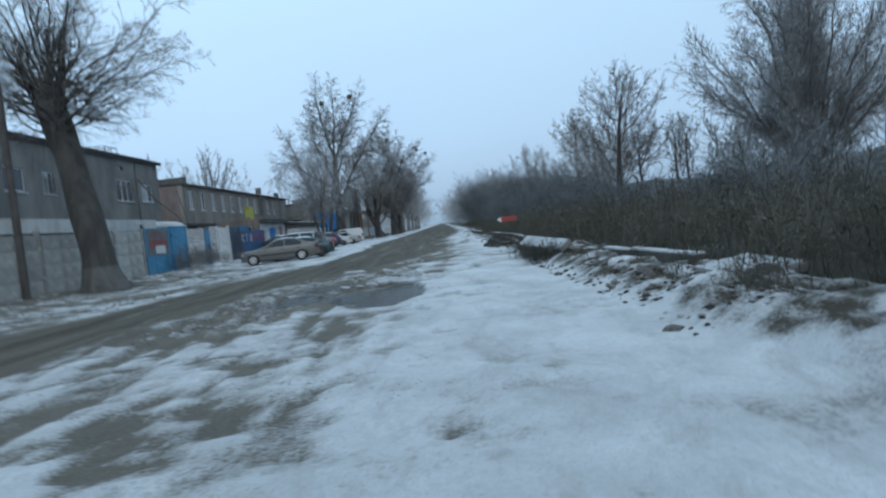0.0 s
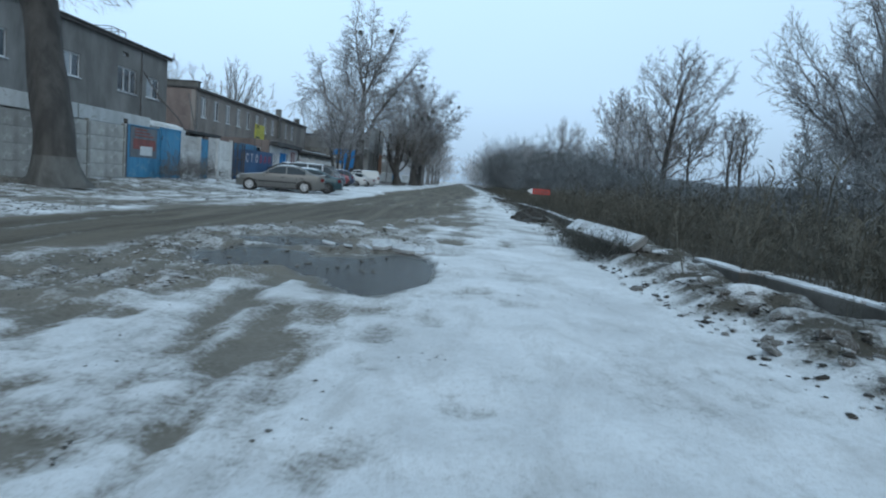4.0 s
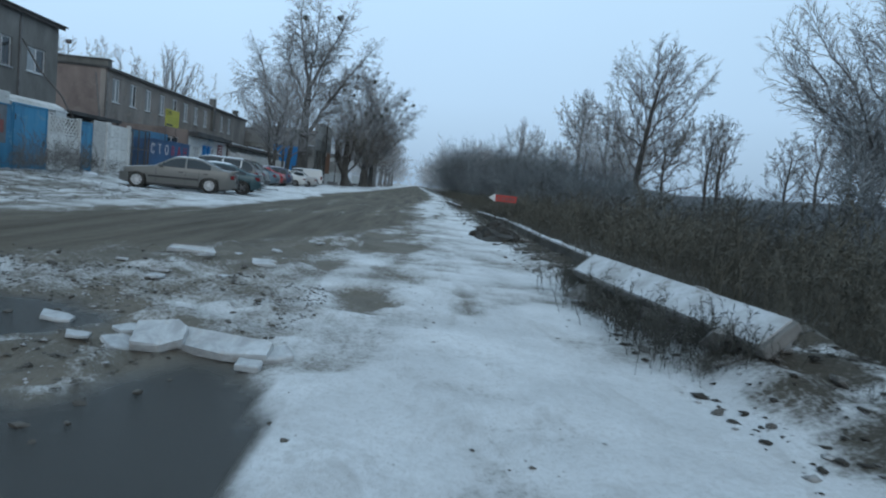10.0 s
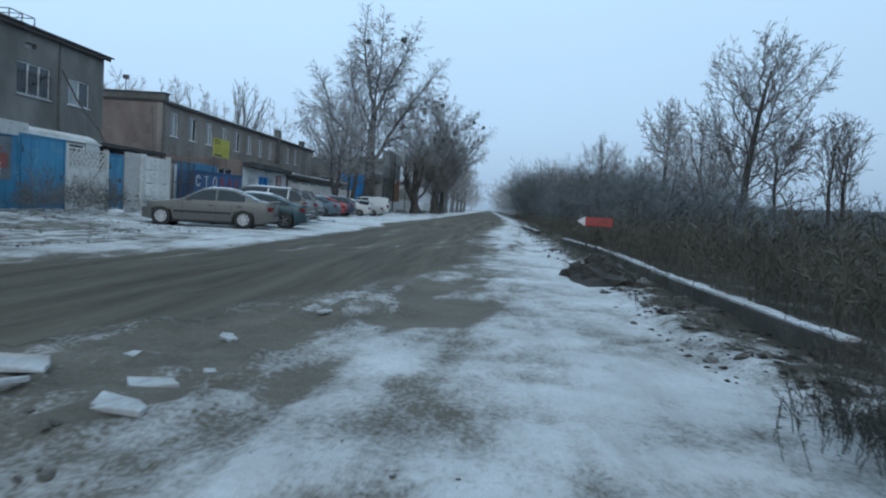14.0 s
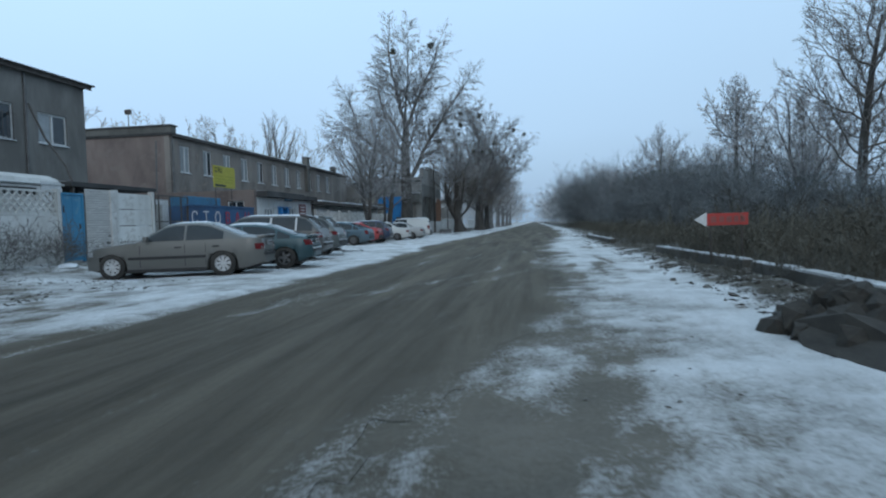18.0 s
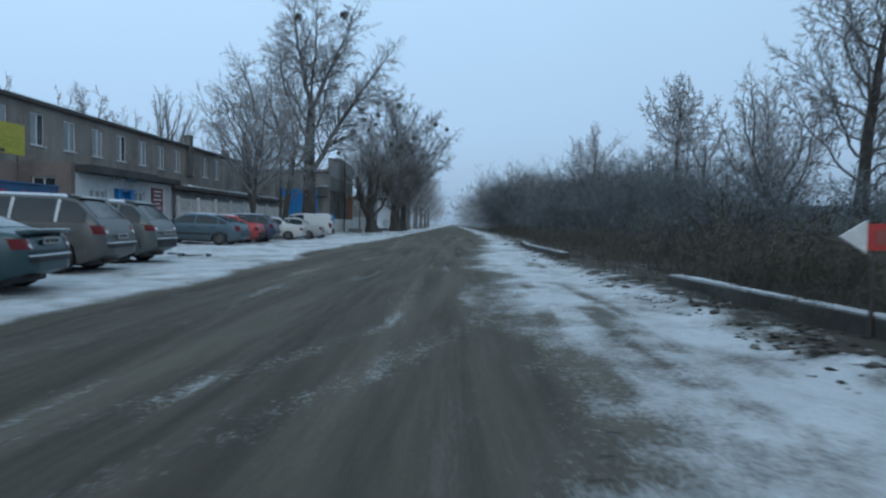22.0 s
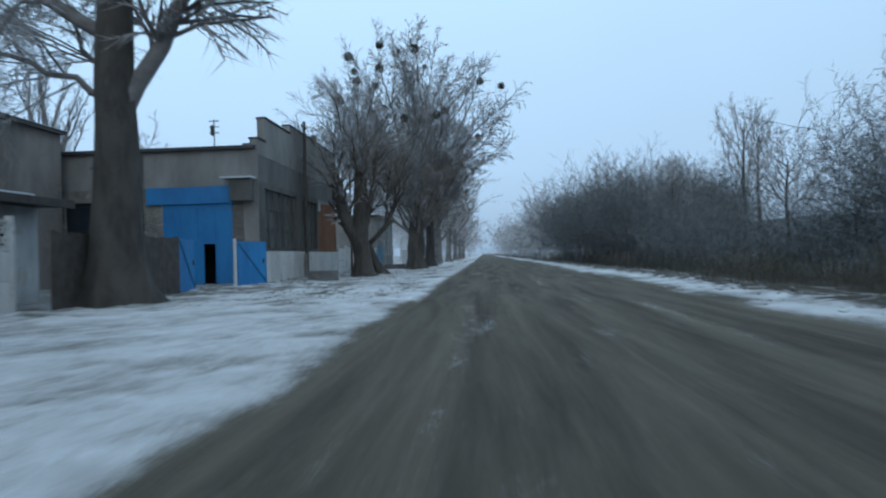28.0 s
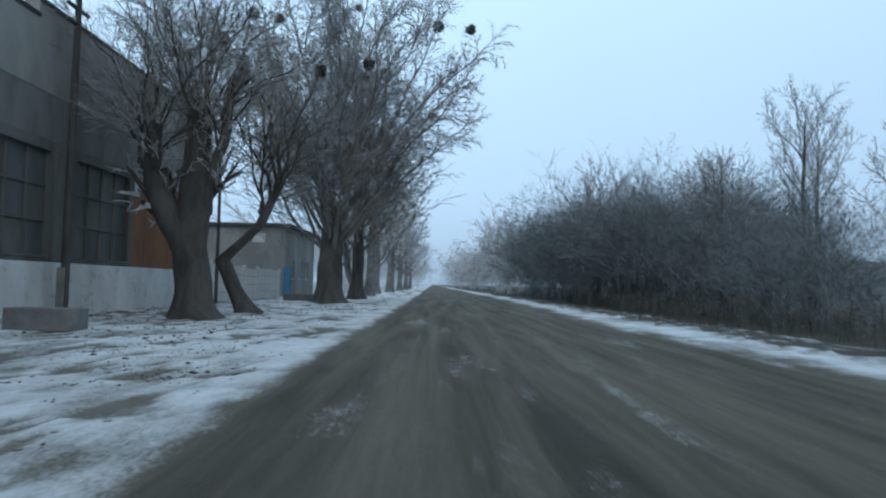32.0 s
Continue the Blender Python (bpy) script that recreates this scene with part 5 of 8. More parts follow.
def car(name, label, at, heading, L, W, H, wb, kind, paint, rim=RIM, spokes=8, rim_kind="disc", r=0.315, belt=0.92, front_over=None, snow=0.5, pillars=None, trim=BLACK, spoiler=False, bumper=None, lamp=0.20, ledge=None, lamp_z=None, plate_z=None, bump_z=None, boxy=False):
    """A car on its wheels. Its own axes: x ahead, y to its left, the middle of the wheelbase over the origin."""
    c = thing(name, label, "car", "parked cars")
    hx, hy = math.cos(radians(heading)) * wb / 2, math.sin(radians(heading)) * wb / 2
    z_f = sum(ground_z(at[0] + hx + s * hy * 0.5, at[1] + hy - s * hx * 0.5) for s in (-1, 1)) / 2
    z_r = sum(ground_z(at[0] - hx + s * hy * 0.5, at[1] - hy - s * hx * 0.5) for s in (-1, 1)) / 2
    c.matrix_world = pose(at[0], at[1], (z_f + z_r) / 2 - 0.012, 0, -math.degrees(math.atan2(z_f - z_r, wb)), heading)
    fo = front_over if front_over else (L - wb) * 0.46
    x_f, x_r = wb / 2 + fo, wb / 2 + fo - L
    w = W / 2
    # the line over the middle, from tail to nose; g0..g3 are the feet and heads of rear and front glass
    if kind == "sedan" and boxy:
        g0, g1, g2, g3 = x_r + 0.52, x_r + 1.30, 0.05, 0.76
        line = [(x_r, 0.50), (x_r + 0.02, 0.80), (x_r + 0.06, belt + 0.055), (g0, belt + 0.10), (g1, H - 0.045), (g1 + 0.30, H), (g2 - 0.25, H), (g2, H - 0.045), (g3, belt + 0.035), (x_f - 0.22, 0.80), (x_f - 0.05, 0.74), (x_f, 0.50)]
    elif kind == "sedan":
        g0, g1, g2, g3 = x_r + 0.86, x_r + 1.45, 0.40, 1.12
        line = [(x_r, 0.55), (x_r + 0.03, 0.84), (x_r + 0.10, belt + 0.04), (g0, belt + 0.08), (g1, H - 0.05), (g1 + 0.35, H), (g2 - 0.3, H), (g2, H - 0.04), (g3, belt + 0.04), (x_f - 0.30, 0.76), (x_f - 0.07, 0.68), (x_f, 0.52)]
    elif kind == "lift":
        g0, g1, g2, g3 = x_r + 0.46, x_r + 1.20, 0.42, 1.18
        line = [(x_r, 0.55), (x_r + 0.03, 0.84), (x_r + 0.10, belt + 0.07), (g0, belt + 0.13), (g1, H - 0.06), (g1 + 0.45, H), (g2 - 0.3, H), (g2, H - 0.04), (g3, belt + 0.03), (x_f - 0.32, 0.76), (x_f - 0.07, 0.66), (x_f, 0.50)]
    elif kind == "suv":
        g0, g1, g2, g3 = x_r + 0.17, x_r + 0.60, 0.45, 1.25
        line = [(x_r, 0.55), (x_r + 0.03, 0.9), (x_r + 0.09, belt), (g0, belt + 0.10), (g1, H - 0.07), (g1 + 0.4, H - 0.01), (g2 - 0.4, H), (g2, H - 0.05), (g3, belt + 0.06), (x_f - 0.30, 0.88), (x_f - 0.07, 0.76), (x_f, 0.55)]
    else:
        g0, g1, g2, g3 = x_r + 0.06, x_r + 0.16, 0.70, 1.40
        line = [(x_r, 0.55), (x_r + 0.02, 1.0), (g0, belt + 0.10), (g1, H - 0.08), (g1 + 0.2, H), (g2 - 0.4, H), (g2, H - 0.05), (g3, belt + 0.04), (x_f - 0.25, 0.86), (x_f - 0.06, 0.76), (x_f, 0.55)]
    fx = np.linspace(x_r - 0.4, x_f + 0.4, 700)
    fz = np.interp(fx, *zip(*line))
    soft = 10 if boxy else 20
    ker = np.exp(-np.linspace(-2.2, 2.2, 2 * soft + 1) ** 2)
    fz = np.convolve(np.pad(fz, soft, mode="edge"), ker / ker.sum(), "valid")
    floor = 0.17 if kind in ("sedan", "lift") else 0.21
    under = {"sedan": 0.12, "lift": 0.16, "suv": 0.20, "van": 0.10}[kind]
    tumble = {"sedan": 0.74, "lift": 0.74, "suv": 0.77, "van": 0.86}[kind]

    def top_at(x):
        return float(np.interp(x, fx, fz))

    def wide(x):
        u_r, u_f = max(0.0, (x_r + 0.48 - x) / 0.48), max(0.0, (x - (x_f - 0.65)) / 0.65)
        return w * (1 - (0.06 if kind == "van" else 0.20) * u_r**2.4 - 0.20 * u_f**2.2)

    def tail_at(z):
        i = int(np.argmax(fz[:350] >= z))
        return max(x_r, float(fx[i]))

    def waist(x):
        """Height and half width at the shoulder, half width and height at the roof's edge."""
        t, ww = top_at(x), wide(x)
        zb = min(belt, t - 0.035)
        k = max(0.0, min(1.0, (t - belt) / (H - belt)))
        yb = ww * 0.965
        return zb, yb, yb * (1 - (1 - tumble) * k) * (0.93 if k == 0 else 0.985), t - 0.025 - 0.035 * k, t

    def side_y(x, z):
        zb, yb, yr, zr, t = waist(x)
        q = max(0.0, min(1.0, (z - zb) / max(zr - zb, 0.01)))
        return yb + (yr - yb) * q + 0.012 * math.sin(math.pi * q)

    def over_z(x, y):
        zb, yb, yr, zr, t = waist(x)
        return t - (t - zr) * min(1.0, abs(y) / yr) ** 3.0

    xs = np.unique(np.concatenate([np.linspace(x_r, x_f, 84), np.linspace(x_r, x_r + 0.25, 9), np.linspace(g2 - 0.1, g3 + 0.1, 16), *[np.linspace(a - r * 1.2, a + r * 1.2, 19) for a in (-wb / 2, wb / 2)]]).round(4))
    bm = bmesh.new()
    rings = []
    for x in xs:
        zb, yb, yr, zr, t = waist(x)
        ww = wide(x)
        lo = floor + 0.10 * max(0, (x - (x_f - 0.35)) / 0.35) + under * max(0, ((x_r + 0.5) - x) / 0.5)
        for a in (-wb / 2, wb / 2):
            d = abs(x - a) / (r * 1.17)
            if d < 1:
                lo = max(lo, r * 0.9 + r * 1.17 * math.sqrt(1 - d * d) * 0.93 - 0.02)
        lo = min(lo, zb - 0.06)
        mid = max(lo + 0.02, min(0.56, zb - 0.05))
        half = [(0.0, lo), (ww * 0.93, lo), (ww * 0.985, max(lo + 0.01, min(lo + 0.07, mid))), (ww, mid), (ww * 0.995, (mid + zb) / 2), (yb, zb)]
        for q in (0.2, 0.45, 0.7, 1.0):
            z = zb + (zr - zb) * q
            half.append((side_y(x, z), z))
        for q in (0.96, 0.88, 0.7, 0.4, 0.0):
            half.append((yr * q, over_z(x, yr * q)))
        pts = half + [(-y, z) for y, z in half[-2:0:-1]]
        rings.append([bm.verts.new((x, y, z)) for y, z in pts])
    n = len(rings[0])
    for p, q in zip(rings, rings[1:]):
        for k in range(n):
            bm.faces.new((p[k], p[(k + 1) % n], q[(k + 1) % n], q[k]))
    bm.faces.new(rings[0])
    bm.faces.new(rings[-1][::-1])
    bmesh.ops.recalc_face_normals(bm, faces=bm.faces[:])
    body = part("body", bm, paint, c, smooth=True)
    body.data.set_sharp_from_angle(angle=radians(42))

    def sheet(fn, nu, nv, out, name_, mat, label_=""):
        """A curved pane that follows fn(u, v), with an edge turned in."""
        bm_ = bmesh.new()
        g = [[Vector(fn(i / nu, j / nv)) for j in range(nv + 1)] for i in range(nu + 1)]
        rows = [[bm_.verts.new(p_ + out) for p_ in row] for row in g]
        for i in range(nu):
            for j in range(nv):
                bm_.faces.new((rows[i][j], rows[i + 1][j], rows[i + 1][j + 1], rows[i][j + 1]))
        rimv = [(0, j) for j in range(nv + 1)] + [(i, nv) for i in range(1, nu + 1)] + [(nu, j) for j in range(nv - 1, -1, -1)] + [(i, 0) for i in range(nu - 1, 0, -1)]
        inner = [bm_.verts.new(g[i][j] - out) for i, j in rimv]
        for k in range(len(rimv)):
            i, j = rimv[k]
            i2, j2 = rimv[(k + 1) % len(rimv)]
            bm_.faces.new((rows[i][j], rows[i2][j2], inner[(k + 1) % len(rimv)], inner[k]))
        bmesh.ops.recalc_face_normals(bm_, faces=bm_.faces[:])
        ob = part(name_, bm_, mat, c, label_, smooth=True)
        ob.data.set_sharp_from_angle(angle=radians(40))
        return ob

    def window_top(x):
        return waist(x)[3] - 0.045

    lo_z = belt + 0.025
    start, end = g0 + (0.30 if kind == "sedan" else 0.12), g3 - 0.10
    while window_top(start) < lo_z + 0.06:
        start += 0.01
    while window_top(end) < lo_z + 0.03:
        end -= 0.01
    if kind == "sedan":
        cuts = [start + 0.10, (start + end) * 0.5 + 0.02, end]
    elif kind == "van":
        cuts = [end - 1.55, end - 0.85, end]
    elif kind == "lift":
        cuts = [start, start + 0.42, (start + end) * 0.5 + 0.16, end]
    else:
        cuts = [start + 0.05, start + 0.64, (start + end) * 0.5 - 0.10, end]
    for side in (1, -1):
        for k, (a, b) in enumerate(zip(cuts, cuts[1:])):
            a, b = a + 0.028, b - (0.028 if k < len(cuts) - 2 else 0.0)

            def glass(u, v, a=a, b=b):
                x = a + (b - a) * u
                z = lo_z + (max(window_top(x), lo_z + 0.02) - lo_z) * v
                return (x, side * side_y(x, z), z)
            sheet(glass, 10, 5, Vector((0, side * 0.006, 0.002)), "side_window", CAR_GLASS, "dark tinted side window")
        for x in cuts[1:-1]:
            if pillars:
                sheet(lambda u, v, x=x: (x - 0.03 + 0.06 * u, side * side_y(x, lo_z + (window_top(x) - lo_z) * v), lo_z + (window_top(x) - lo_z) * v), 2, 5, Vector((0, side * 0.009, 0.002)), "pillar_trim", pillars, "bright pillar trim")

    def rear(u, v, lo=-1.0, hi=1.0, inset=0.86):
        x = g0 + 0.03 + (g1 - g0 - 0.07) * v
        y = waist(x)[2] * inset * (lo + (hi - lo) * u)
        return (x, y, over_z(x, y))

    def front(u, v):
        x = g3 - 0.05 - (g3 - g2 - 0.09) * v
        y = waist(x)[2] * 0.88 * (2 * u - 1)
        return (x, y, over_z(x, y))

    sheet(front, 10, 6, Vector((0.006, 0, 0.006)), "windscreen", CAR_GLASS, "dark windscreen")
    for a, b in ((-1.0, -0.06), (0.06, 1.0)) if kind == "van" else ((-1.0, 1.0),):
        sheet(lambda u, v: rear(u, v, a, b), 10, 6, Vector((-0.007, 0, 0.005)), "rear_window", CAR_GLASS, "dark rear window")
    xt0, xt1 = g1, g2
    zt, yt = H, w * tumble * 0.95
    # door seams, handles, side moulding
    for side in (1, -1):
        for x in (cuts[-2], g3 - 0.12, -wb / 2 + r * 1.25):
            if kind == "van" and x < -0.6:
                continue
            part("door_seam", boxed(x - 0.006, side * (w * 0.985) - 0.012, floor + 0.12, x + 0.006, side * (w * 0.985) + 0.012, belt - 0.06), BLACK, c)
        for x in (cuts[-2] + 0.08, cuts[-3] + 0.12) if kind != "van" else (cuts[-2] + 0.08,):
            part("door_handle", boxed(x, side * (w * 0.985) - 0.012, belt - 0.16, x + 0.17, side * (w * 0.985) + 0.02, belt - 0.12, 0.01), trim, c)
        part("side_moulding", boxed(-wb / 2 + r * 1.28, side * w - 0.014, 0.47, wb / 2 - r * 1.28, side * w + 0.012, 0.535, 0.008), trim, c)
        part("sill", boxed(-wb / 2 + r * 1.2, side * w * 0.95 - 0.03, floor - 0.01, wb / 2 - r * 1.2, side * w * 0.95 + 0.03, floor + 0.07, 0.015), BLACK, c)
        mx = g3 - 0.36
        bm = boxed(mx, side * (w + 0.0), belt + 0.03, mx + 0.11, side * (w + 0.15), belt + 0.15, 0.03)
        box(bm, mx + 0.02, side * (w * 0.9), belt + 0.03, mx + 0.07, side * (w + 0.05), belt + 0.06)
        part("mirror", bm, paint if kind != "van" else BLACK, c)
    # bumpers
    bmat = bumper or paint
    for end, xx in (("rear_bumper", x_r), ("front_bumper", x_f)):
        s = 1 if xx > 0 else -1
        we = w * (0.86 if s > 0 or kind != "van" else 0.93)
        z0, z1 = floor + (0.07 if s > 0 else under), bump_z or (0.56 if kind in ("sedan", "lift") else 0.64)
        prof = [(xx + s * 0.045, -we * 0.62), (xx + s * 0.015, -we * 0.86), (xx - s * 0.09, -we * 0.985), (xx - s * 0.36, -w * 1.0), (xx - s * 0.36, -w * 0.94), (xx - s * 0.12, -we * 0.8), (xx - s * 0.12, we * 0.8), (xx - s * 0.36, w * 0.94), (xx - s * 0.36, w * 1.0), (xx - s * 0.09, we * 0.985), (xx + s * 0.015, we * 0.86), (xx + s * 0.045, we * 0.62)]
        b = part(end, prism(prof, "z", z0, z1), bmat, c)
        part("bumper_strip", prism([(p[0] + s * 0.012, p[1] * 1.006) for p in prof[:3]] + [(p[0] + s * 0.012, p[1] * 1.006) for p in prof[-3:]], "z", z1 - 0.09, z1 - 0.03), trim, b)
        if ledge and s < 0:
            part("bumper_ledge", prism([(p[0] + s * 0.02, p[1] * 1.012) for p in prof[:3]] + [(p[0] + s * 0.02, p[1] * 1.012) for p in prof[-3:]], "z", z1 - 0.004, z1 + 0.018), ledge, b, "pale bumper ledge")
    # lamps, plate
    lz = {"sedan": (0.62, 0.77), "lift": (0.66, 0.81), "suv": (0.82, 0.99), "van": (0.72, 1.08)}[kind]
    lz = lamp_z or lz
    lw = 0.16 if kind == "van" else lamp
    for side in (1, -1):
        def lens(u, v, y_in, z0, z1, wrap):
            z = z0 + (z1 - z0) * v
            x0 = tail_at(z)
            if u < 0.6:
                return (x0 - 0.004, side * (y_in + (wide(x0 + 0.02) * 0.93 - y_in) * u / 0.6), z)
            x = x0 + wrap * (u - 0.6) / 0.4
            return (x, side * (wide(x) * (0.955 + 0.045 * min(1.0, (u - 0.6) / 0.2)) + 0.002), z)
        y_in = w * 0.86 - lw
        tl = sheet(lambda u, v: lens(u, v, y_in, lz[0], lz[1], 0.17), 10, 3, Vector((-0.007, side * 0.006, 0)), "tail_lamp", LAMP_RED, "red tail lamp")
        rl = sheet(lambda u, v: lens(u * 0.55, v, y_in - 0.002, lz[0] + 0.02, lz[0] + 0.08, 0.0), 4, 2, Vector((-0.010, 0, 0)), "reverse_lamp", LAMP_CLEAR)
        rl.parent = tl
        fy1 = side * w * 0.80
        prof = [(x_f + 0.012, fy1 - side * 0.36), (x_f - 0.02, fy1), (x_f - 0.16, fy1 + side * 0.10), (x_f - 0.2, fy1), (x_f - 0.1, fy1 - side * 0.36)]
        part("head_lamp", prism(prof, "z", 0.58, 0.70), LAMP_CLEAR, c, "clear head lamp")
    part("grille", boxed(x_f - 0.04, -w * 0.32, 0.55, x_f + 0.03, w * 0.32, 0.68, 0.01), BLACK, c)
    pz = plate_z or (0.72 if kind != "van" else 0.62)
    po = 0.05 if pz < 0.5 else 0.0
    pl = part("number_plate", boxed(x_r - po - 0.024, -0.26, pz, x_r - po - 0.006, 0.26, pz + 0.11, 0.004), PLATE, c, "pale plate")
    for a in (-0.2, -0.06, 0.1):
        part("print_bar", boxed(x_r - po - 0.028, a, pz + 0.03, x_r - po - 0.023, a + 0.11, pz + 0.08), BLACK, pl)
    part("boot_seam", boxed(x_r - 0.008, -w * 0.78, lz[0] - 0.04, x_r + 0.006, w * 0.78, lz[0] - 0.028), BLACK, c)
    part("underbody", boxed(x_r + 0.35, -w * 0.78, floor - 0.03, x_f - 0.35, w * 0.78, floor + 0.2), BLACK, c)
    part("exhaust", tubed((x_r - 0.03, w * 0.45, 0.27), (x_r + 0.25, w * 0.45, 0.27), 0.03), STEEL_DARK, c)
    if spoiler == "lip":
        zl = belt + (0.085 if kind == "lift" else 0.06)
        prof = [(x_r - 0.05, zl + 0.012), (x_r - 0.045, zl + 0.03), (x_r + 0.06, zl + 0.022), (x_r + 0.20, zl + 0.0), (x_r + 0.16, zl - 0.04), (x_r + 0.02, zl - 0.04)]
        sp = part("spoiler", prism(prof, "y", -w * 0.76, w * 0.76), paint, c)
        part("snow", prism([(x_r - 0.035, zl + 0.028), (x_r - 0.03, zl + 0.038), (x_r + 0.06, zl + 0.036), (x_r + 0.19, zl + 0.01), (x_r + 0.17, zl - 0.002)], "y", -w * 0.70, w * 0.66), SNOW, sp)
    elif spoiler == "glass":
        zs = belt + 0.24
        xs_ = tail_at(zs) - 0.02
        bm = prism([(xs_ - 0.14, zs + 0.05), (xs_ - 0.135, zs + 0.075), (xs_ + 0.05, zs + 0.06), (xs_ + 0.09, zs + 0.0), (xs_ + 0.04, zs - 0.01)], "y", -w * 0.72, w * 0.72)
        sp = part("spoiler", bm, paint, c)
        part("snow", prism([(xs_ - 0.13, zs + 0.073), (xs_ - 0.12, zs + 0.10), (xs_ + 0.02, zs + 0.10), (xs_ + 0.06, zs + 0.058)], "y", -w * 0.62, w * 0.64), SNOW, sp)
    elif spoiler == "roof":
        prof = [(g1 - 0.07, H - 0.085), (g1 - 0.06, H - 0.07), (g1 + 0.07, H - 0.034), (g1 + 0.26, H - 0.012), (g1 + 0.24, H - 0.06), (g1 - 0.01, H - 0.10)]
        part("spoiler", prism(prof, "y", -w * tumble * 0.84, w * tumble * 0.84), paint, c)
    for x in (-wb / 2, wb / 2):
        for side in (1, -1):
            wheel(c, x, side * (w - 0.115), r, 0.2, rim, spokes, rim_kind, side > 0)
    # snow lying on the roof, boot and rear glass
    if snow:
        rs = random.Random(name + label)
        bm = bmesh.new()
        nx, ny = 14, 10
        grid = {}
        for i in range(nx + 1):
            for j in range(ny + 1):
                x = xt0 + 0.12 + (xt1 - xt0 - 0.22) * i / nx
                y = -yt * 0.9 + yt * 1.8 * j / ny
                edge = min(i, nx - i, j, ny - j)
                grid[i, j] = bm.verts.new((x, y, over_z(x, y) - 0.004 + (0.010 + rs.uniform(0, 0.012)) * (edge > 0) * snow))
        for i in range(nx):
            for j in range(ny):
                bm.faces.new((grid[i, j], grid[i + 1, j], grid[i + 1, j + 1], grid[i, j + 1]))
        part("roof_snow", bm, SNOW, c, "thin snow on the roof", smooth=True)
    return c


SILVER_BEIGE = paint_car("paint_grey_beige", (0.118, 0.117, 0.108), amount=0.4)
TEAL = paint_car("paint_dark_teal", (0.012, 0.052, 0.064), amount=0.12)
GRAPHITE = paint_car("paint_brown_grey", (0.070, 0.071, 0.070), amount=0.35)
SAGE = paint_car("paint_grey_green", (0.078, 0.092, 0.092), amount=0.35)
NEAR_BLACK = paint_car("paint_black", (0.012, 0.013, 0.016), amount=0.2)
STEEL_BLUE = paint_car("paint_steel_blue", (0.038, 0.092, 0.13))
RED = paint_car("paint_red", (0.40, 0.022, 0.025), amount=0.5)
NAVY = paint_car("paint_navy", (0.012, 0.030, 0.075), amount=0.2)
OFFWHITE = paint_car("paint_white", (0.50, 0.51, 0.50), (0.28, 0.265, 0.24), 0.6, 0.0)
PALE_SILVER = paint_car("paint_pale_silver", (0.34, 0.35, 0.35), (0.22, 0.21, 0.19), 0.5, 0.3)

car("sedan_car", "grey-beige boxy saloon with pale disc wheels, parked nose to the fence", (-9.13, 34.55), 191.5, 4.27, 1.68, 1.37, 2.65, "sedan", SILVER_BEIGE, spokes=8, spoiler="lip", belt=0.88, front_over=0.64, snow=0.35, ledge=CHROME, boxy=True)
car("sedan_car", "dark teal liftback saloon with a low boot spoiler", (-8.45, 37.0), 189, 4.20, 1.70, 1.31, 2.61, "lift", TEAL, rim=RIM_DULL, spokes=5, rim_kind="star", spoiler="lip", belt=0.83, snow=1.2, ledge=SNOW, front_over=0.83, lamp=0.16)
car("suv_car", "brown-grey estate off-roader with bright pillars and red lamps", (-9.75, 41.05), 186, 4.65, 1.90, 1.62, 2.85, "suv", GRAPHITE, rim=RIM, spokes=5, rim_kind="star", r=0.39, belt=1.02, pillars=SIGN_WHITE, spoiler="roof", snow=0.8, ledge=SNOW)
car("crossover_car", "grey-green crossover with clear red lamps and dark lower bumper", (-9.95, 44.15), 184, 4.32, 1.80, 1.60, 2.63, "suv", SAGE, rim=RIM_DULL, spokes=5, rim_kind="star", r=0.36, belt=1.0, bumper=BLACK, spoiler="roof", snow=1.0, ledge=SNOW, lamp=0.24, lamp_z=(0.84, 0.98), plate_z=0.74)
car("hatchback_car", "black hatchback with a snow-topped spoiler under its rear window", (-12.74, 49.6), 182, 4.15, 1.68, 1.52, 2.49, "lift", NEAR_BLACK, rim=RIM_DULL, spokes=6, belt=0.98, spoiler="glass", snow=1.5, ledge=CHROME, lamp=0.42, lamp_z=(0.78, 0.92), plate_z=0.49, bump_z=0.68)
car("sedan_car", "steel-blue saloon parked beside the annex", (-12.08, 57.4), 180, 4.22, 1.73, 1.43, 2.52, "lift", STEEL_BLUE, rim=RIM_DULL, spokes=7, belt=0.93, snow=0.3, lamp=0.13, lamp_z=(0.69, 0.90))
car("sedan_car", "bright red saloon with dark bumper", (-12.4, 61.0), 181, 4.28, 1.70, 1.44, 2.48, "lift", RED, rim=RIM_DULL, spokes=7, belt=0.92, bumper=BLACK, snow=0.4)
car("estate_car", "small navy-blue estate with grey lower trim", (-11.95, 62.85), 183, 3.95, 1.72, 1.55, 2.45, "suv", NAVY, rim=RIM_DULL, spokes=5, rim_kind="star", r=0.33, belt=0.95, bumper=GRAPHITE, snow=0.5)
car("sedan_car", "dirty white small saloon", (-11.75, 67.95), 184, 4.15, 1.68, 1.41, 2.50, "sedan", OFFWHITE, rim=RIM_DULL, spokes=6, belt=0.90, r=0.29, snow=0.5)
car("sedan_car", "pale silver saloon beside the white van", (-11.2, 71.05), 184, 4.20, 1.70, 1.42, 2.52, "sedan", PALE_SILVER, rim=RIM_DULL, spokes=6, belt=0.91, r=0.29, snow=0.5)
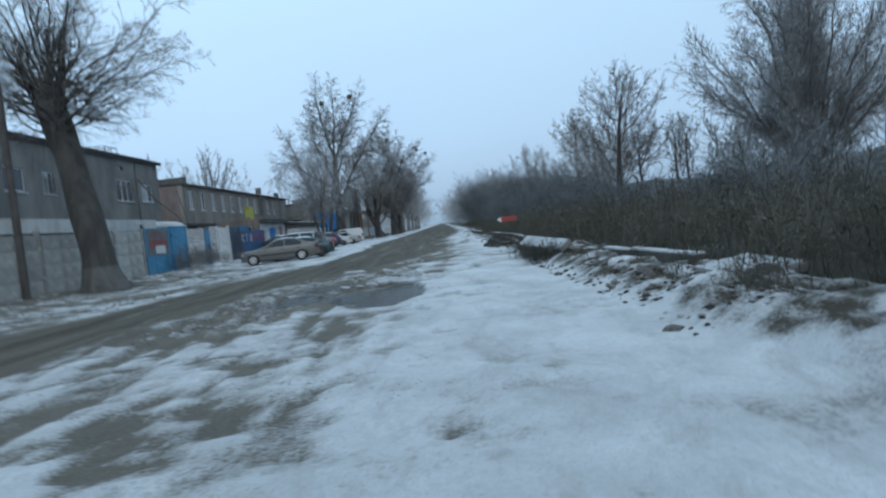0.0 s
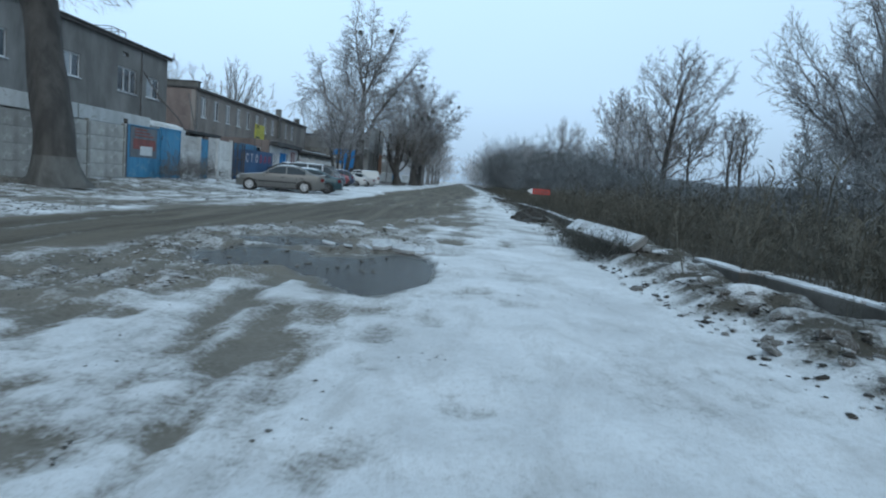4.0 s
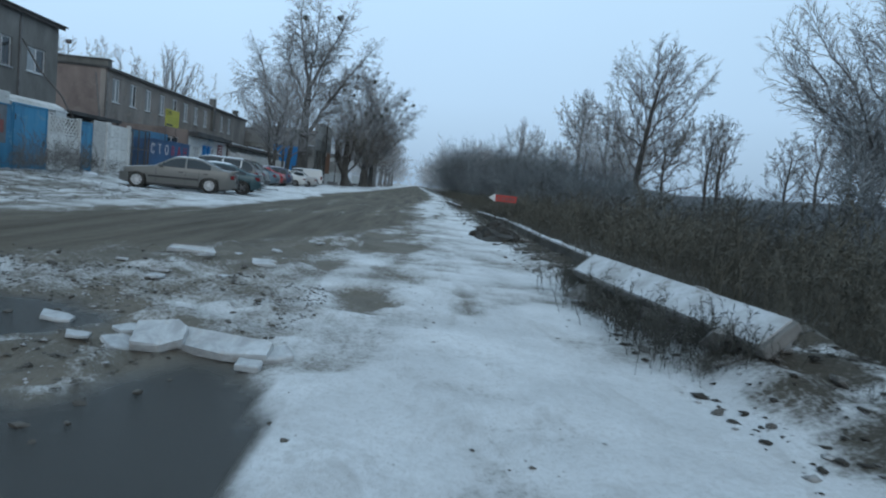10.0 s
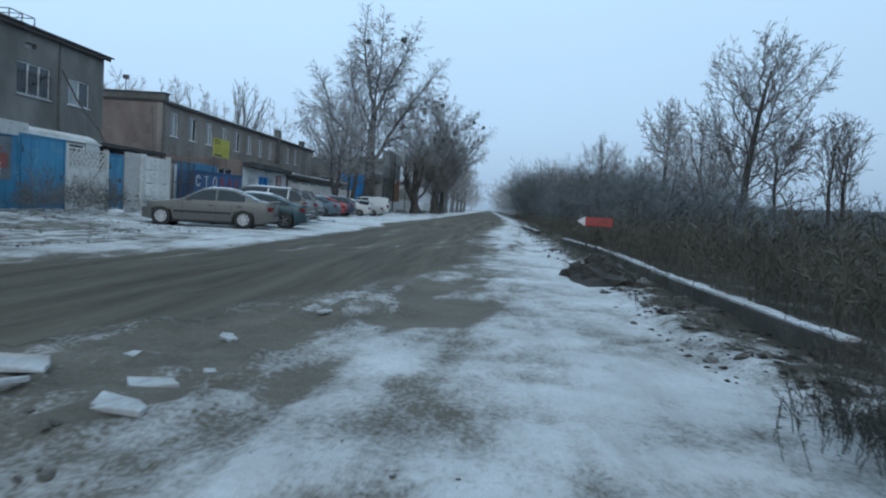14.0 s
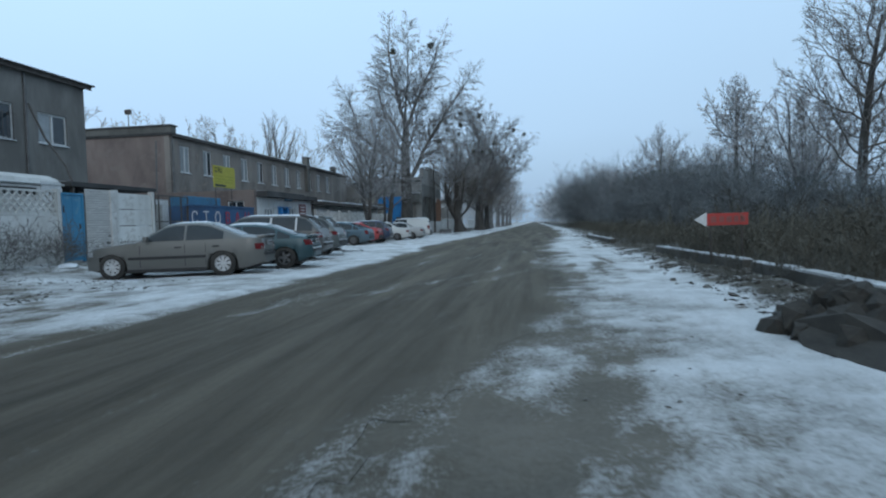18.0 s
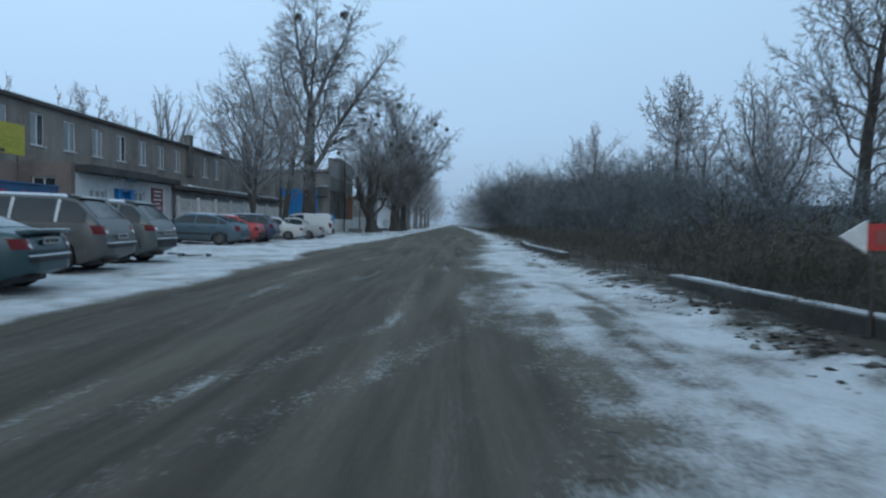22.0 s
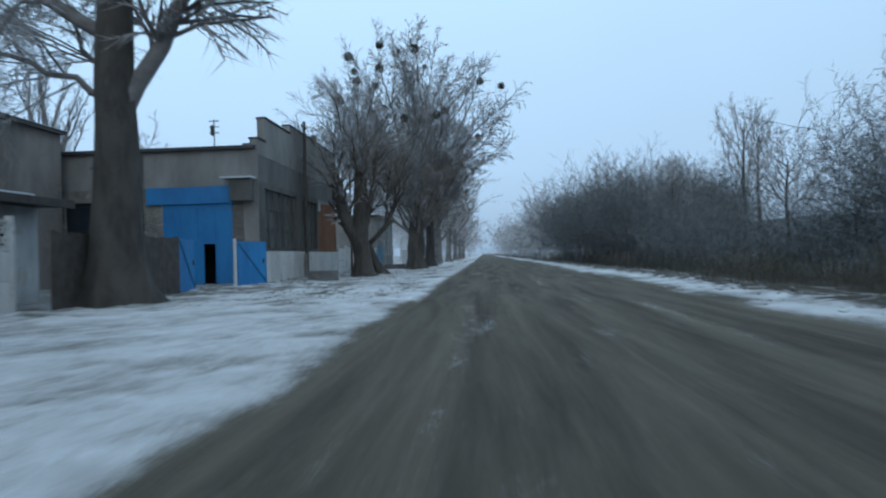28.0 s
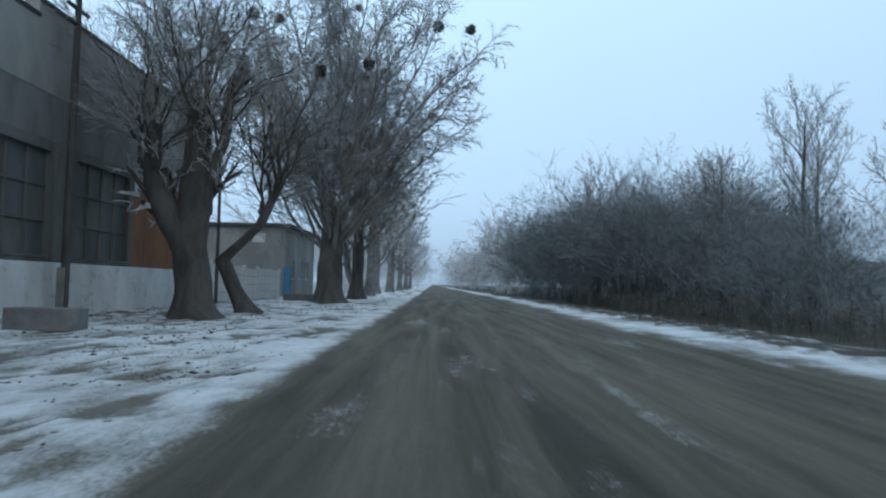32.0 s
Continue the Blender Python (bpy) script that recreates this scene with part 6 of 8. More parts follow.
car("panel_van", "dirty white panel van with windowed rear doors", (-11.25, 74.55), 184, 4.30, 1.78, 1.74, 2.65, "van", OFFWHITE, rim=RIM_DULL, spokes=6, r=0.31, belt=1.02, trim=BLACK, bumper=BLACK, snow=0.6)

# ---- trees, thickets, weeds ----


def turn_about(d, axis, ang):
    """Rotate rows of d about rows of unit axes."""
    c, s = np.cos(ang)[:, None], np.sin(ang)[:, None]
    return d * c + np.cross(axis, d) * s + axis * (axis * d).sum(1, keepdims=True) * (1 - c)


def unit(v):
    return v / np.maximum(np.linalg.norm(v, axis=-1, keepdims=True), 1e-9)


def grow(rng, starts, dirs, lengths, radii, levels):
    """Branch out level by level. levels: (children, spread lo, hi, length ratio lo, hi, pieces, droop, wobble, first share). Gives segments per level."""
    out = []
    p, d, ln, r = (np.asarray(a, float) for a in (starts, dirs, lengths, radii))
    for n_child, s0, s1, l0, l1, pieces, droop, wobble, first in levels:
        n = len(p)
        pos, cur, path_p, path_d, path_r = p.copy(), unit(d), [p.copy()], [unit(d)], [r.copy()]
        for k in range(pieces):
            cur = unit(cur + rng.normal(0, wobble, cur.shape) + np.array([0, 0, -droop]))
            pos = pos + cur * (ln / pieces)[:, None]
            path_p.append(pos.copy())
            path_d.append(cur.copy())
            path_r.append(r * (1 - 0.62 * (k + 1) / pieces))
        pp, pd, pr = np.stack(path_p), np.stack(path_d), np.stack(path_r)
        out.append((pp[:-1].reshape(-1, 3), pp[1:].reshape(-1, 3), pr[:-1].ravel(), pr[1:].ravel()))
        if n_child == 0:
            break
        m = n * n_child
        idx = np.repeat(np.arange(n), n_child)
        f = np.tile((np.arange(n_child) + rng.uniform(0, 0.8, (n, n_child)).ravel().reshape(n, n_child)).ravel() * 0 + np.tile(np.arange(n_child), n), 1) / max(1, n_child)
        f = first + (1 - first) * np.clip(f + rng.uniform(0, 1.0 / n_child, m), 0, 0.999)
        seg = np.minimum((f * pieces).astype(int), pieces - 1)
        t = (f * pieces - seg)[:, None]
        p = pp[seg, idx] * (1 - t) + pp[seg + 1, idx] * t
        base = pd[seg + 1, idx]
        side = unit(np.cross(base, rng.normal(0, 1, (m, 3))))
        d = turn_about(base, side, rng.uniform(s0, s1, m))
        ln = ln[idx] * rng.uniform(l0, l1, m) * (1.15 - 0.45 * f)
        r = np.minimum(pr[seg, idx] * 0.72, r[idx] * 0.6)
    return out


def tubes(segs, sides):
    """Frustums for all segments: vertex and face arrays of quads."""
    a, b, ra, rb = (np.concatenate([s[k] for s in segs]) for k in range(4))
    d = unit(b - a)
    ref = np.where(np.abs(d[:, 2:3]) > 0.9, np.array([[1.0, 0, 0]]), np.array([[0, 0, 1.0]]))
    u = unit(np.cross(d, ref))
    w = np.cross(d, u)
    ang = np.arange(sides) * 2 * np.pi / sides
    ring = u[:, None] * np.cos(ang)[None, :, None] + w[:, None] * np.sin(ang)[None, :, None]
    va = a[:, None] + ring * ra[:, None, None]
    vb = b[:, None] + ring * rb[:, None, None]
    n = len(a)
    verts = np.concatenate([va, vb], 1).reshape(-1, 3)
    base = (np.arange(n) * 2 * sides)[:, None]
    k = np.arange(sides)
    k2 = (k + 1) % sides
    faces = np.stack([base + k, base + k2, base + sides + k2, base + sides + k], -1).reshape(-1, 4)
    return verts, faces


def blades(segs):
    """Each segment as one flat narrow strip turned at random: for the finest twigs."""
    a, b, ra, rb = (np.concatenate([s[k] for s in segs]) for k in range(4))
    d = unit(b - a)
    g = np.random.default_rng(len(a))
    u = unit(np.cross(d, g.normal(0, 1, d.shape)))
    verts = np.stack([a - u * ra[:, None], a + u * ra[:, None], b + u * rb[:, None], b - u * rb[:, None]], 1).reshape(-1, 3)
    faces = np.arange(len(a) * 4).reshape(-1, 4)
    return verts, faces


def spikes(segs):
    """Each segment as one slim pointed sliver: for the very finest twigs."""
    a, b, ra, rb = (np.concatenate([s[k] for s in segs]) for k in range(4))
    g = np.random.default_rng(len(a) + 7)
    u = unit(np.cross(unit(b - a), g.normal(0, 1, a.shape)))
    verts = np.stack([a - u * ra[:, None], a + u * ra[:, None], b], 1).reshape(-1, 3)
    return verts, np.arange(len(a) * 3).reshape(-1, 3)


def join(*sets):
    v, f, n = [], [], 0
    for a, b in sets:
        v.append(a)
        f.append(b + n)
        n += len(a)
    return np.concatenate(v), np.concatenate(f)


def trunk_mesh(path, radii, sides=14, flare=1.5, seed=0):
    """A lumpy tapered trunk along a path of points."""
    rng = np.random.default_rng(seed)
    path, radii = np.asarray(path, float), np.asarray(radii, float)
    t = np.linspace(0, 1, len(path))
    tt = np.linspace(0, 1, 26)
    pts = np.stack([np.interp(tt, t, path[:, k]) for k in range(3)], 1)
    rr = np.interp(tt, t, radii)
    rr = rr * (1 + (flare - 1) * np.exp(-tt * 16))
    ang = np.arange(sides) * 2 * np.pi / sides
    lump = 1 + 0.09 * np.sin(ang * 3 + rng.uniform(0, 6)) + 0.06 * np.sin(ang * 5 + rng.uniform(0, 6))
    v = []
    for i, (p, r) in enumerate(zip(pts, rr)):
        k = lump * (1 + 0.05 * np.sin(ang * 4 + i * 0.7)) * (1 + 0.25 * np.exp(-tt[i] * 16) * np.sin(ang * 5))
        v.append(np.stack([p[0] + r * k * np.cos(ang), p[1] + r * k * np.sin(ang), np.full(sides, p[2])], 1))
    v = np.concatenate(v)
    i = np.arange(25)[:, None] * sides
    k = np.arange(sides)
    k2 = (k + 1) % sides
    f = np.stack([i + k, i + k2, i + sides + k2, i + sides + k], -1).reshape(-1, 4)
    return v, f


def ball_of_twigs(rng, centre, radius, n=130):
    """A mistletoe clump: short forked twigs from a middle."""
    d = unit(rng.normal(0, 1, (n, 3)))
    a = np.repeat(np.array([centre]), n, 0)
    m = a + d * radius * 0.55
    seg = [(a, m, np.full(n, 0.012), np.full(n, 0.01))]
    for _ in range(3):
        e = m + unit(d + rng.normal(0, 0.55, (n, 3))) * radius * rng.uniform(0.3, 0.5, (n, 1))
        seg.append((m, e, np.full(n, 0.05 * radius), np.full(n, 0.03 * radius)))
    return blades(seg)


def smooth_path(pts, n=12):
    """A polyline drawn as a soft curve of n points."""
    pts = np.asarray(pts, float)
    ext = np.concatenate([2 * pts[:1] - pts[1:2], pts, 2 * pts[-1:] - pts[-2:-1]])
    t = np.linspace(0, len(pts) - 1 - 1e-6, n)
    i = t.astype(int)
    f = (t - i)[:, None]
    a, b, c, d = ext[i], ext[i + 1], ext[i + 2], ext[i + 3]
    return 0.5 * (2 * b + (c - a) * f + (2 * a - 5 * b + 4 * c - d) * f**2 + (3 * b - a - 3 * c + d) * f**3)


def fan(seed, trunk, n, z0, z1, height, reach, tilt=(0.1, 1.5), bow=0.3, waist=0.4, turn=0.0):
    """Limb paths from the trunk between z0 and z1 out to a rounded crown; tilt: angles from its top down; bow: outwards first, then up (or the reverse, below 0)."""
    rng = np.random.default_rng(seed)
    trunk = np.asarray(trunk, float)
    top = trunk[-1]
    zc = z1 + (height - z1) * waist
    out = []
    for k in range(n):
        f = (k + 0.5) / n
        z = z0 + (z1 - z0) * f
        foot = np.array([np.interp(z, trunk[:, 2], trunk[:, 0]), np.interp(z, trunk[:, 2], trunk[:, 1]), z])
        az = turn + k * 2.39996 + rng.uniform(-0.35, 0.35)
        a = tilt[1] + (tilt[0] - tilt[1]) * min(1.0, max(0.0, f + rng.uniform(-0.18, 0.18))) ** 1.3
        size = rng.uniform(0.80, 1.0)
        side = np.array([math.cos(az), math.sin(az), 0.0])
        hi = zc + math.cos(a) * ((height - zc) if a < 1.5708 else (zc - z0) * 0.8)
        end = np.array([top[0], top[1], 0.0]) * 0.6 + side * reach * math.sin(a) * size + np.array([0, 0, z + (hi - z) * (0.4 + 0.6 * size)])
        ln = np.linalg.norm(end - foot)
        mid = (foot + end) / 2 + side * bow * ln * 0.32 * math.sin(a) - np.array([0, 0, bow * ln * 0.16]) + rng.normal(0, 0.035 * ln, 3)
        pts = []
        for t in (0.0, 0.2, 0.42, 0.64, 0.84, 1.0):
            q = foot * (1 - t) ** 2 + mid * 2 * t * (1 - t) + end * t * t
            pts.append(q + (rng.normal(0, 0.02 * ln, 3) if 0 < t < 1 else 0))
        out.append(pts)
    return out


def limb_tube(q, rad, sides=8):
    """One closed-up tapering tube along the points q."""
    tang = unit(np.gradient(q, axis=0))
    ref = np.array([1.0, 0.02, 0.0]) if abs(tang[0, 0]) < 0.8 else np.array([0.0, 1.0, 0.02])
    ang = np.arange(sides) * 2 * np.pi / sides
    rings = []
    for p, d, r in zip(q, tang, rad):
        u = unit(np.cross(d, ref))
        w = np.cross(d, u)
        rings.append(p + (u[None] * np.cos(ang)[:, None] + w[None] * np.sin(ang)[:, None]) * r)
    v = np.concatenate(rings)
    i, k = np.arange(len(q) - 1)[:, None] * sides, np.arange(sides)
    k2 = (k + 1) % sides
    return v, np.stack([i + k, i + k2, i + sides + k2, i + sides + k], -1).reshape(-1, 4)


def tree(name, label, at, trunk, radii, paths, seed, limb_r=0.12, crown_mat=FROST_HAZE, bark=BARK, branch=BRANCH, every=0.45, length=2.2, spread=(0.5, 1.15), twigs=(5, 6, 0), droop=0.02, rise=0.15, start=0.22, twig=0.008, mistle=0, mist_low=0.5, pale=0.0, group="roadside trees", mist_r=(0.26, 0.52), suckers=None, shrink=0.55):
    """A leafless tree: trunk with root flare, curved limbs, branches, fine twigs and optional mistletoe and brown young shoots."""
    rng = np.random.default_rng(seed)
    x, y = at
    t = thing(name, label, "tree", group, at=(x, y, ground_z(x, y) - 0.06))
    trunk, radii = np.asarray(trunk, float), np.asarray(radii, float)
    tv, tf = trunk_mesh(trunk, radii, seed=seed)
    raw_mesh("trunk", tv, tf, bark, t, smooth=True)
    if pale:
        keep = (tv[:, 2] < pale)[tf].all(1)
        axis_xy = np.stack([np.interp(tv[:, 2], trunk[:, 2], trunk[:, k]) for k in (0, 1)], 1)
        pv = tv.copy()
        pv[:, :2] = axis_xy + (tv[:, :2] - axis_xy) * 1.012
        used, lf = np.unique(tf[keep], return_inverse=True)
        raw_mesh("limewash", pv[used], lf.reshape(-1, 4), BARK_PALE, t, "limewashed foot of the trunk", smooth=True)
    limb_segs, p0, d0, l0, r0 = [], [], [], [], []
    for path in paths:
        thick, blunt = limb_r, 0.14
        if isinstance(path, tuple):
            thick, path, *more = path
            blunt = more[0] if more else blunt
        q = smooth_path(path)
        q[1:-1] += rng.normal(0, 0.05, q[1:-1].shape)
        ln = np.linalg.norm(np.diff(q, axis=0), axis=1)
        s = np.concatenate([[0], np.cumsum(ln)])
        rad = thick * (1 - (1 - blunt) * (s / s[-1]) ** 0.8)
        limb_segs.append(limb_tube(q, rad))
        m = max(4, int(s[-1] * (1 - start) / every))
        f = start + (1 - start) * (np.arange(m) + rng.uniform(0, 1, m)) / m
        at_s = f * s[-1]
        p0.append(np.stack([np.interp(at_s, s, q[:, k]) for k in range(3)], 1))
        tang = unit(np.gradient(q, axis=0))
        tg = unit(np.stack([np.interp(at_s, s, tang[:, k]) for k in range(3)], 1))
        side = unit(np.cross(tg, rng.normal(0, 1, tg.shape)))
        dd = turn_about(tg, side, rng.uniform(spread[0], spread[1], m))
        dd[:, 2] += rise
        d0.append(unit(dd))
        l0.append(length * (1 - shrink * f) * rng.uniform(0.55, 1.15, m))
        r0.append(np.maximum(np.interp(at_s, s, rad) * 0.42, twig * 1.5))
        p0.append(q[-1:]), d0.append(tang[-1:]), l0.append(np.array([length * 0.5])), r0.append(np.array([max(rad[-1], twig)]))
    p0, d0, l0, r0 = (np.concatenate(v) for v in (p0, d0, l0, r0))
    a, b, c = twigs
    levels = [(a, 0.35, 0.9, 0.36, 0.62, 3, droop * 0.5, 0.11, 0.12), (b, 0.3, 0.9, 0.42, 0.8, 3, droop, 0.14, 0.1), (c, 0.3, 0.9, 0.5, 0.9, 2 if c else 1, droop * 1.5, 0.14, 0.1), (0, 0, 0, 0, 0, 1, droop * 2, 0.12, 0.1)]
    segs = grow(rng, p0, d0, l0, r0, levels)
    segs = [(e, g, np.maximum(ra, twig), np.maximum(rb, twig * 0.7)) for e, g, ra, rb in segs]
    lv, lf = join(*limb_segs, tubes(segs[:1], 3))
    raw_mesh("branchwork", lv, lf, branch, t, kind="stuff", smooth=True)
    bv, bf = blades(segs[1:2])
    cv, cf = join((bv, np.concatenate([bf[:, [0, 1, 2]], bf[:, [0, 2, 3]]])), spikes([(q[0], q[1], q[2] * 0.75, q[3]) for q in segs[2:]]))
    raw_mesh("crown", cv, cf, crown_mat, t, "fine bare twigs")
    if suckers:
        n, zl, zh, rr, ln = suckers
        base = np.stack([rng.normal(0, rr * 0.45, n), rng.normal(0, rr * 0.45, n), rng.uniform(zl, zh, n)], 1)
        dirs = unit(np.stack([base[:, 0] * 0.3 + rng.normal(0, 0.25, n), base[:, 1] * 0.3 + rng.normal(0, 0.25, n), np.full(n, 1.0)], 1))
        sg = grow(rng, base, dirs, ln * rng.uniform(0.5, 1.0, n), np.full(n, twig * 1.2), [(5, 0.2, 0.6, 0.35, 0.6, 2, 0.0, 0.1, 0.15), (4, 0.2, 0.7, 0.4, 0.8, 1, 0, 0.1, 0.1), (0, 0, 0, 0, 0, 1, 0, 0.1, 0)])
        sv, sf = spikes([(q[0], q[1], np.maximum(q[2], twig * 0.8), q[3]) for q in sg])
        raw_mesh("undergrowth", sv, sf, SHOOTS, t, "brown young shoots low in the crown", "stuff")
    if mistle:
        ends = segs[0][1]
        zs = ends[:, 2]
        ends = ends[zs > zs.min() + (zs.max() - zs.min()) * mist_low]
        for k in rng.choice(len(ends), min(mistle, len(ends)), replace=False):
            bv, bf = ball_of_twigs(rng, ends[k], rng.uniform(*mist_r))
            raw_mesh("mistletoe", bv, bf, MISTLE, t, "dark round mistletoe clump")
    return t


# big pollarded tree by the concrete fence
trunk = [(0, 0, 0), (-0.15, 0.15, 1.5), (-0.75, 0.7, 3.5), (-1.35, 1.3, 5.2), (-2.0, 1.8, 7.0), (-2.15, 1.9, 8.2)]
shoots = fan(11, trunk, 34, 5.8, 8.2, 13.4, 5.6, (0.1, 2.1), -0.25, 0.2)
knobs = [(0.20, [(-2.0, 1.8, 7.0), (-2.6, 1.9, 7.7), (-3.0, 2.0, 8.6)], 0.7), (0.18, [(-1.9, 1.7, 6.8), (-1.4, 1.5, 7.5), (-1.2, 1.5, 8.5)], 0.7), (0.16, [(-2.1, 1.9, 7.6), (-2.2, 2.3, 8.6), (-2.0, 2.5, 9.6)], 0.6)]
tree("pollarded_tree", "thick leaning pollarded tree with a limewashed foot", (-12.0, 20.9), trunk, [0.60, 0.55, 0.52, 0.50, 0.55, 0.44], shoots + knobs, 101, limb_r=0.05, crown_mat=TWIG, branch=BARK, every=0.24, length=1.9, spread=(0.3, 0.9), twigs=(5, 6, 0), droop=0.06, rise=0.0, start=0.06, twig=0.007, pale=1.0)

# tall tree behind the parked cars: a forked stem, one heavy limb to the road, one to the yard that hangs at its end
trunk = [(0, 0, 0), (0.1, 0, 3), (0.1, 0, 6), (0.1, 0.1, 9), (0.3, 0.1, 12.0)]
limbs = [
    (0.26, [(0.3, 0.1, 11.6), (-0.4, 0.3, 14.0), (-0.9, 0.4, 16.6), (-1.4, 0.5, 19.5), (-1.2, 0.5, 21.6)]),
    (0.22, [(0.3, 0.1, 11.4), (1.5, -0.3, 13.6), (2.5, -0.5, 15.8), (3.7, -0.6, 18.0), (4.2, -0.5, 20.0)]),
    (0.30, [(0.1, 0, 5.0), (1.4, 0.4, 7.6), (2.5, 0.5, 9.8), (3.9, 0.8, 12.0), (5.6, 1.2, 14.6), (7.1, 1.4, 16.6)]),
    (0.22, [(0.0, 0, 7.6), (-1.6, -0.3, 8.6), (-3.1, -0.5, 9.4), (-4.4, -0.8, 10.8), (-4.9, -1.0, 12.8), (-5.7, -1.2, 14.9)]),
    (0.12, [(-4.2, -0.7, 10.5), (-5.4, -0.9, 11.3), (-6.7, -1.0, 11.0), (-7.8, -1.2, 9.6)]),
    (0.17, [(0.1, 0, 8.6), (0.8, 2.0, 11.4), (1.1, 3.4, 14.2), (1.3, 4.0, 17.0)]),
    (0.16, [(0.1, 0, 8.2), (-0.7, -2.0, 10.6), (-1.3, -3.5, 13.0), (-1.6, -4.2, 15.6)]),
    (0.16, [(0.2, 0, 9.8), (-1.5, 1.0, 12.4), (-2.7, 1.7, 14.8), (-3.1, 2.0, 17.2)]),
    (0.14, [(0.3, 0.1, 12.0), (0.8, -1.4, 15.0), (1.2, -2.2, 18.0), (1.2, -2.4, 20.6)]),
    (0.14, [(2.6, 0.5, 10.0), (4.2, -0.6, 11.8), (5.8, -1.0, 12.4), (7.2, -1.1, 12.0)]),
    (0.12, [(0.1, 0, 6.4), (-1.4, 1.2, 7.6), (-2.6, 2.2, 9.4), (-3.2, 2.6, 11.0)]),
    (0.12, [(0.1, 0, 5.8), (-1.6, -0.8, 6.6), (-3.4, -1.4, 7.0), (-4.8, -1.8, 6.4)]),
]
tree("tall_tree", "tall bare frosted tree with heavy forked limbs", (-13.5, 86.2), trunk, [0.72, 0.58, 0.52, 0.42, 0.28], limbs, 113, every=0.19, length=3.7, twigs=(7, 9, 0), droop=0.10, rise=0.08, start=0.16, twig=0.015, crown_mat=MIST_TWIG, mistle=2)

# younger trees against the lattice fence
for at, label, trunk, radii, hh, rr, sd in (
    ((-12.3, 66.2), "bare young tree by the lattice fence", [(0, 0, 0), (0.05, 0, 1.6), (0.1, 0.1, 3.2), (0.2, 0.1, 5.5)], [0.17, 0.145, 0.125, 0.07], 9.8, 3.8, 121),
    ((-13.0, 69.45), "bare leaning young tree by the lattice fence", [(0, 0, 0), (-0.25, 0.1, 1.5), (-0.55, 0.1, 3.0), (-0.7, 0.1, 5.2)], [0.18, 0.16, 0.13, 0.08], 9.6, 3.4, 122),
    ((-13.6, 78.6), "bare tree with a dark trunk by the lattice fence", [(0, 0, 0), (0.1, 0, 2), (0.35, 0.1, 4), (0.8, 0.2, 7)], [0.27, 0.23, 0.2, 0.11], 12.2, 4.0, 123),
):
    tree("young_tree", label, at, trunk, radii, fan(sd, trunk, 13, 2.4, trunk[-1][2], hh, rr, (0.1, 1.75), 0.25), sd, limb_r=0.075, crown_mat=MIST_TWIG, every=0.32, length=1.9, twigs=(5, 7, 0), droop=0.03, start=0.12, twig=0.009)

# trees with mistletoe beside the hall
trunk = [(0, 0, 0), (-0.05, 0, 1.2), (-0.2, 0, 2.3), (-0.1, 0.1, 4.4), (-0.1, 0.1, 6.6)]
limbs = [(0.42, [(-0.25, 0, 1.9), (-0.9, -0.2, 3.2), (-1.4, -0.3, 4.6), (-1.55, -0.3, 5.9)], 0.85), (0.22, [(0.0, 0, 3.0), (0.5, -0.2, 4.4), (0.8, -0.2, 6.2), (0.9, 0, 7.2)], 0.7)]
shoots = fan(17, trunk, 15, 5.0, 6.6, 12.6, 4.0, (0.05, 1.6), -0.3) + [[(q[0] - 1.4, q[1] - 0.3, q[2] - 0.9) for q in path] for path in fan(18, trunk, 12, 5.4, 6.6, 12.4, 3.6, (0.1, 1.8), -0.3)]
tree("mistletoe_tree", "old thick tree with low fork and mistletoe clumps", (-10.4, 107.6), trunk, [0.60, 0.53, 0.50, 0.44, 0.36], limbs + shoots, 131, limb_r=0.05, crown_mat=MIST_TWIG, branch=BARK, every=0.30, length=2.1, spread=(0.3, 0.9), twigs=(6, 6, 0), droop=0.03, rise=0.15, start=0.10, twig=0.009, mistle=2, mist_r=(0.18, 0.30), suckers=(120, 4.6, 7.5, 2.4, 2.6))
trunk = [(0, 0, 0), (-0.55, -0.1, 1.0), (-0.95, -0.2, 1.95), (-0.3, -0.1, 2.6), (0.35, 0, 3.3), (1.0, 0.2, 4.9)]
tree("leaning_tree", "leaning forked tree growing towards the road", (-9.9, 111.5), trunk, [0.33, 0.29, 0.27, 0.22, 0.19, 0.15], fan(19, trunk, 9, 3.2, 4.9, 10.6, 3.0, (0.1, 1.4), -0.2), 132, limb_r=0.07, crown_mat=TWIG, branch=BARK, every=0.3, length=1.8, twigs=(6, 6, 0), droop=0.03, start=0.12, twig=0.010, mistle=2, mist_r=(0.16, 0.28))
trunk = [(0, 0, 0), (0.0, 0, 1.5), (0.05, 0, 3), (0.1, 0.1, 4.6)]
tree("mistletoe_tree", "broad bare tree with many mistletoe clumps", (-9.0, 124.5), trunk, [0.82, 0.72, 0.66, 0.5], fan(23, trunk, 36, 2.6, 4.6, 20.5, 9.2, (0.04, 1.75), -0.22, 0.5), 133, limb_r=0.12, crown_mat=MIST_TWIG, every=0.30, length=3.3, spread=(0.3, 0.95), twigs=(6, 8, 0), droop=0.06, rise=0.05, start=0.2, twig=0.016, mistle=28, mist_low=0.36, mist_r=(0.24, 0.46), suckers=(170, 3.0, 8.0, 4.5, 3.4))
trunk = [(0, 0, 0), (0.1, 0, 2.5), (0.1, 0, 5), (0.2, 0, 8)]
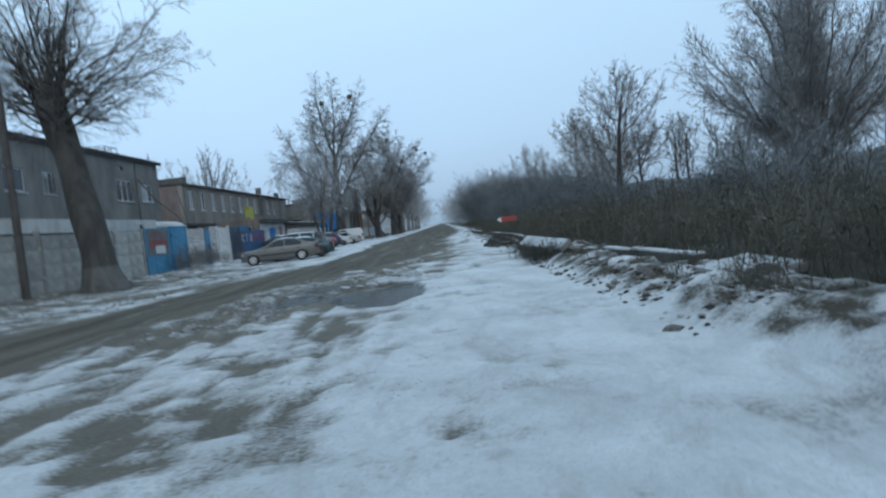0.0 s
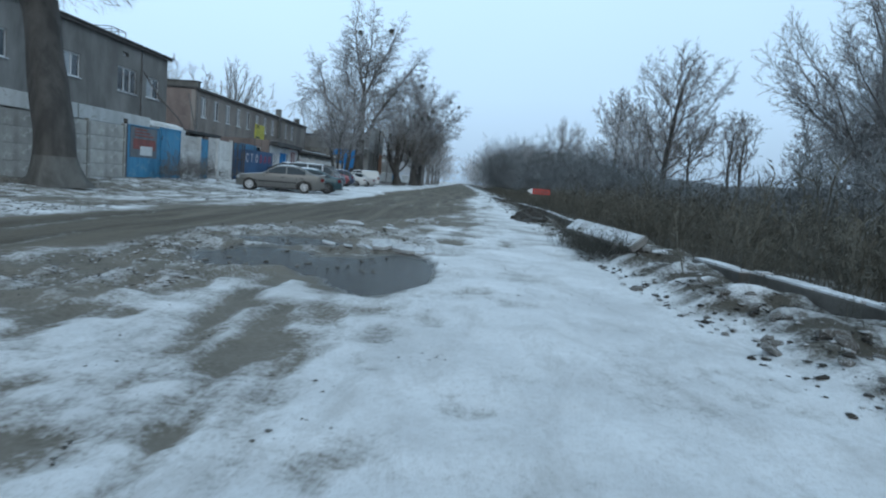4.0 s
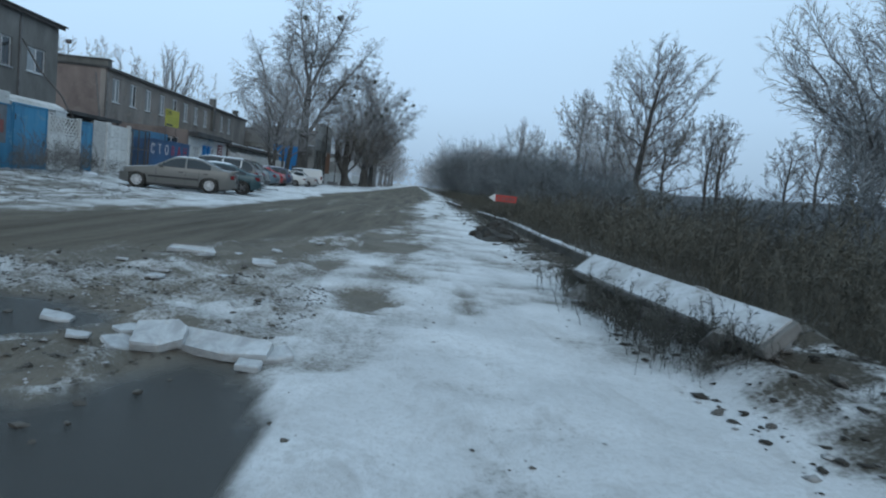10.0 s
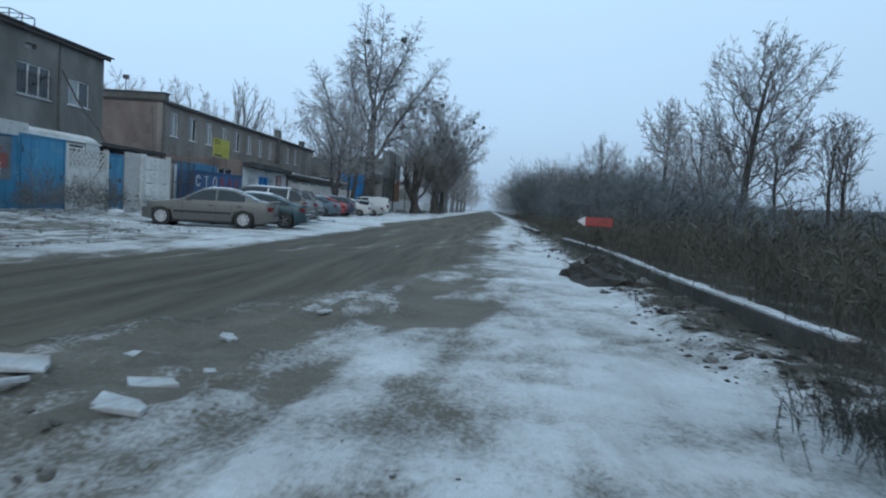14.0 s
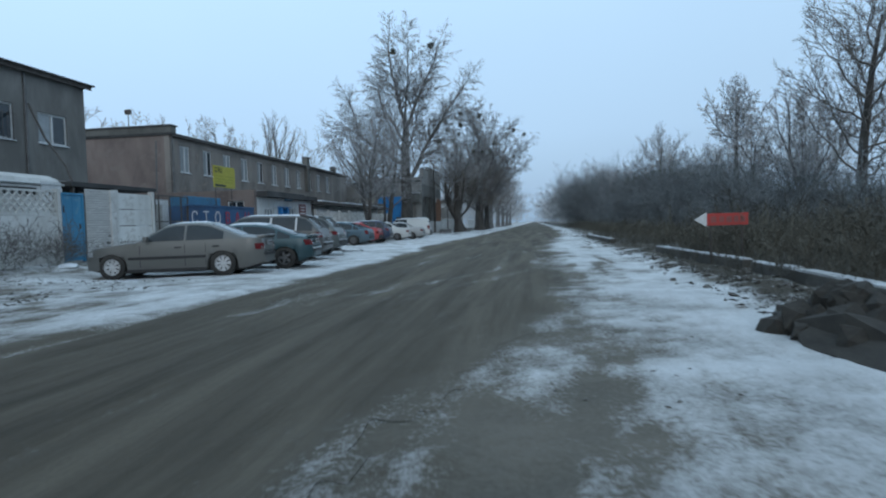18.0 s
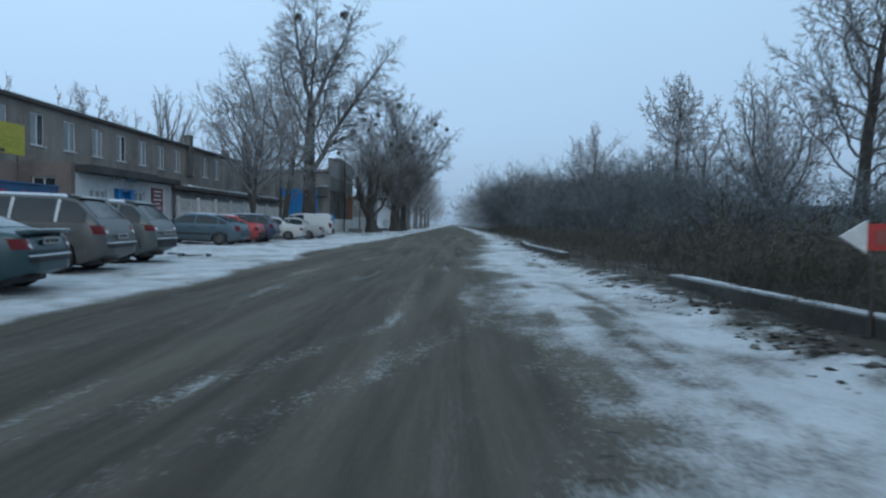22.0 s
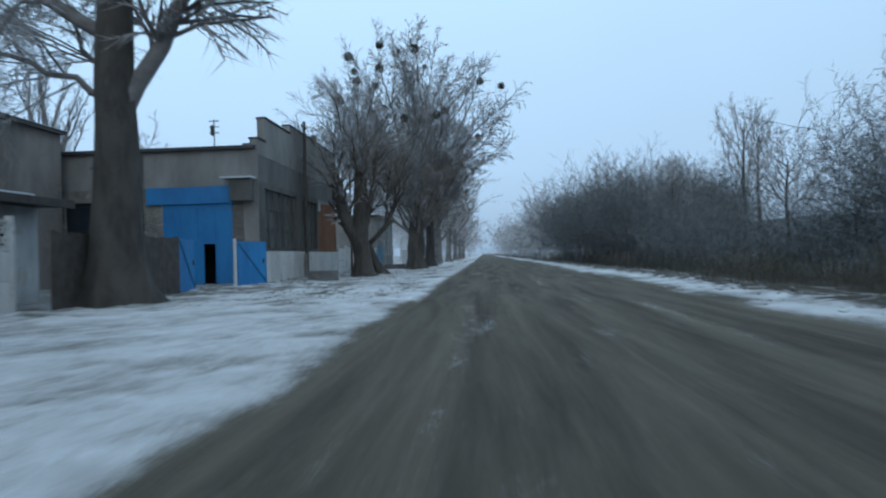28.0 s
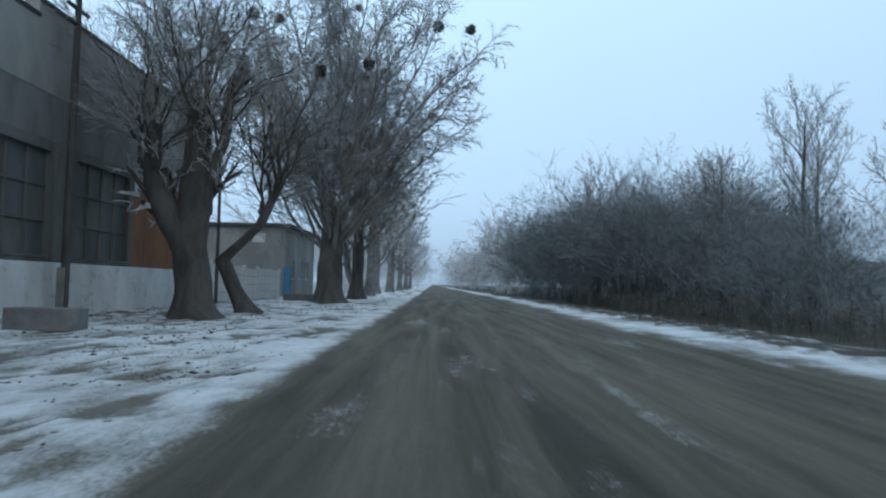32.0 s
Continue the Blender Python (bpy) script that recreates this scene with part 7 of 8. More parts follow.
tree("mistletoe_tree", "bare tree with a pair of thick stems", (-8.6, 134.0), trunk, [0.5, 0.42, 0.36, 0.2], [(0.3, [(-0.1, 0, 0.5), (-0.8, 0.2, 3), (-1.0, 0.3, 6.5), (-1.4, 0.4, 9.5)])] + fan(27, trunk, 16, 3.0, 8.0, 16.0, 6.0, (0.1, 1.8), 0.0), 134, limb_r=0.10, every=0.38, length=2.5, twigs=(6, 6, 0), droop=0.04, start=0.15, twig=0.017, mistle=7, suckers=(90, 2.5, 7.0, 3.0, 3.0))
for k in range(9):
    trunk = [(0, 0, 0), (0.1, 0, 3), (0.1, 0, 6), (0.2, 0, 10)]
    hh = 13.0 + (k * 37 % 4)
    # the bark takes the pale branch colour too, as painted haze
    tree("avenue_tree", "bare avenue tree along the road, pale with frost and painted haze", (-8.8 - 0.6 * (k % 2), 146 + 13 * k), trunk, [0.42, 0.36, 0.28, 0.1], fan(140 + k, trunk, 14, 2.4, 10, hh, 5.2, (0.1, 2.1), 0.1), 140 + k, limb_r=0.10, bark=BRANCH, every=0.65, length=2.5, twigs=(5, 4, 0), droop=0.03, start=0.15, twig=0.03, mistle=3 if k < 3 else 0, group="avenue trees")
# poplar behind the brown building, and tops of others
trunk = [(0, 0, 0), (0, 0, 5), (0, 0, 10)]
tree("poplar_tree", "bare spreading poplar behind the brown building", (-44.0, 128.0), trunk, [0.7, 0.55, 0.4], [(0.2, [(q[0] - 1.2, q[1], q[2]) if k else q for k, q in enumerate(path)]) for path in fan(151, trunk, 9, 7.5, 10, 21.5, 3.4, (0.02, 1.0), -0.1, 0.6)] + [(0.16, [(q[0] * 0.6 + 0.6 * k, q[1] * 0.6, 8 + (q[2] - 8) * 0.82) for k, q in enumerate(path)]) for path in fan(152, trunk, 5, 7.5, 9, 20.0, 3.4, (0.05, 0.9), -0.1, 0.6)], 151, every=0.6, length=2.4, spread=(0.25, 0.6), twigs=(5, 4, 0), droop=-0.02, rise=0.3, start=0.2, twig=0.022, crown_mat=FROST_HAZE)
for k, (xx, yy, hh) in enumerate(((-50, 112, 18.5), (-42, 84, 13.5), (-39, 96, 14.5), (-45, 145, 20), (-36, 150, 15), (-36, 64, 10.8), (-47, 92, 15.5), (-54, 120, 19), (-41, 108, 14.5))):
    trunk = [(0, 0, 0), (0, 0, 4), (0.2, 0, 8)]
    tree("yard_tree", "bare tree standing behind the buildings", (xx, yy), trunk, [0.35, 0.26, 0.1], fan(160 + k, trunk, 10, 4, 8, hh, 3.8, (0.1, 1.7), 0.1), 160 + k, limb_r=0.09, every=0.6, length=2.2, twigs=(5, 5, 0), start=0.15, twig=0.024, group="yard trees")

# single trees on the other side of the road
trunk = [(0, 0, 0), (0.1, 0, 0.8), (0.1, 0, 1.8), (0.2, 0, 4.0)]
tree("field_tree", "bare rounded tree with a dense crown above dry weeds", (20.8, 33.2), trunk, [0.5, 0.44, 0.38, 0.26], fan(171, trunk, 34, 1.4, 4.4, 15.4, 5.9, (0.04, 1.9), 0.0, 0.45), 171, limb_r=0.09, every=0.24, length=2.9, spread=(0.25, 0.8), twigs=(7, 7, 0), droop=0.0, rise=0.12, start=0.10, twig=0.011, crown_mat=MIST_TWIG, group="field trees")
tree_a = [(0, 0, 0), (0.1, 0, 3), (0.1, 0, 6), (0.2, 0, 10.5)]
tree("field_tree", "slender tree with a round frosted crown over the thicket", (19.2, 85.3), tree_a, [0.30, 0.24, 0.20, 0.10], fan(181, tree_a, 17, 7.6, 10.5, 14.3, 3.2, (0.05, 2.2), 0.1, 0.35) + fan(182, tree_a, 8, 3.0, 7.0, 8.5, 2.6, (0.9, 1.9), 0.1), 181, limb_r=0.06, every=0.24, length=1.8, twigs=(6, 6, 0), droop=0.03, start=0.12, twig=0.018, group="field trees")
tree_b = [(0, 0, 0), (0.0, 0, 2.4), (0.15, 0, 5.0), (0.5, -0.1, 8.5), (0.9, -0.2, 11.0)]
tree("field_tree", "tall bare tree with rising limbs over dry weeds", (15.95, 53.8), tree_b, [0.30, 0.25, 0.20, 0.13, 0.05], fan(183, tree_b, 22, 2.8, 10.0, 13.0, 3.9, (0.1, 2.3), 0.35, 0.1), 183, limb_r=0.065, crown_mat=TWIG, every=0.26, length=2.1, spread=(0.35, 0.95), twigs=(6, 7, 0), droop=0.03, start=0.15, twig=0.011, group="field trees")
tree_c = [(0, 0, 0), (0.05, 0, 1.8), (-0.15, 0, 4.0), (-0.1, 0, 6.0)]
tree("field_tree", "thin leaning bare tree with a long low limb", (18.3, 54.7), tree_c, [0.15, 0.12, 0.10, 0.05], [(0.06, [(0, 0, 2.8), (1.0, -0.3, 3.2), (2.2, -0.6, 3.7), (3.2, -0.8, 4.3)]), (0.07, [(-0.1, 0, 4.4), (0.6, 0, 6.0), (1.3, 0, 7.8), (1.5, 0, 8.6)])] + fan(184, tree_c, 9, 3.4, 6.0, 8.4, 2.2, (0.15, 1.8), 0.2), 184, limb_r=0.05, crown_mat=TWIG, every=0.26, length=1.7, twigs=(6, 6, 0), droop=0.02, start=0.15, twig=0.010, group="field trees")
tree_f = [(0, 0, 0), (0.05, 0, 1.2), (0.1, 0, 2.2)]
tree("field_tree", "low forked spreading tree with crooked stems", (17.5, 64.9), tree_f, [0.26, 0.22, 0.18], [(0.15, [(0.1, 0, 1.8), (-0.5, 0.2, 4.0), (-0.7, 0.3, 7.0), (-0.9, 0.3, 9.8)]), (0.13, [(0.1, 0, 2.0), (1.2, -0.3, 3.4), (2.0, -0.4, 5.2), (2.4, -0.4, 7.6)]), (0.11, [(0.1, 0, 2.0), (-0.8, -1.0, 4.2), (-1.8, -1.4, 6.4), (-2.2, -1.6, 8.4)]), (0.11, [(0.1, 0, 2.1), (0.6, 1.0, 4.6), (0.8, 1.6, 7.2), (0.7, 1.8, 9.4)])] + fan(185, tree_f, 9, 1.6, 2.2, 9.0, 3.6, (0.15, 1.3), 0.1, 0.6), 185, limb_r=0.07, crown_mat=FROST_HAZE, every=0.24, length=2.2, twigs=(6, 7, 0), droop=0.02, start=0.22, twig=0.014, group="field trees")
for k, (xx, yy, hh, rr) in enumerate(((21.0, 53.8, 8.3, 0.9), (22.3, 54.7, 8.6, 1.0), (20.0, 127.6, 14.8, 2.4), (22.0, 129.5, 14.2, 2.2), (18.0, 115.2, 9.0, 2.6), (14.0, 160.0, 13.0, 2.6), (27.0, 47.0, 8.0, 1.8), (25.0, 50.5, 7.0, 1.7), (29.5, 49.5, 8.2, 1.8), (33.0, 60.0, 10.0, 2.2), (32.5, 44.0, 8.0, 1.8), (22.0, 74.0, 10.0, 2.6), (24.0, 96.0, 12.0, 3.0), (13.2, 90.5, 10.8, 3.0), (17.0, 73.0, 8.6, 2.4), (15.2, 79.0, 7.6, 2.2), (10.5, 141.0, 12.0, 3.2), (11.8, 121.0, 8.4, 2.4), (15.0, 131.0, 10.2, 2.8), (13.0, 126.0, 9.0, 2.4))):
    trunk = [(0, 0, 0), (0.1, 0, hh * 0.3), (0.0, 0.1, hh * 0.5), (0.15, 0, hh * 0.82)]
    # crowns past y 70 get the paler twig colour, distance haze painted in
    tree("field_tree", "thin bare tree standing over the thicket", (xx, yy), trunk, [0.07 + 0.01 * hh, 0.06 + 0.008 * hh, 0.04 + 0.006 * hh, 0.03], fan(190 + k, trunk, 13, hh * 0.32, hh * 0.8, hh, rr, (0.1, 2.2), 0.3, 0.2), 190 + k, limb_r=0.045, crown_mat=FROST_HAZE if yy > 70 else TWIG, every=0.34, length=0.8 + 0.08 * hh, spread=(0.3, 0.85), twigs=(5, 5, 0), droop=0.0, start=0.15, twig=0.012, group="field trees")


def shrub(seed, height, stems, fine=True, thin=0.008, lean=(0.05, 0.7), wide=0.3):
    """Segments of one many-stemmed bush about the origin, its stems bowing outwards."""
    rng = np.random.default_rng(seed)
    az = rng.uniform(0, 6.283, stems)
    tilt = rng.uniform(*lean, stems)
    d = np.stack([np.sin(tilt) * np.cos(az), np.sin(tilt) * np.sin(az), np.cos(tilt)], 1)
    p = np.stack([rng.uniform(-0.4, 0.4, stems), rng.uniform(-0.4, 0.4, stems), np.zeros(stems)], 1)
    ln = height * rng.uniform(0.7, 0.95, stems)
    lv = [(8, 0.4, 1.15, 0.34, 0.55, 4, 0.10, 0.12, 0.28), (4, 0.35, 1.0, 0.40, 0.65, 2, 0.03, 0.16, 0.15), (5 if fine else 0, 0.3, 0.95, 0.5, 0.85, 1, 0.0, 0.16, 0.1), (0, 0, 0, 0, 0, 1, 0.02, 0.1, 0)]
    s = grow(rng, p * height * wide, d, ln, np.full(stems, 0.0042 * height), lv)
    s = [(a, b, np.maximum(ra, thin), np.maximum(rb, thin * 0.8)) for a, b, ra, rb in s]
    quads = blades(s[:2])
    tri = spikes(s[2:]) if len(s) > 2 else None
    v, f = quads
    f3 = np.concatenate([f[:, [0, 1, 2]], f[:, [0, 2, 3]]])
    return join((v, f3), tri) if tri else (v, f3)


def weed_clump(seed, height, stalks):
    """Dry stalks with a few hanging leaves and seed heads."""
    rng = np.random.default_rng(seed)
    p = np.stack([rng.normal(0, 0.35, stalks), rng.normal(0, 0.35, stalks), np.zeros(stalks)], 1)
    tilt, az = rng.uniform(0, 0.45, stalks), rng.uniform(0, 6.283, stalks)
    d = np.stack([np.sin(tilt) * np.cos(az), np.sin(tilt) * np.sin(az), np.cos(tilt)], 1)
    ln = height * rng.uniform(0.45, 1.0, stalks)
    s = grow(rng, p, d, ln, np.full(stalks, 0.006), [(8, 0.3, 1.0, 0.12, 0.30, 2, 0.01, 0.08, 0.25), (2, 0.3, 1.2, 0.5, 0.9, 1, 0.04, 0.12, 0.2), (0, 0, 0, 0, 0, 1, 0, 0, 0)])
    v, f = blades([(s[0][0], s[0][1], np.full(len(s[0][0]), 0.007), np.full(len(s[0][0]), 0.005))])
    f3 = np.concatenate([f[:, [0, 1, 2]], f[:, [0, 2, 3]]])
    return join((v, f3), spikes([(q[0], q[1], np.full(len(q[0]), wd), np.zeros(len(q[0]))) for q, wd in zip(s[1:], (0.006, 0.009))]))


def scatter(name, label, category, material, variants, spots, seed):
    """Copies of the variants at the spots (x, y, scale), joined into one mesh of uncountable growth."""
    rng = np.random.default_rng(seed)
    spots = np.asarray(spots, float)
    zs = lay(spots[:, 0], spots[:, 1])[0]
    sets = []
    for k, (x, y, s) in enumerate(spots):
        v, f = variants[k % len(variants)]
        a = rng.uniform(0, 6.283)
        c, n = math.cos(a), math.sin(a)
        w = v * s
        sets.append((np.stack([w[:, 0] * c - w[:, 1] * n + x, w[:, 0] * n + w[:, 1] * c + y, w[:, 2] * rng.uniform(0.85, 1.15) + zs[k] - 0.03], 1), f))
    v, f = join(*sets)
    ob = raw_mesh(name, v, f, material, None, label, "stuff")
    return tagged(ob, "", category)


rng0 = np.random.default_rng(77)
weeds = [weed_clump(200 + k, 1.0, 16) for k in range(8)]
bushes = [shrub(220 + k, 5.2, 7, True, 0.0065, (0.05, 0.85 if k % 2 else 0.5), 0.28) for k in range(8)]
low_bush = [shrub(230 + k, 2.2, 5) for k in range(4)]
small = [shrub(240 + k, 8.0, 5, True, 0.026) for k in range(4)]
stalky = [shrub(250 + k, 1.1, 5, False, 0.005) for k in range(4)]


def strewn(n, x0, x1, y0, y1, s0, s1, power=1.0):
    u = rng0.uniform(0, 1, n) ** power
    return np.stack([x0 + (x1 - x0) * u, rng0.uniform(y0, y1, n), rng0.uniform(s0, s1, n)], 1)


scatter("dry_weeds", "tall dry brown weeds along the roadside", "weeds", WEED, weeds, np.concatenate([strewn(280, 4.7, 9.0, 1, 46, 0.5, 1.6, 1.2), strewn(120, 4.6, 9.0, 46, 92, 0.5, 1.3, 1.3)]), 1)
scatter("dry_weeds", "darker dry weeds further into the field", "weeds", WEED_DARK, weeds, np.concatenate([strewn(170, 8.0, 22.0, 3, 60, 1.2, 2.3), strewn(70, 4.9, 9.0, 92, 150, 0.6, 1.3)]), 2)
scatter("low_weeds", "short dry weeds between rubble and kerb beams", "weeds", WEED_DARK, weeds, np.concatenate([strewn(110, 3.2, 4.6, 3, 62, 0.15, 0.55), strewn(60, 2.55, 2.95, 12.2, 16.6, 0.25, 0.55), strewn(30, 2.7, 3.3, 19, 34, 0.12, 0.3)]), 3)
near = strewn(84, 10.6, 17.5, 60, 98, 0.72, 1.0, 1.0)
near[:, 2] *= np.interp(near[:, 1], (60, 72, 82, 98), (0.95, 1.25, 1.45, 1.5))
tall = np.concatenate([strewn(190, 8.6, 22.0, 106, 140, 0.68, 1.0, 1.0), strewn(70, 7.6, 18.0, 138, 182, 0.68, 1.0, 0.9)])
tall = tall[tall[:, 0] < 9.5 + (tall[:, 1] - 106) * 0.44]
tall[:, 2] *= np.interp(tall[:, 1], (106, 113, 118, 126, 140, 182), (0.6, 0.9, 1.25, 1.65, 1.95, 2.3))
scatter("thicket", "dense bare frosted thicket beside the road", "thicket", THICKET, bushes, np.concatenate([tall, near, strewn(24, 14.0, 26.0, 64, 108, 0.5, 0.8, 0.8)]), 4)
scatter("brush", "bare misted brush standing in the field", "thicket", THICKET, low_bush, np.concatenate([strewn(76, 10.0, 27.0, 14, 62, 0.9, 1.9), strewn(22, 24, 56, 10, 100, 1.2, 2.2), strewn(46, 8.6, 14.0, 60, 108, 0.6, 1.2), strewn(22, 20, 52, 100, 152, 1.4, 2.5)]), 5)
# far woods: frost together with distance haze, both in the twig colour
scatter("far_woods", "distant woods on both sides of the road, pale with frost and painted haze", "woods", FROST_HAZE, small, np.concatenate([strewn(55, 6.0, 24.0, 180, 400, 1.2, 1.9), strewn(32, -30.0, -8.0, 190, 400, 1.2, 2.0), strewn(25, 92, 260, 150, 420, 0.8, 1.1)]), 6)
scatter("fence_weeds", "dry weeds and twigs along the foot of the fence", "weeds", TWIG, stalky, np.concatenate([strewn(15, -13.7, -13.0, 31.0, 34.2, 0.7, 1.3), strewn(9, -13.7, -13.2, 34.4, 37.4, 0.7, 1.25), strewn(7, -13.7, -13.2, 38.0, 42.0, 0.4, 0.8)]), 7)

# long dark embankment across the field
emb = tagged(new("embankment"), "long dark embankment crossing the field beyond the thicket", "embankment", "", "structure")
eg = np.random.default_rng(88)
ey = np.arange(40, 420, 4.0)
et = np.interp(ey, (40, 90, 190, 230, 420), (1.0, 5.6, 6.1, 8.4, 8.6)) + (fbm(ey, ey * 0, 14.0, 66, 3) - 0.5) * 0.5
prof = ((66.0, -0.6, 0), (69.5, 0.45, 1), (73.0, 0.97, 1), (75.0, 1.0, 1), (78.0, 1.0, 1), (90.0, -0.6, 0))
ev = np.stack([np.stack([np.full_like(ey, px) + eg.normal(0, 0.25, len(ey)), ey, et * pz if on else np.full_like(ey, pz)], 1) for px, pz, on in prof], 1).reshape(-1, 3)
ei = np.arange(len(ey) * 6).reshape(-1, 6)
raw_mesh("bank", ev, np.stack([ei[:-1, :-1], ei[1:, :-1], ei[1:, 1:], ei[:-1, 1:]], -1).reshape(-1, 4), EMBANK, emb, smooth=True)

# ---- roadside clutter ----
# beam concrete darkened for dirt and for the shadowed side below the snow
BEAM_SIDE = worn("dirty_shaded_concrete", (0.085, 0.08, 0.072), (0.04, 0.037, 0.032), 1.8, 24, 0.95, 0.4)
SLAB_SNOW = worn("crusted_snow", (0.52, 0.54, 0.56), (0.30, 0.30, 0.295), 2.2, 22, 0.9, 0.4, False, (0.24, 0.235, 0.22))


def lump_mesh(seed, flat=0.7):
    """An angular clod."""
    bm = bmesh.new()
    bmesh.ops.create_icosphere(bm, subdivisions=2 if flat < 0.5 else 1, radius=1.0)
    rs = np.random.default_rng(seed)
    off = rs.uniform(0, 100, 3)
    for v in bm.verts:
        n = noise.noise(v.co * 1.3 + Vector(off)) * 0.55 + noise.noise(v.co * 3.1 + Vector(off)) * 0.25
        v.co = v.co * (1 + n)
        v.co.z *= flat
    return bm


def beam(y0, y1, x0, x1, label="snow-topped concrete beam lying along the verge"):
    ln = math.hypot(y1 - y0, x1 - x0)
    b = thing("kerb_beam", label, "beam", "kerb beams", at=(x0, y0, 0.02 + max(0.0, ground_z(x0, y0)) * 0.4), turn=math.degrees(math.atan2(y1 - y0, x1 - x0)))
    part("concrete", boxed(0, -0.13, -0.1, ln, 0.13, 0.21, 0.02), BEAM_SIDE, b)
    bm = bmesh.new()
    rs = random.Random(int(y0 * 10))
    a = 0.02
    while a < ln - 0.2:
        d = min(rs.uniform(0.3, 1.1), ln - 0.05 - a)
        box(bm, a, -0.115 + rs.uniform(0, 0.07), 0.206, a + d, 0.115, 0.23 + rs.uniform(0, 0.025), 0.012)
        a += d + (rs.uniform(0.02, 0.14) if rs.random() < 0.5 else 0.0)
    part("snow", bm, SLAB_SNOW, b, "snow on the beam")
    return b


for y0, y1, x0, x1 in ((7.3, 9.9, 4.15, 3.95), (10.2, 11.7, 3.95, 3.87), (18.6, 25.2, 3.82, 3.78), (25.6, 31.8, 3.85, 4.02), (32.2, 39.2, 4.0, 3.62), (48.4, 57.4, 3.3, 3.05), (58.0, 62.0, 3.2, 3.4)):
    beam(y0, y1, x0, x1)

slab = thing("tilted_slab", "concrete slab lying tilted on rubble under snow", "slab")
part("concrete", boxed(-0.17, 0.0, -0.10, 0.17, 3.4, 0.0, 0.02), CONCRETE, slab)
part("snow", boxed(-0.155, 0.04, -0.002, 0.155, 3.3, 0.022, 0.01), SLAB_SNOW, slab, "snow on the slab")
slab.matrix_world = pose(3.06, 12.25, 0.44, 1.5, -40, 8)
for x, y, s in ((3.12, 12.7, 0.30), (2.95, 14.0, 0.34), (2.75, 15.3, 0.36)):
    ob = part("rubble_lump", lump_mesh(int(360 + y), 0.7), CONCRETE, None, "broken concrete lump under the tilted slab")
    tagged(ob, "", "rubble", "rubble lumps")
    ob.matrix_world = pose(x, y, ground_z(x, y) + 0.04, 0, 0, y * 50) @ Matrix.Diagonal((s, s * 1.3, s * 0.62, 1))
slab2 = thing("tilted_slab", "short broken concrete slab under snow", "slab", at=(3.7, 6.4, 0.1))
part("concrete", boxed(-0.5, -0.6, 0.0, 0.45, 0.55, 0.12, 0.03), CONCRETE, slab2)
part("snow", boxed(-0.46, -0.55, 0.12, 0.41, 0.5, 0.15, 0.015), SLAB_SNOW, slab2)
slab2.matrix_world = pose(4.35, 6.3, 0.10, 4, -6, 12)


clods = [part("clod", lump_mesh(300 + k), RUBBLE, None) for k in range(5)]
bank = tagged(new("rubble_bank"), "bank of frozen soil clods and broken rubble with snow", "rubble", "", "stuff")
rs = random.Random(31)
count = 0
for k in range(230):
    y = rs.uniform(3, 34) if k < 170 else rs.uniform(34, 66)
    x = rs.gauss(3.05, 0.32) if y < 22 else rs.gauss(2.95, 0.35)
    s = rs.uniform(0.02, 0.065) * (1.7 if rs.random() < 0.12 else 1)
    m = pose(x, y, ground_z(x, y) + s * 0.25, rs.uniform(-30, 30), rs.uniform(-30, 30), rs.uniform(0, 360)) @ Matrix.Diagonal((s * rs.uniform(0.9, 1.7), s, s * rs.uniform(0.6, 1.0), 1))
    src = clods[k % 5]
    if count < 5:
        o = src
        o.parent, o.matrix_basis = bank, m
    else:
        o = share("clod", src, bank, m)
    count += 1
DARK_SOIL = worn("dark_frozen_soil", (0.04, 0.036, 0.03), (0.018, 0.016, 0.013), 3, 20, 0.95, 0.5)
heap = thing("soil_heap", "dark frozen soil heap at the road edge", "heap", at=(2.75, 25.3, 0.0))
dark_clods = [part("clod", lump_mesh(310 + k), DARK_SOIL, heap) for k in range(3)]
for k, ob in enumerate(dark_clods):
    ob.matrix_basis = pose(0.2 * k - 0.2, 0.5 * k - 0.4, 0.22, 20 * k, 10, 50 * k) @ Matrix.Diagonal((0.2, 0.2, 0.16, 1))
for k in range(46):
    a, d = rs.uniform(0, 6.28), abs(rs.gauss(0, 0.55))
    x, y = d * math.cos(a) * 0.7, d * math.sin(a) * 1.6
    s = rs.uniform(0.10, 0.24)
    z = max(0.0, 0.30 - 0.35 * d)
    share("clod", dark_clods[k % 3], heap, pose(x, y, z, rs.uniform(0, 90), rs.uniform(0, 90), rs.uniform(0, 360)) @ Matrix.Diagonal((s, s, s, 1)))
core = lump_mesh(333, 0.35)
part("soil", core, DARK_SOIL, heap, "dark soil core").matrix_basis = pose(0, 0, 0.02) @ Matrix.Diagonal((0.62, 1.5, 0.75, 1))

# broken ice slabs at the puddle


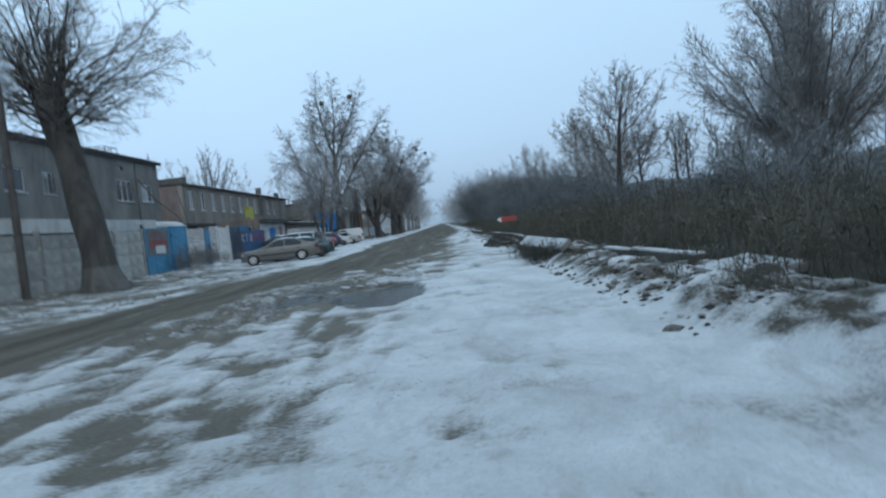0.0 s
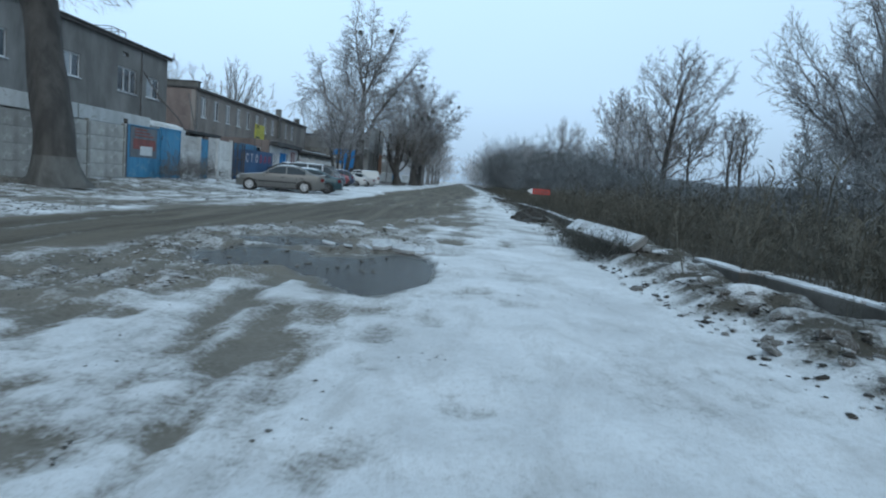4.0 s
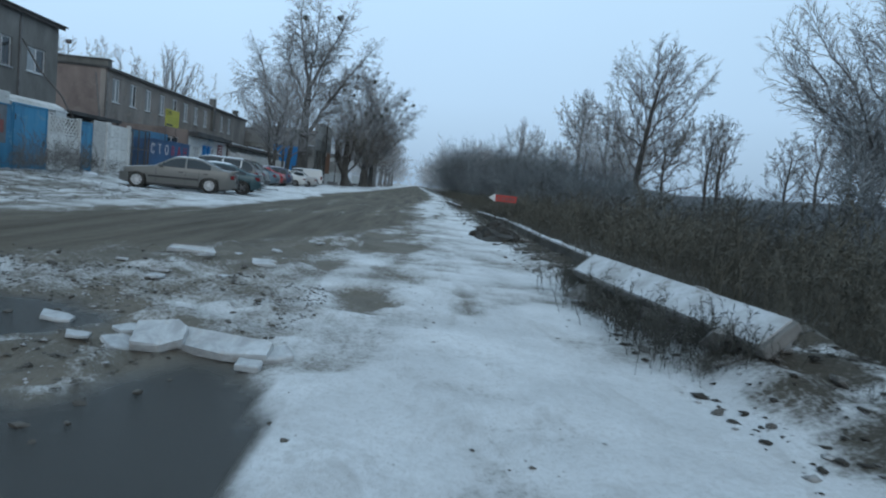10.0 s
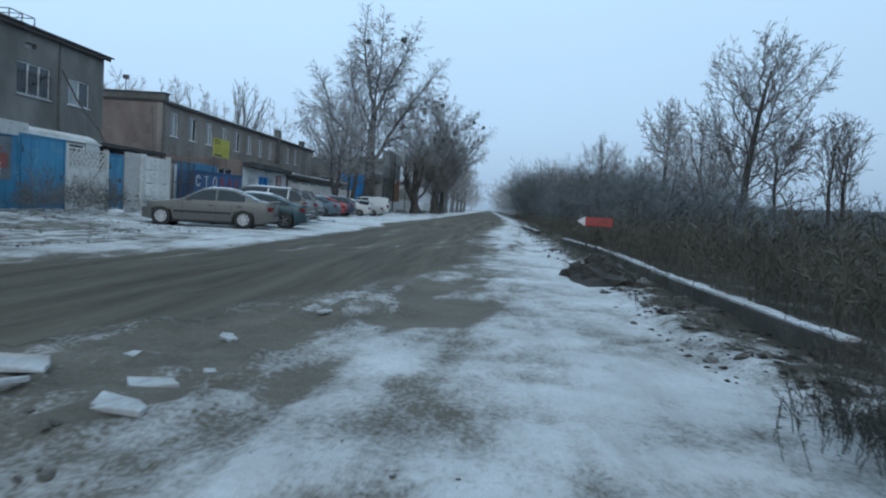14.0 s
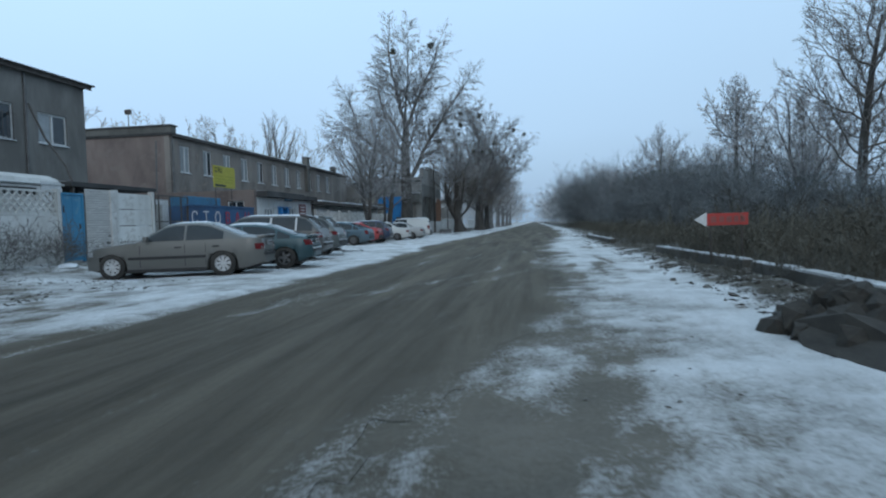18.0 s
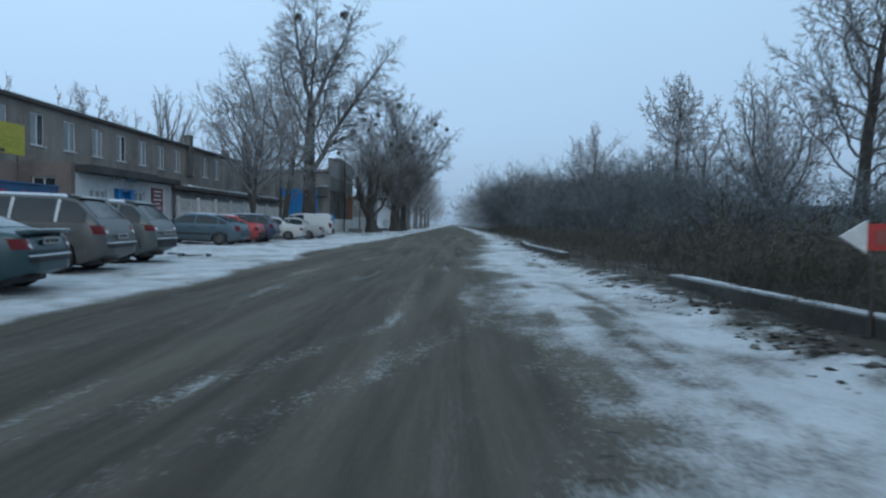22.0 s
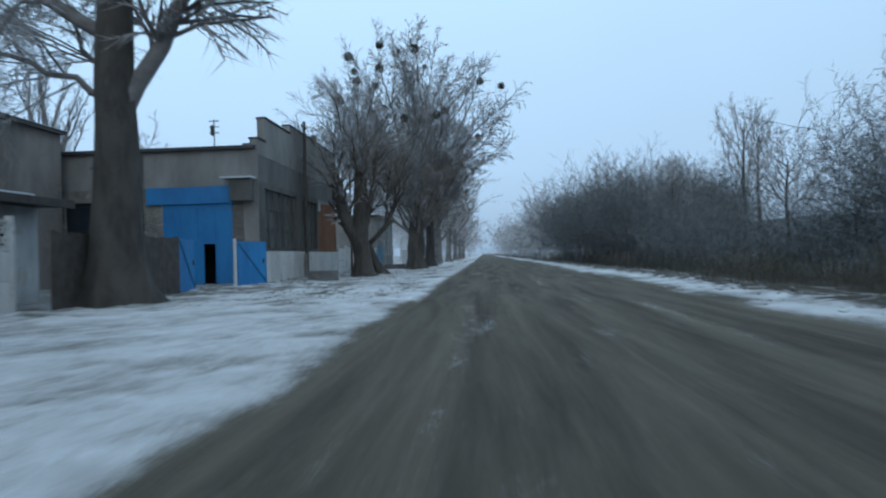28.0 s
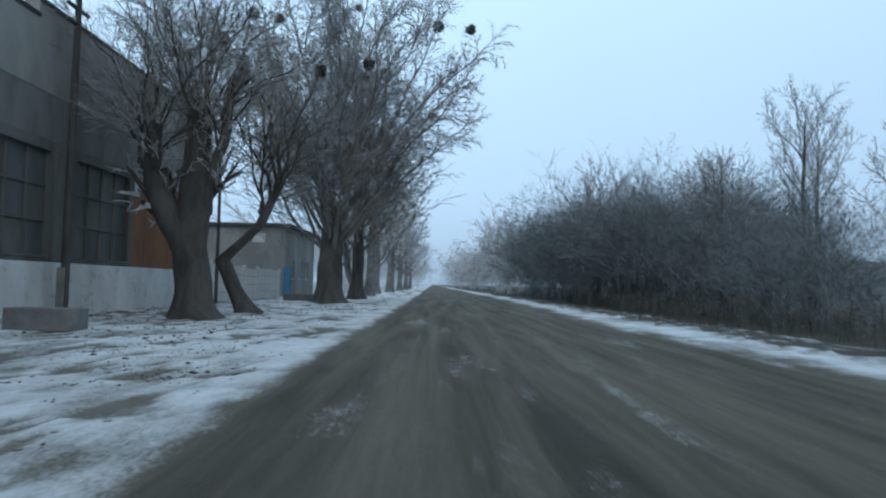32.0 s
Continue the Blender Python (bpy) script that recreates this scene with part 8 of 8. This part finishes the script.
def ice_slab(at, size, turn, tilt, seed, label="broken slab of grey-white ice standing in the puddle"):
    rs_ = random.Random(seed)
    t = thing("ice_slab", label, "ice", "broken ice slabs", at=(at[0], at[1], ground_z(*at)))
    pts = [(size[0] * (u + rs_.uniform(-0.28, 0.12) * (1 if u > 0 else -1)), size[1] * (v + rs_.uniform(-0.35, 0.2) * (1 if v > 0 else -1))) for u, v in ((-1, -1), (0.1, -1.08), (1, -0.9), (1.05, 0.5), (0.7, 1), (-1, 0.95))]
    bm = prism(pts, "z", 0, size[2] * 0.75)
    bmesh.ops.bevel(bm, geom=bm.edges[:], offset=min(0.007, size[2] * 0.12), segments=1, affect="EDGES")
    for v in bm.verts:
        v.co.z += 0.12 * size[2] * noise.noise(v.co * 3 + Vector((seed, 0, 0))) + 0.25 * v.co.x * (v.co.z > size[2] * 0.5) * rs_.choice((-1, 1)) * 0.2
    part("ice", bm, ICE, t)
    t.matrix_world = pose(at[0], at[1], ground_z(*at) + 0.01, tilt[0], tilt[1], turn)
    return t


for k, (x, y, a, b, h, tu, tx, ty) in enumerate(((-1.30, 12.02, 0.11, 0.09, 0.05, 55, 24, 14), (-1.08, 12.1, 0.16, 0.12, 0.09, 12, 24, -4), (-0.66, 12.12, 0.33, 0.11, 0.09, -5, 22, 2), (-0.33, 12.1, 0.10, 0.08, 0.07, 20, 14, -6), (-0.44, 11.85, 0.09, 0.06, 0.06, -10, 10, 4), (-1.45, 12.5, 0.10, 0.06, 0.04, 50, 8, 0), (-1.62, 12.2, 0.08, 0.06, 0.03, 15, 5, 6), (-2.05, 12.75, 0.11, 0.07, 0.04, 15, 9, 6), (-2.3, 16.4, 0.30, 0.11, 0.05, 8, 8, 0), (-1.85, 17.3, 0.20, 0.10, 0.05, 3, 8, 4), (-1.30, 15.95, 0.16, 0.08, 0.05, -8, 10, 0), (-1.42, 16.5, 0.15, 0.07, 0.04, 20, 8, 0))):
    ice_slab((x, y), (a, b, h), tu, (tx, ty), 400 + k)
rs = random.Random(55)
for k in range(22):
    x, y = rs.uniform(-4.0, -1.0), rs.uniform(14.5, 22.0)
    s = rs.uniform(0.05, 0.13)
    if float(lay(np.array([x]), np.array([y]))[4][0]) > 0.2:
        continue
    ice_slab((x, y), (s, s * rs.uniform(0.4, 0.8), rs.uniform(0.02, 0.05)), rs.uniform(0, 360), (rs.uniform(-8, 8), rs.uniform(-8, 8)), 430 + k, "flat slab of broken ice on churned mud")

churned = tagged(new("churned_clods"), "frozen mud clods scattered on churned snow", "clods", "", "stuff")
MUD = worn("frozen_mud", (0.115, 0.108, 0.096), (0.05, 0.046, 0.04), 4, 20, 0.95, 0.4, vary=0.3)
mudsrc = [part("mud_clod", lump_mesh(350 + k, 0.6), MUD, churned) for k in range(4)]
for k in range(280):
    if k < 190:
        x, y = rs.uniform(-4.6, -0.8), rs.uniform(9.5, 16)
    else:
        x, y = rs.uniform(-13.2, -9.0), rs.uniform(14, 34)
    s = rs.uniform(0.012, 0.034)
    m = pose(x, y, ground_z(x, y) + s * 0.2, rs.uniform(-30, 30), rs.uniform(-30, 30), rs.uniform(0, 360)) @ Matrix.Diagonal((s * rs.uniform(1, 2), s, s, 1))
    if k < 4:
        mudsrc[k].matrix_basis = m
    else:
        share("mud_clod", mudsrc[k % 4], churned, m)



def crumbs(name, label, material, spots, seed):
    """Very many small angular crumbs, too many to count, as one mesh of six-cornered bits."""
    g = np.random.default_rng(seed)
    spots = np.asarray(spots, float)
    n = len(spots)
    z = lay(spots[:, 0], spots[:, 1])[0]
    base = np.array([(1, 0, 0), (-1, 0, 0), (0, 1, 0), (0, -1, 0), (0, 0, 1), (0, 0, -0.6)], float)
    v = base[None] * g.uniform(0.55, 1.35, (n, 6, 1)) + g.normal(0, 0.18, (n, 6, 3))
    a = g.uniform(0, 6.283, n)
    c, s = np.cos(a)[:, None], np.sin(a)[:, None]
    v = np.stack([v[..., 0] * c - v[..., 1] * s, v[..., 0] * s + v[..., 1] * c, v[..., 2] * g.uniform(0.2, 0.5, (n, 1))], -1)
    v = v * spots[:, 2][:, None, None] + np.stack([spots[:, 0], spots[:, 1], z + spots[:, 2] * 0.15], 1)[:, None]
    f = np.array([(0, 2, 4), (2, 1, 4), (1, 3, 4), (3, 0, 4), (2, 0, 5), (1, 2, 5), (3, 1, 5), (0, 3, 5)])
    ob = raw_mesh(name, v.reshape(-1, 3), (f[None] + (np.arange(n) * 6)[:, None, None]).reshape(-1, 3), material, None, label, "stuff")
    return tagged(ob, "", "crumbs")


def patchy(n, x0, x1, y0, y1, s0, s1, scale, cut, seed):
    """Spots strewn in uneven patches."""
    g = np.random.default_rng(seed)
    x, y = g.uniform(x0, x1, n), g.uniform(y0, y1, n)
    keep = fbm(x, y, scale, seed, 3) > cut
    size = s0 + (s1 - s0) * g.uniform(0, 1, n) ** 2.5
    cover = lay(x, y)
    dry = (cover[2] < 0.3) & (cover[4] < 0.3)
    return np.stack([x, y, size], 1)[keep & dry]


ISLE_SNOW = worn("dirty_snow_crumb", (0.42, 0.43, 0.435), (0.22, 0.215, 0.205), 9, 30, 0.9, 0.0)
crumbs("mud_crumbs", "small frozen mud crumbs over the churned track", MUD, np.concatenate([patchy(6000, -4.4, -0.3, 9.5, 15, 0.005, 0.03, 1.2, 0.42, 1), patchy(6500, -13.2, -7.5, 12, 33, 0.008, 0.05, 1.0, 0.53, 2), patchy(4500, -13.5, -5.4, 86, 128, 0.012, 0.06, 1.6, 0.54, 3), patchy(900, -1.0, 3.0, 8, 30, 0.006, 0.025, 1.4, 0.55, 4), patchy(5000, -8.5, -2.4, 6.0, 11.0, 0.005, 0.03, 0.7, 0.52, 21), patchy(3600, -5.5, 0.2, 2.0, 8.0, 0.004, 0.018, 0.45, 0.62, 22), patchy(13000, -10.8, -5.4, 84, 106, 0.008, 0.036, 0.6, 0.62, 23), patchy(5000, -12.5, -6.0, 104, 126, 0.012, 0.06, 0.9, 0.60, 24)]), 5)
crumbs("snow_crumbs", "small lumps of dirty snow and ice on the churned track", ISLE_SNOW, np.concatenate([patchy(4000, -4.4, -0.3, 9.5, 15, 0.005, 0.03, 1.0, 0.40, 6), patchy(3000, -8.0, -2.4, 7.2, 10.5, 0.008, 0.05, 0.7, 0.48, 25), patchy(1600, 2.3, 4.4, 3, 40, 0.01, 0.06, 0.8, 0.5, 7), patchy(1500, -14, -11, 20, 44, 0.01, 0.06, 0.8, 0.5, 8), patchy(1200, -12.5, -5.6, 92, 128, 0.01, 0.05, 1.0, 0.5, 10)]), 9)
crumbs("soil_crumbs", "dark soil crumbs and dead leaves on the bank", DARK_SOIL, np.concatenate([patchy(5000, 2.4, 4.6, 3, 42, 0.01, 0.06, 0.9, 0.46, 11), patchy(1500, 2.2, 4.6, 42, 90, 0.01, 0.06, 1.2, 0.5, 12), patchy(700, -13.8, -12.6, 98, 118, 0.015, 0.07, 0.7, 0.4, 13)]), 14)

# red arrow sign in the weeds
rsn = thing("arrow_board", "red arrow-shaped roadside board with a white tip", "sign", at=(3.4, 33.95, -0.1))
part("board", prism([(0.26, 1.02), (1.12, 1.02), (1.12, 1.28), (0.26, 1.28)], "y", -0.015, 0.015), RED_SIGN, rsn, "red board")
part("tip", prism([(0.0, 1.15), (0.26, 0.99), (0.26, 1.31)], "y", -0.016, 0.016), SIGN_WHITE, rsn, "white arrow tip")
for k, (a, b) in enumerate(((0.34, 0.46), (0.52, 0.62), (0.66, 0.78), (0.82, 0.92), (0.95, 1.06))):
    part("print_bar", boxed(a, -0.022, 1.08, b, -0.0155, 1.22), POSTER_RED, rsn)
for x in (0.35, 1.0):
    part("post", tubed((x, 0.03, -0.4), (x, 0.03, 1.28), 0.025, seg=7), STEEL_DARK, rsn)

# poles


def utility_pole(at, h, label, r=0.13, foot=0.0):
    p = thing("utility_pole", label, "pole", "utility poles", at=(at[0], at[1], ground_z(*at) - 0.1))
    part("shaft", tubed((0, 0, 0), (0, 0, h), r, r * 0.7, 12), STEEL_DARK if not foot else BARK, p)
    if foot:
        part("concrete_foot", boxed(-0.17, -0.13, 0, 0.05, 0.13, foot, 0.02), CONCRETE, p, "pale concrete foot")
    for z in (h - 0.35, h - 0.8):
        part("crossarm", boxed(-0.05, -0.55, z, 0.05, 0.55, z + 0.08, 0.01), STEEL_DARK, p)
        for y in (-0.45, -0.15, 0.15, 0.45):
            part("insulator", tubed((0, y, z + 0.08), (0, y, z + 0.2), 0.035, 0.02, 8), SIGN_WHITE, p)
    return p


utility_pole((-13.3, 18.6), 9.0, "dark concrete utility pole by the fence")
utility_pole((-13.45, 105.9), 9.2, "dark wooden utility pole on a concrete foot", 0.12, 1.5)
utility_pole((-14.4, 80.4), 9.0, "dark utility pole behind the lattice fence", 0.13)
utility_pole((-13.4, 118.5), 8.5, "thin dark pole beyond the hall", 0.09)

cb = thing("concrete_block", "old concrete block on the verge beside the hall", "block", at=(-11.5, 101.8, ground_z(-11.5, 101.8) - 0.03), turn=4)
part("body", boxed(-0.75, -0.3, 0, 0.75, 0.3, 0.5, 0.03), SLATE, cb)
cb2 = thing("concrete_block", "dark concrete block under the far trees", "block", at=(-11.3, 127.5, 0.0))
part("body", boxed(-0.9, -0.4, 0, 0.9, 0.4, 0.42, 0.03), HALL_DARK, cb2)

# litter on the parking strip: snow lump, branch, dropped strip
lump = lump_mesh(380, 0.6)
sl = part("snow_lump", lump, SNOW, None, "lump of shovelled snow beside the blue door")
tagged(sl, "", "snow")
sl.matrix_world = pose(-12.9, 35.4, ground_z(-12.9, 35.4) + 0.05) @ Matrix.Diagonal((0.34, 0.26, 0.13, 1))
for sx, sy, turn, bend, n in ((-8.6, 47.0, 30, 2.4, 9), (-7.8, 47.2, 118, 1.6, 7), (-9.2, 47.7, 0, 2.0, 6)):
    st = thing("rubber_strip", "torn dark rubber strip lying curled on the snow", "debris", group="torn strips", at=(sx, sy, ground_z(sx, sy) + 0.015), turn=turn)
    bm = bmesh.new()
    at, way = Vector((0, 0, 0.02)), -bend / 2
    for k in range(n):
        to = at + Vector((math.cos(way), math.sin(way), 0.06 * math.sin(k * 1.7))) * 0.11
        tube(bm, at, to, 0.03 - 0.0025 * k, seg=6)
        at, way = to, way + bend / n * (1 + 0.6 * math.sin(k * 2.1))
    part("strip", bm, BLACK, st)
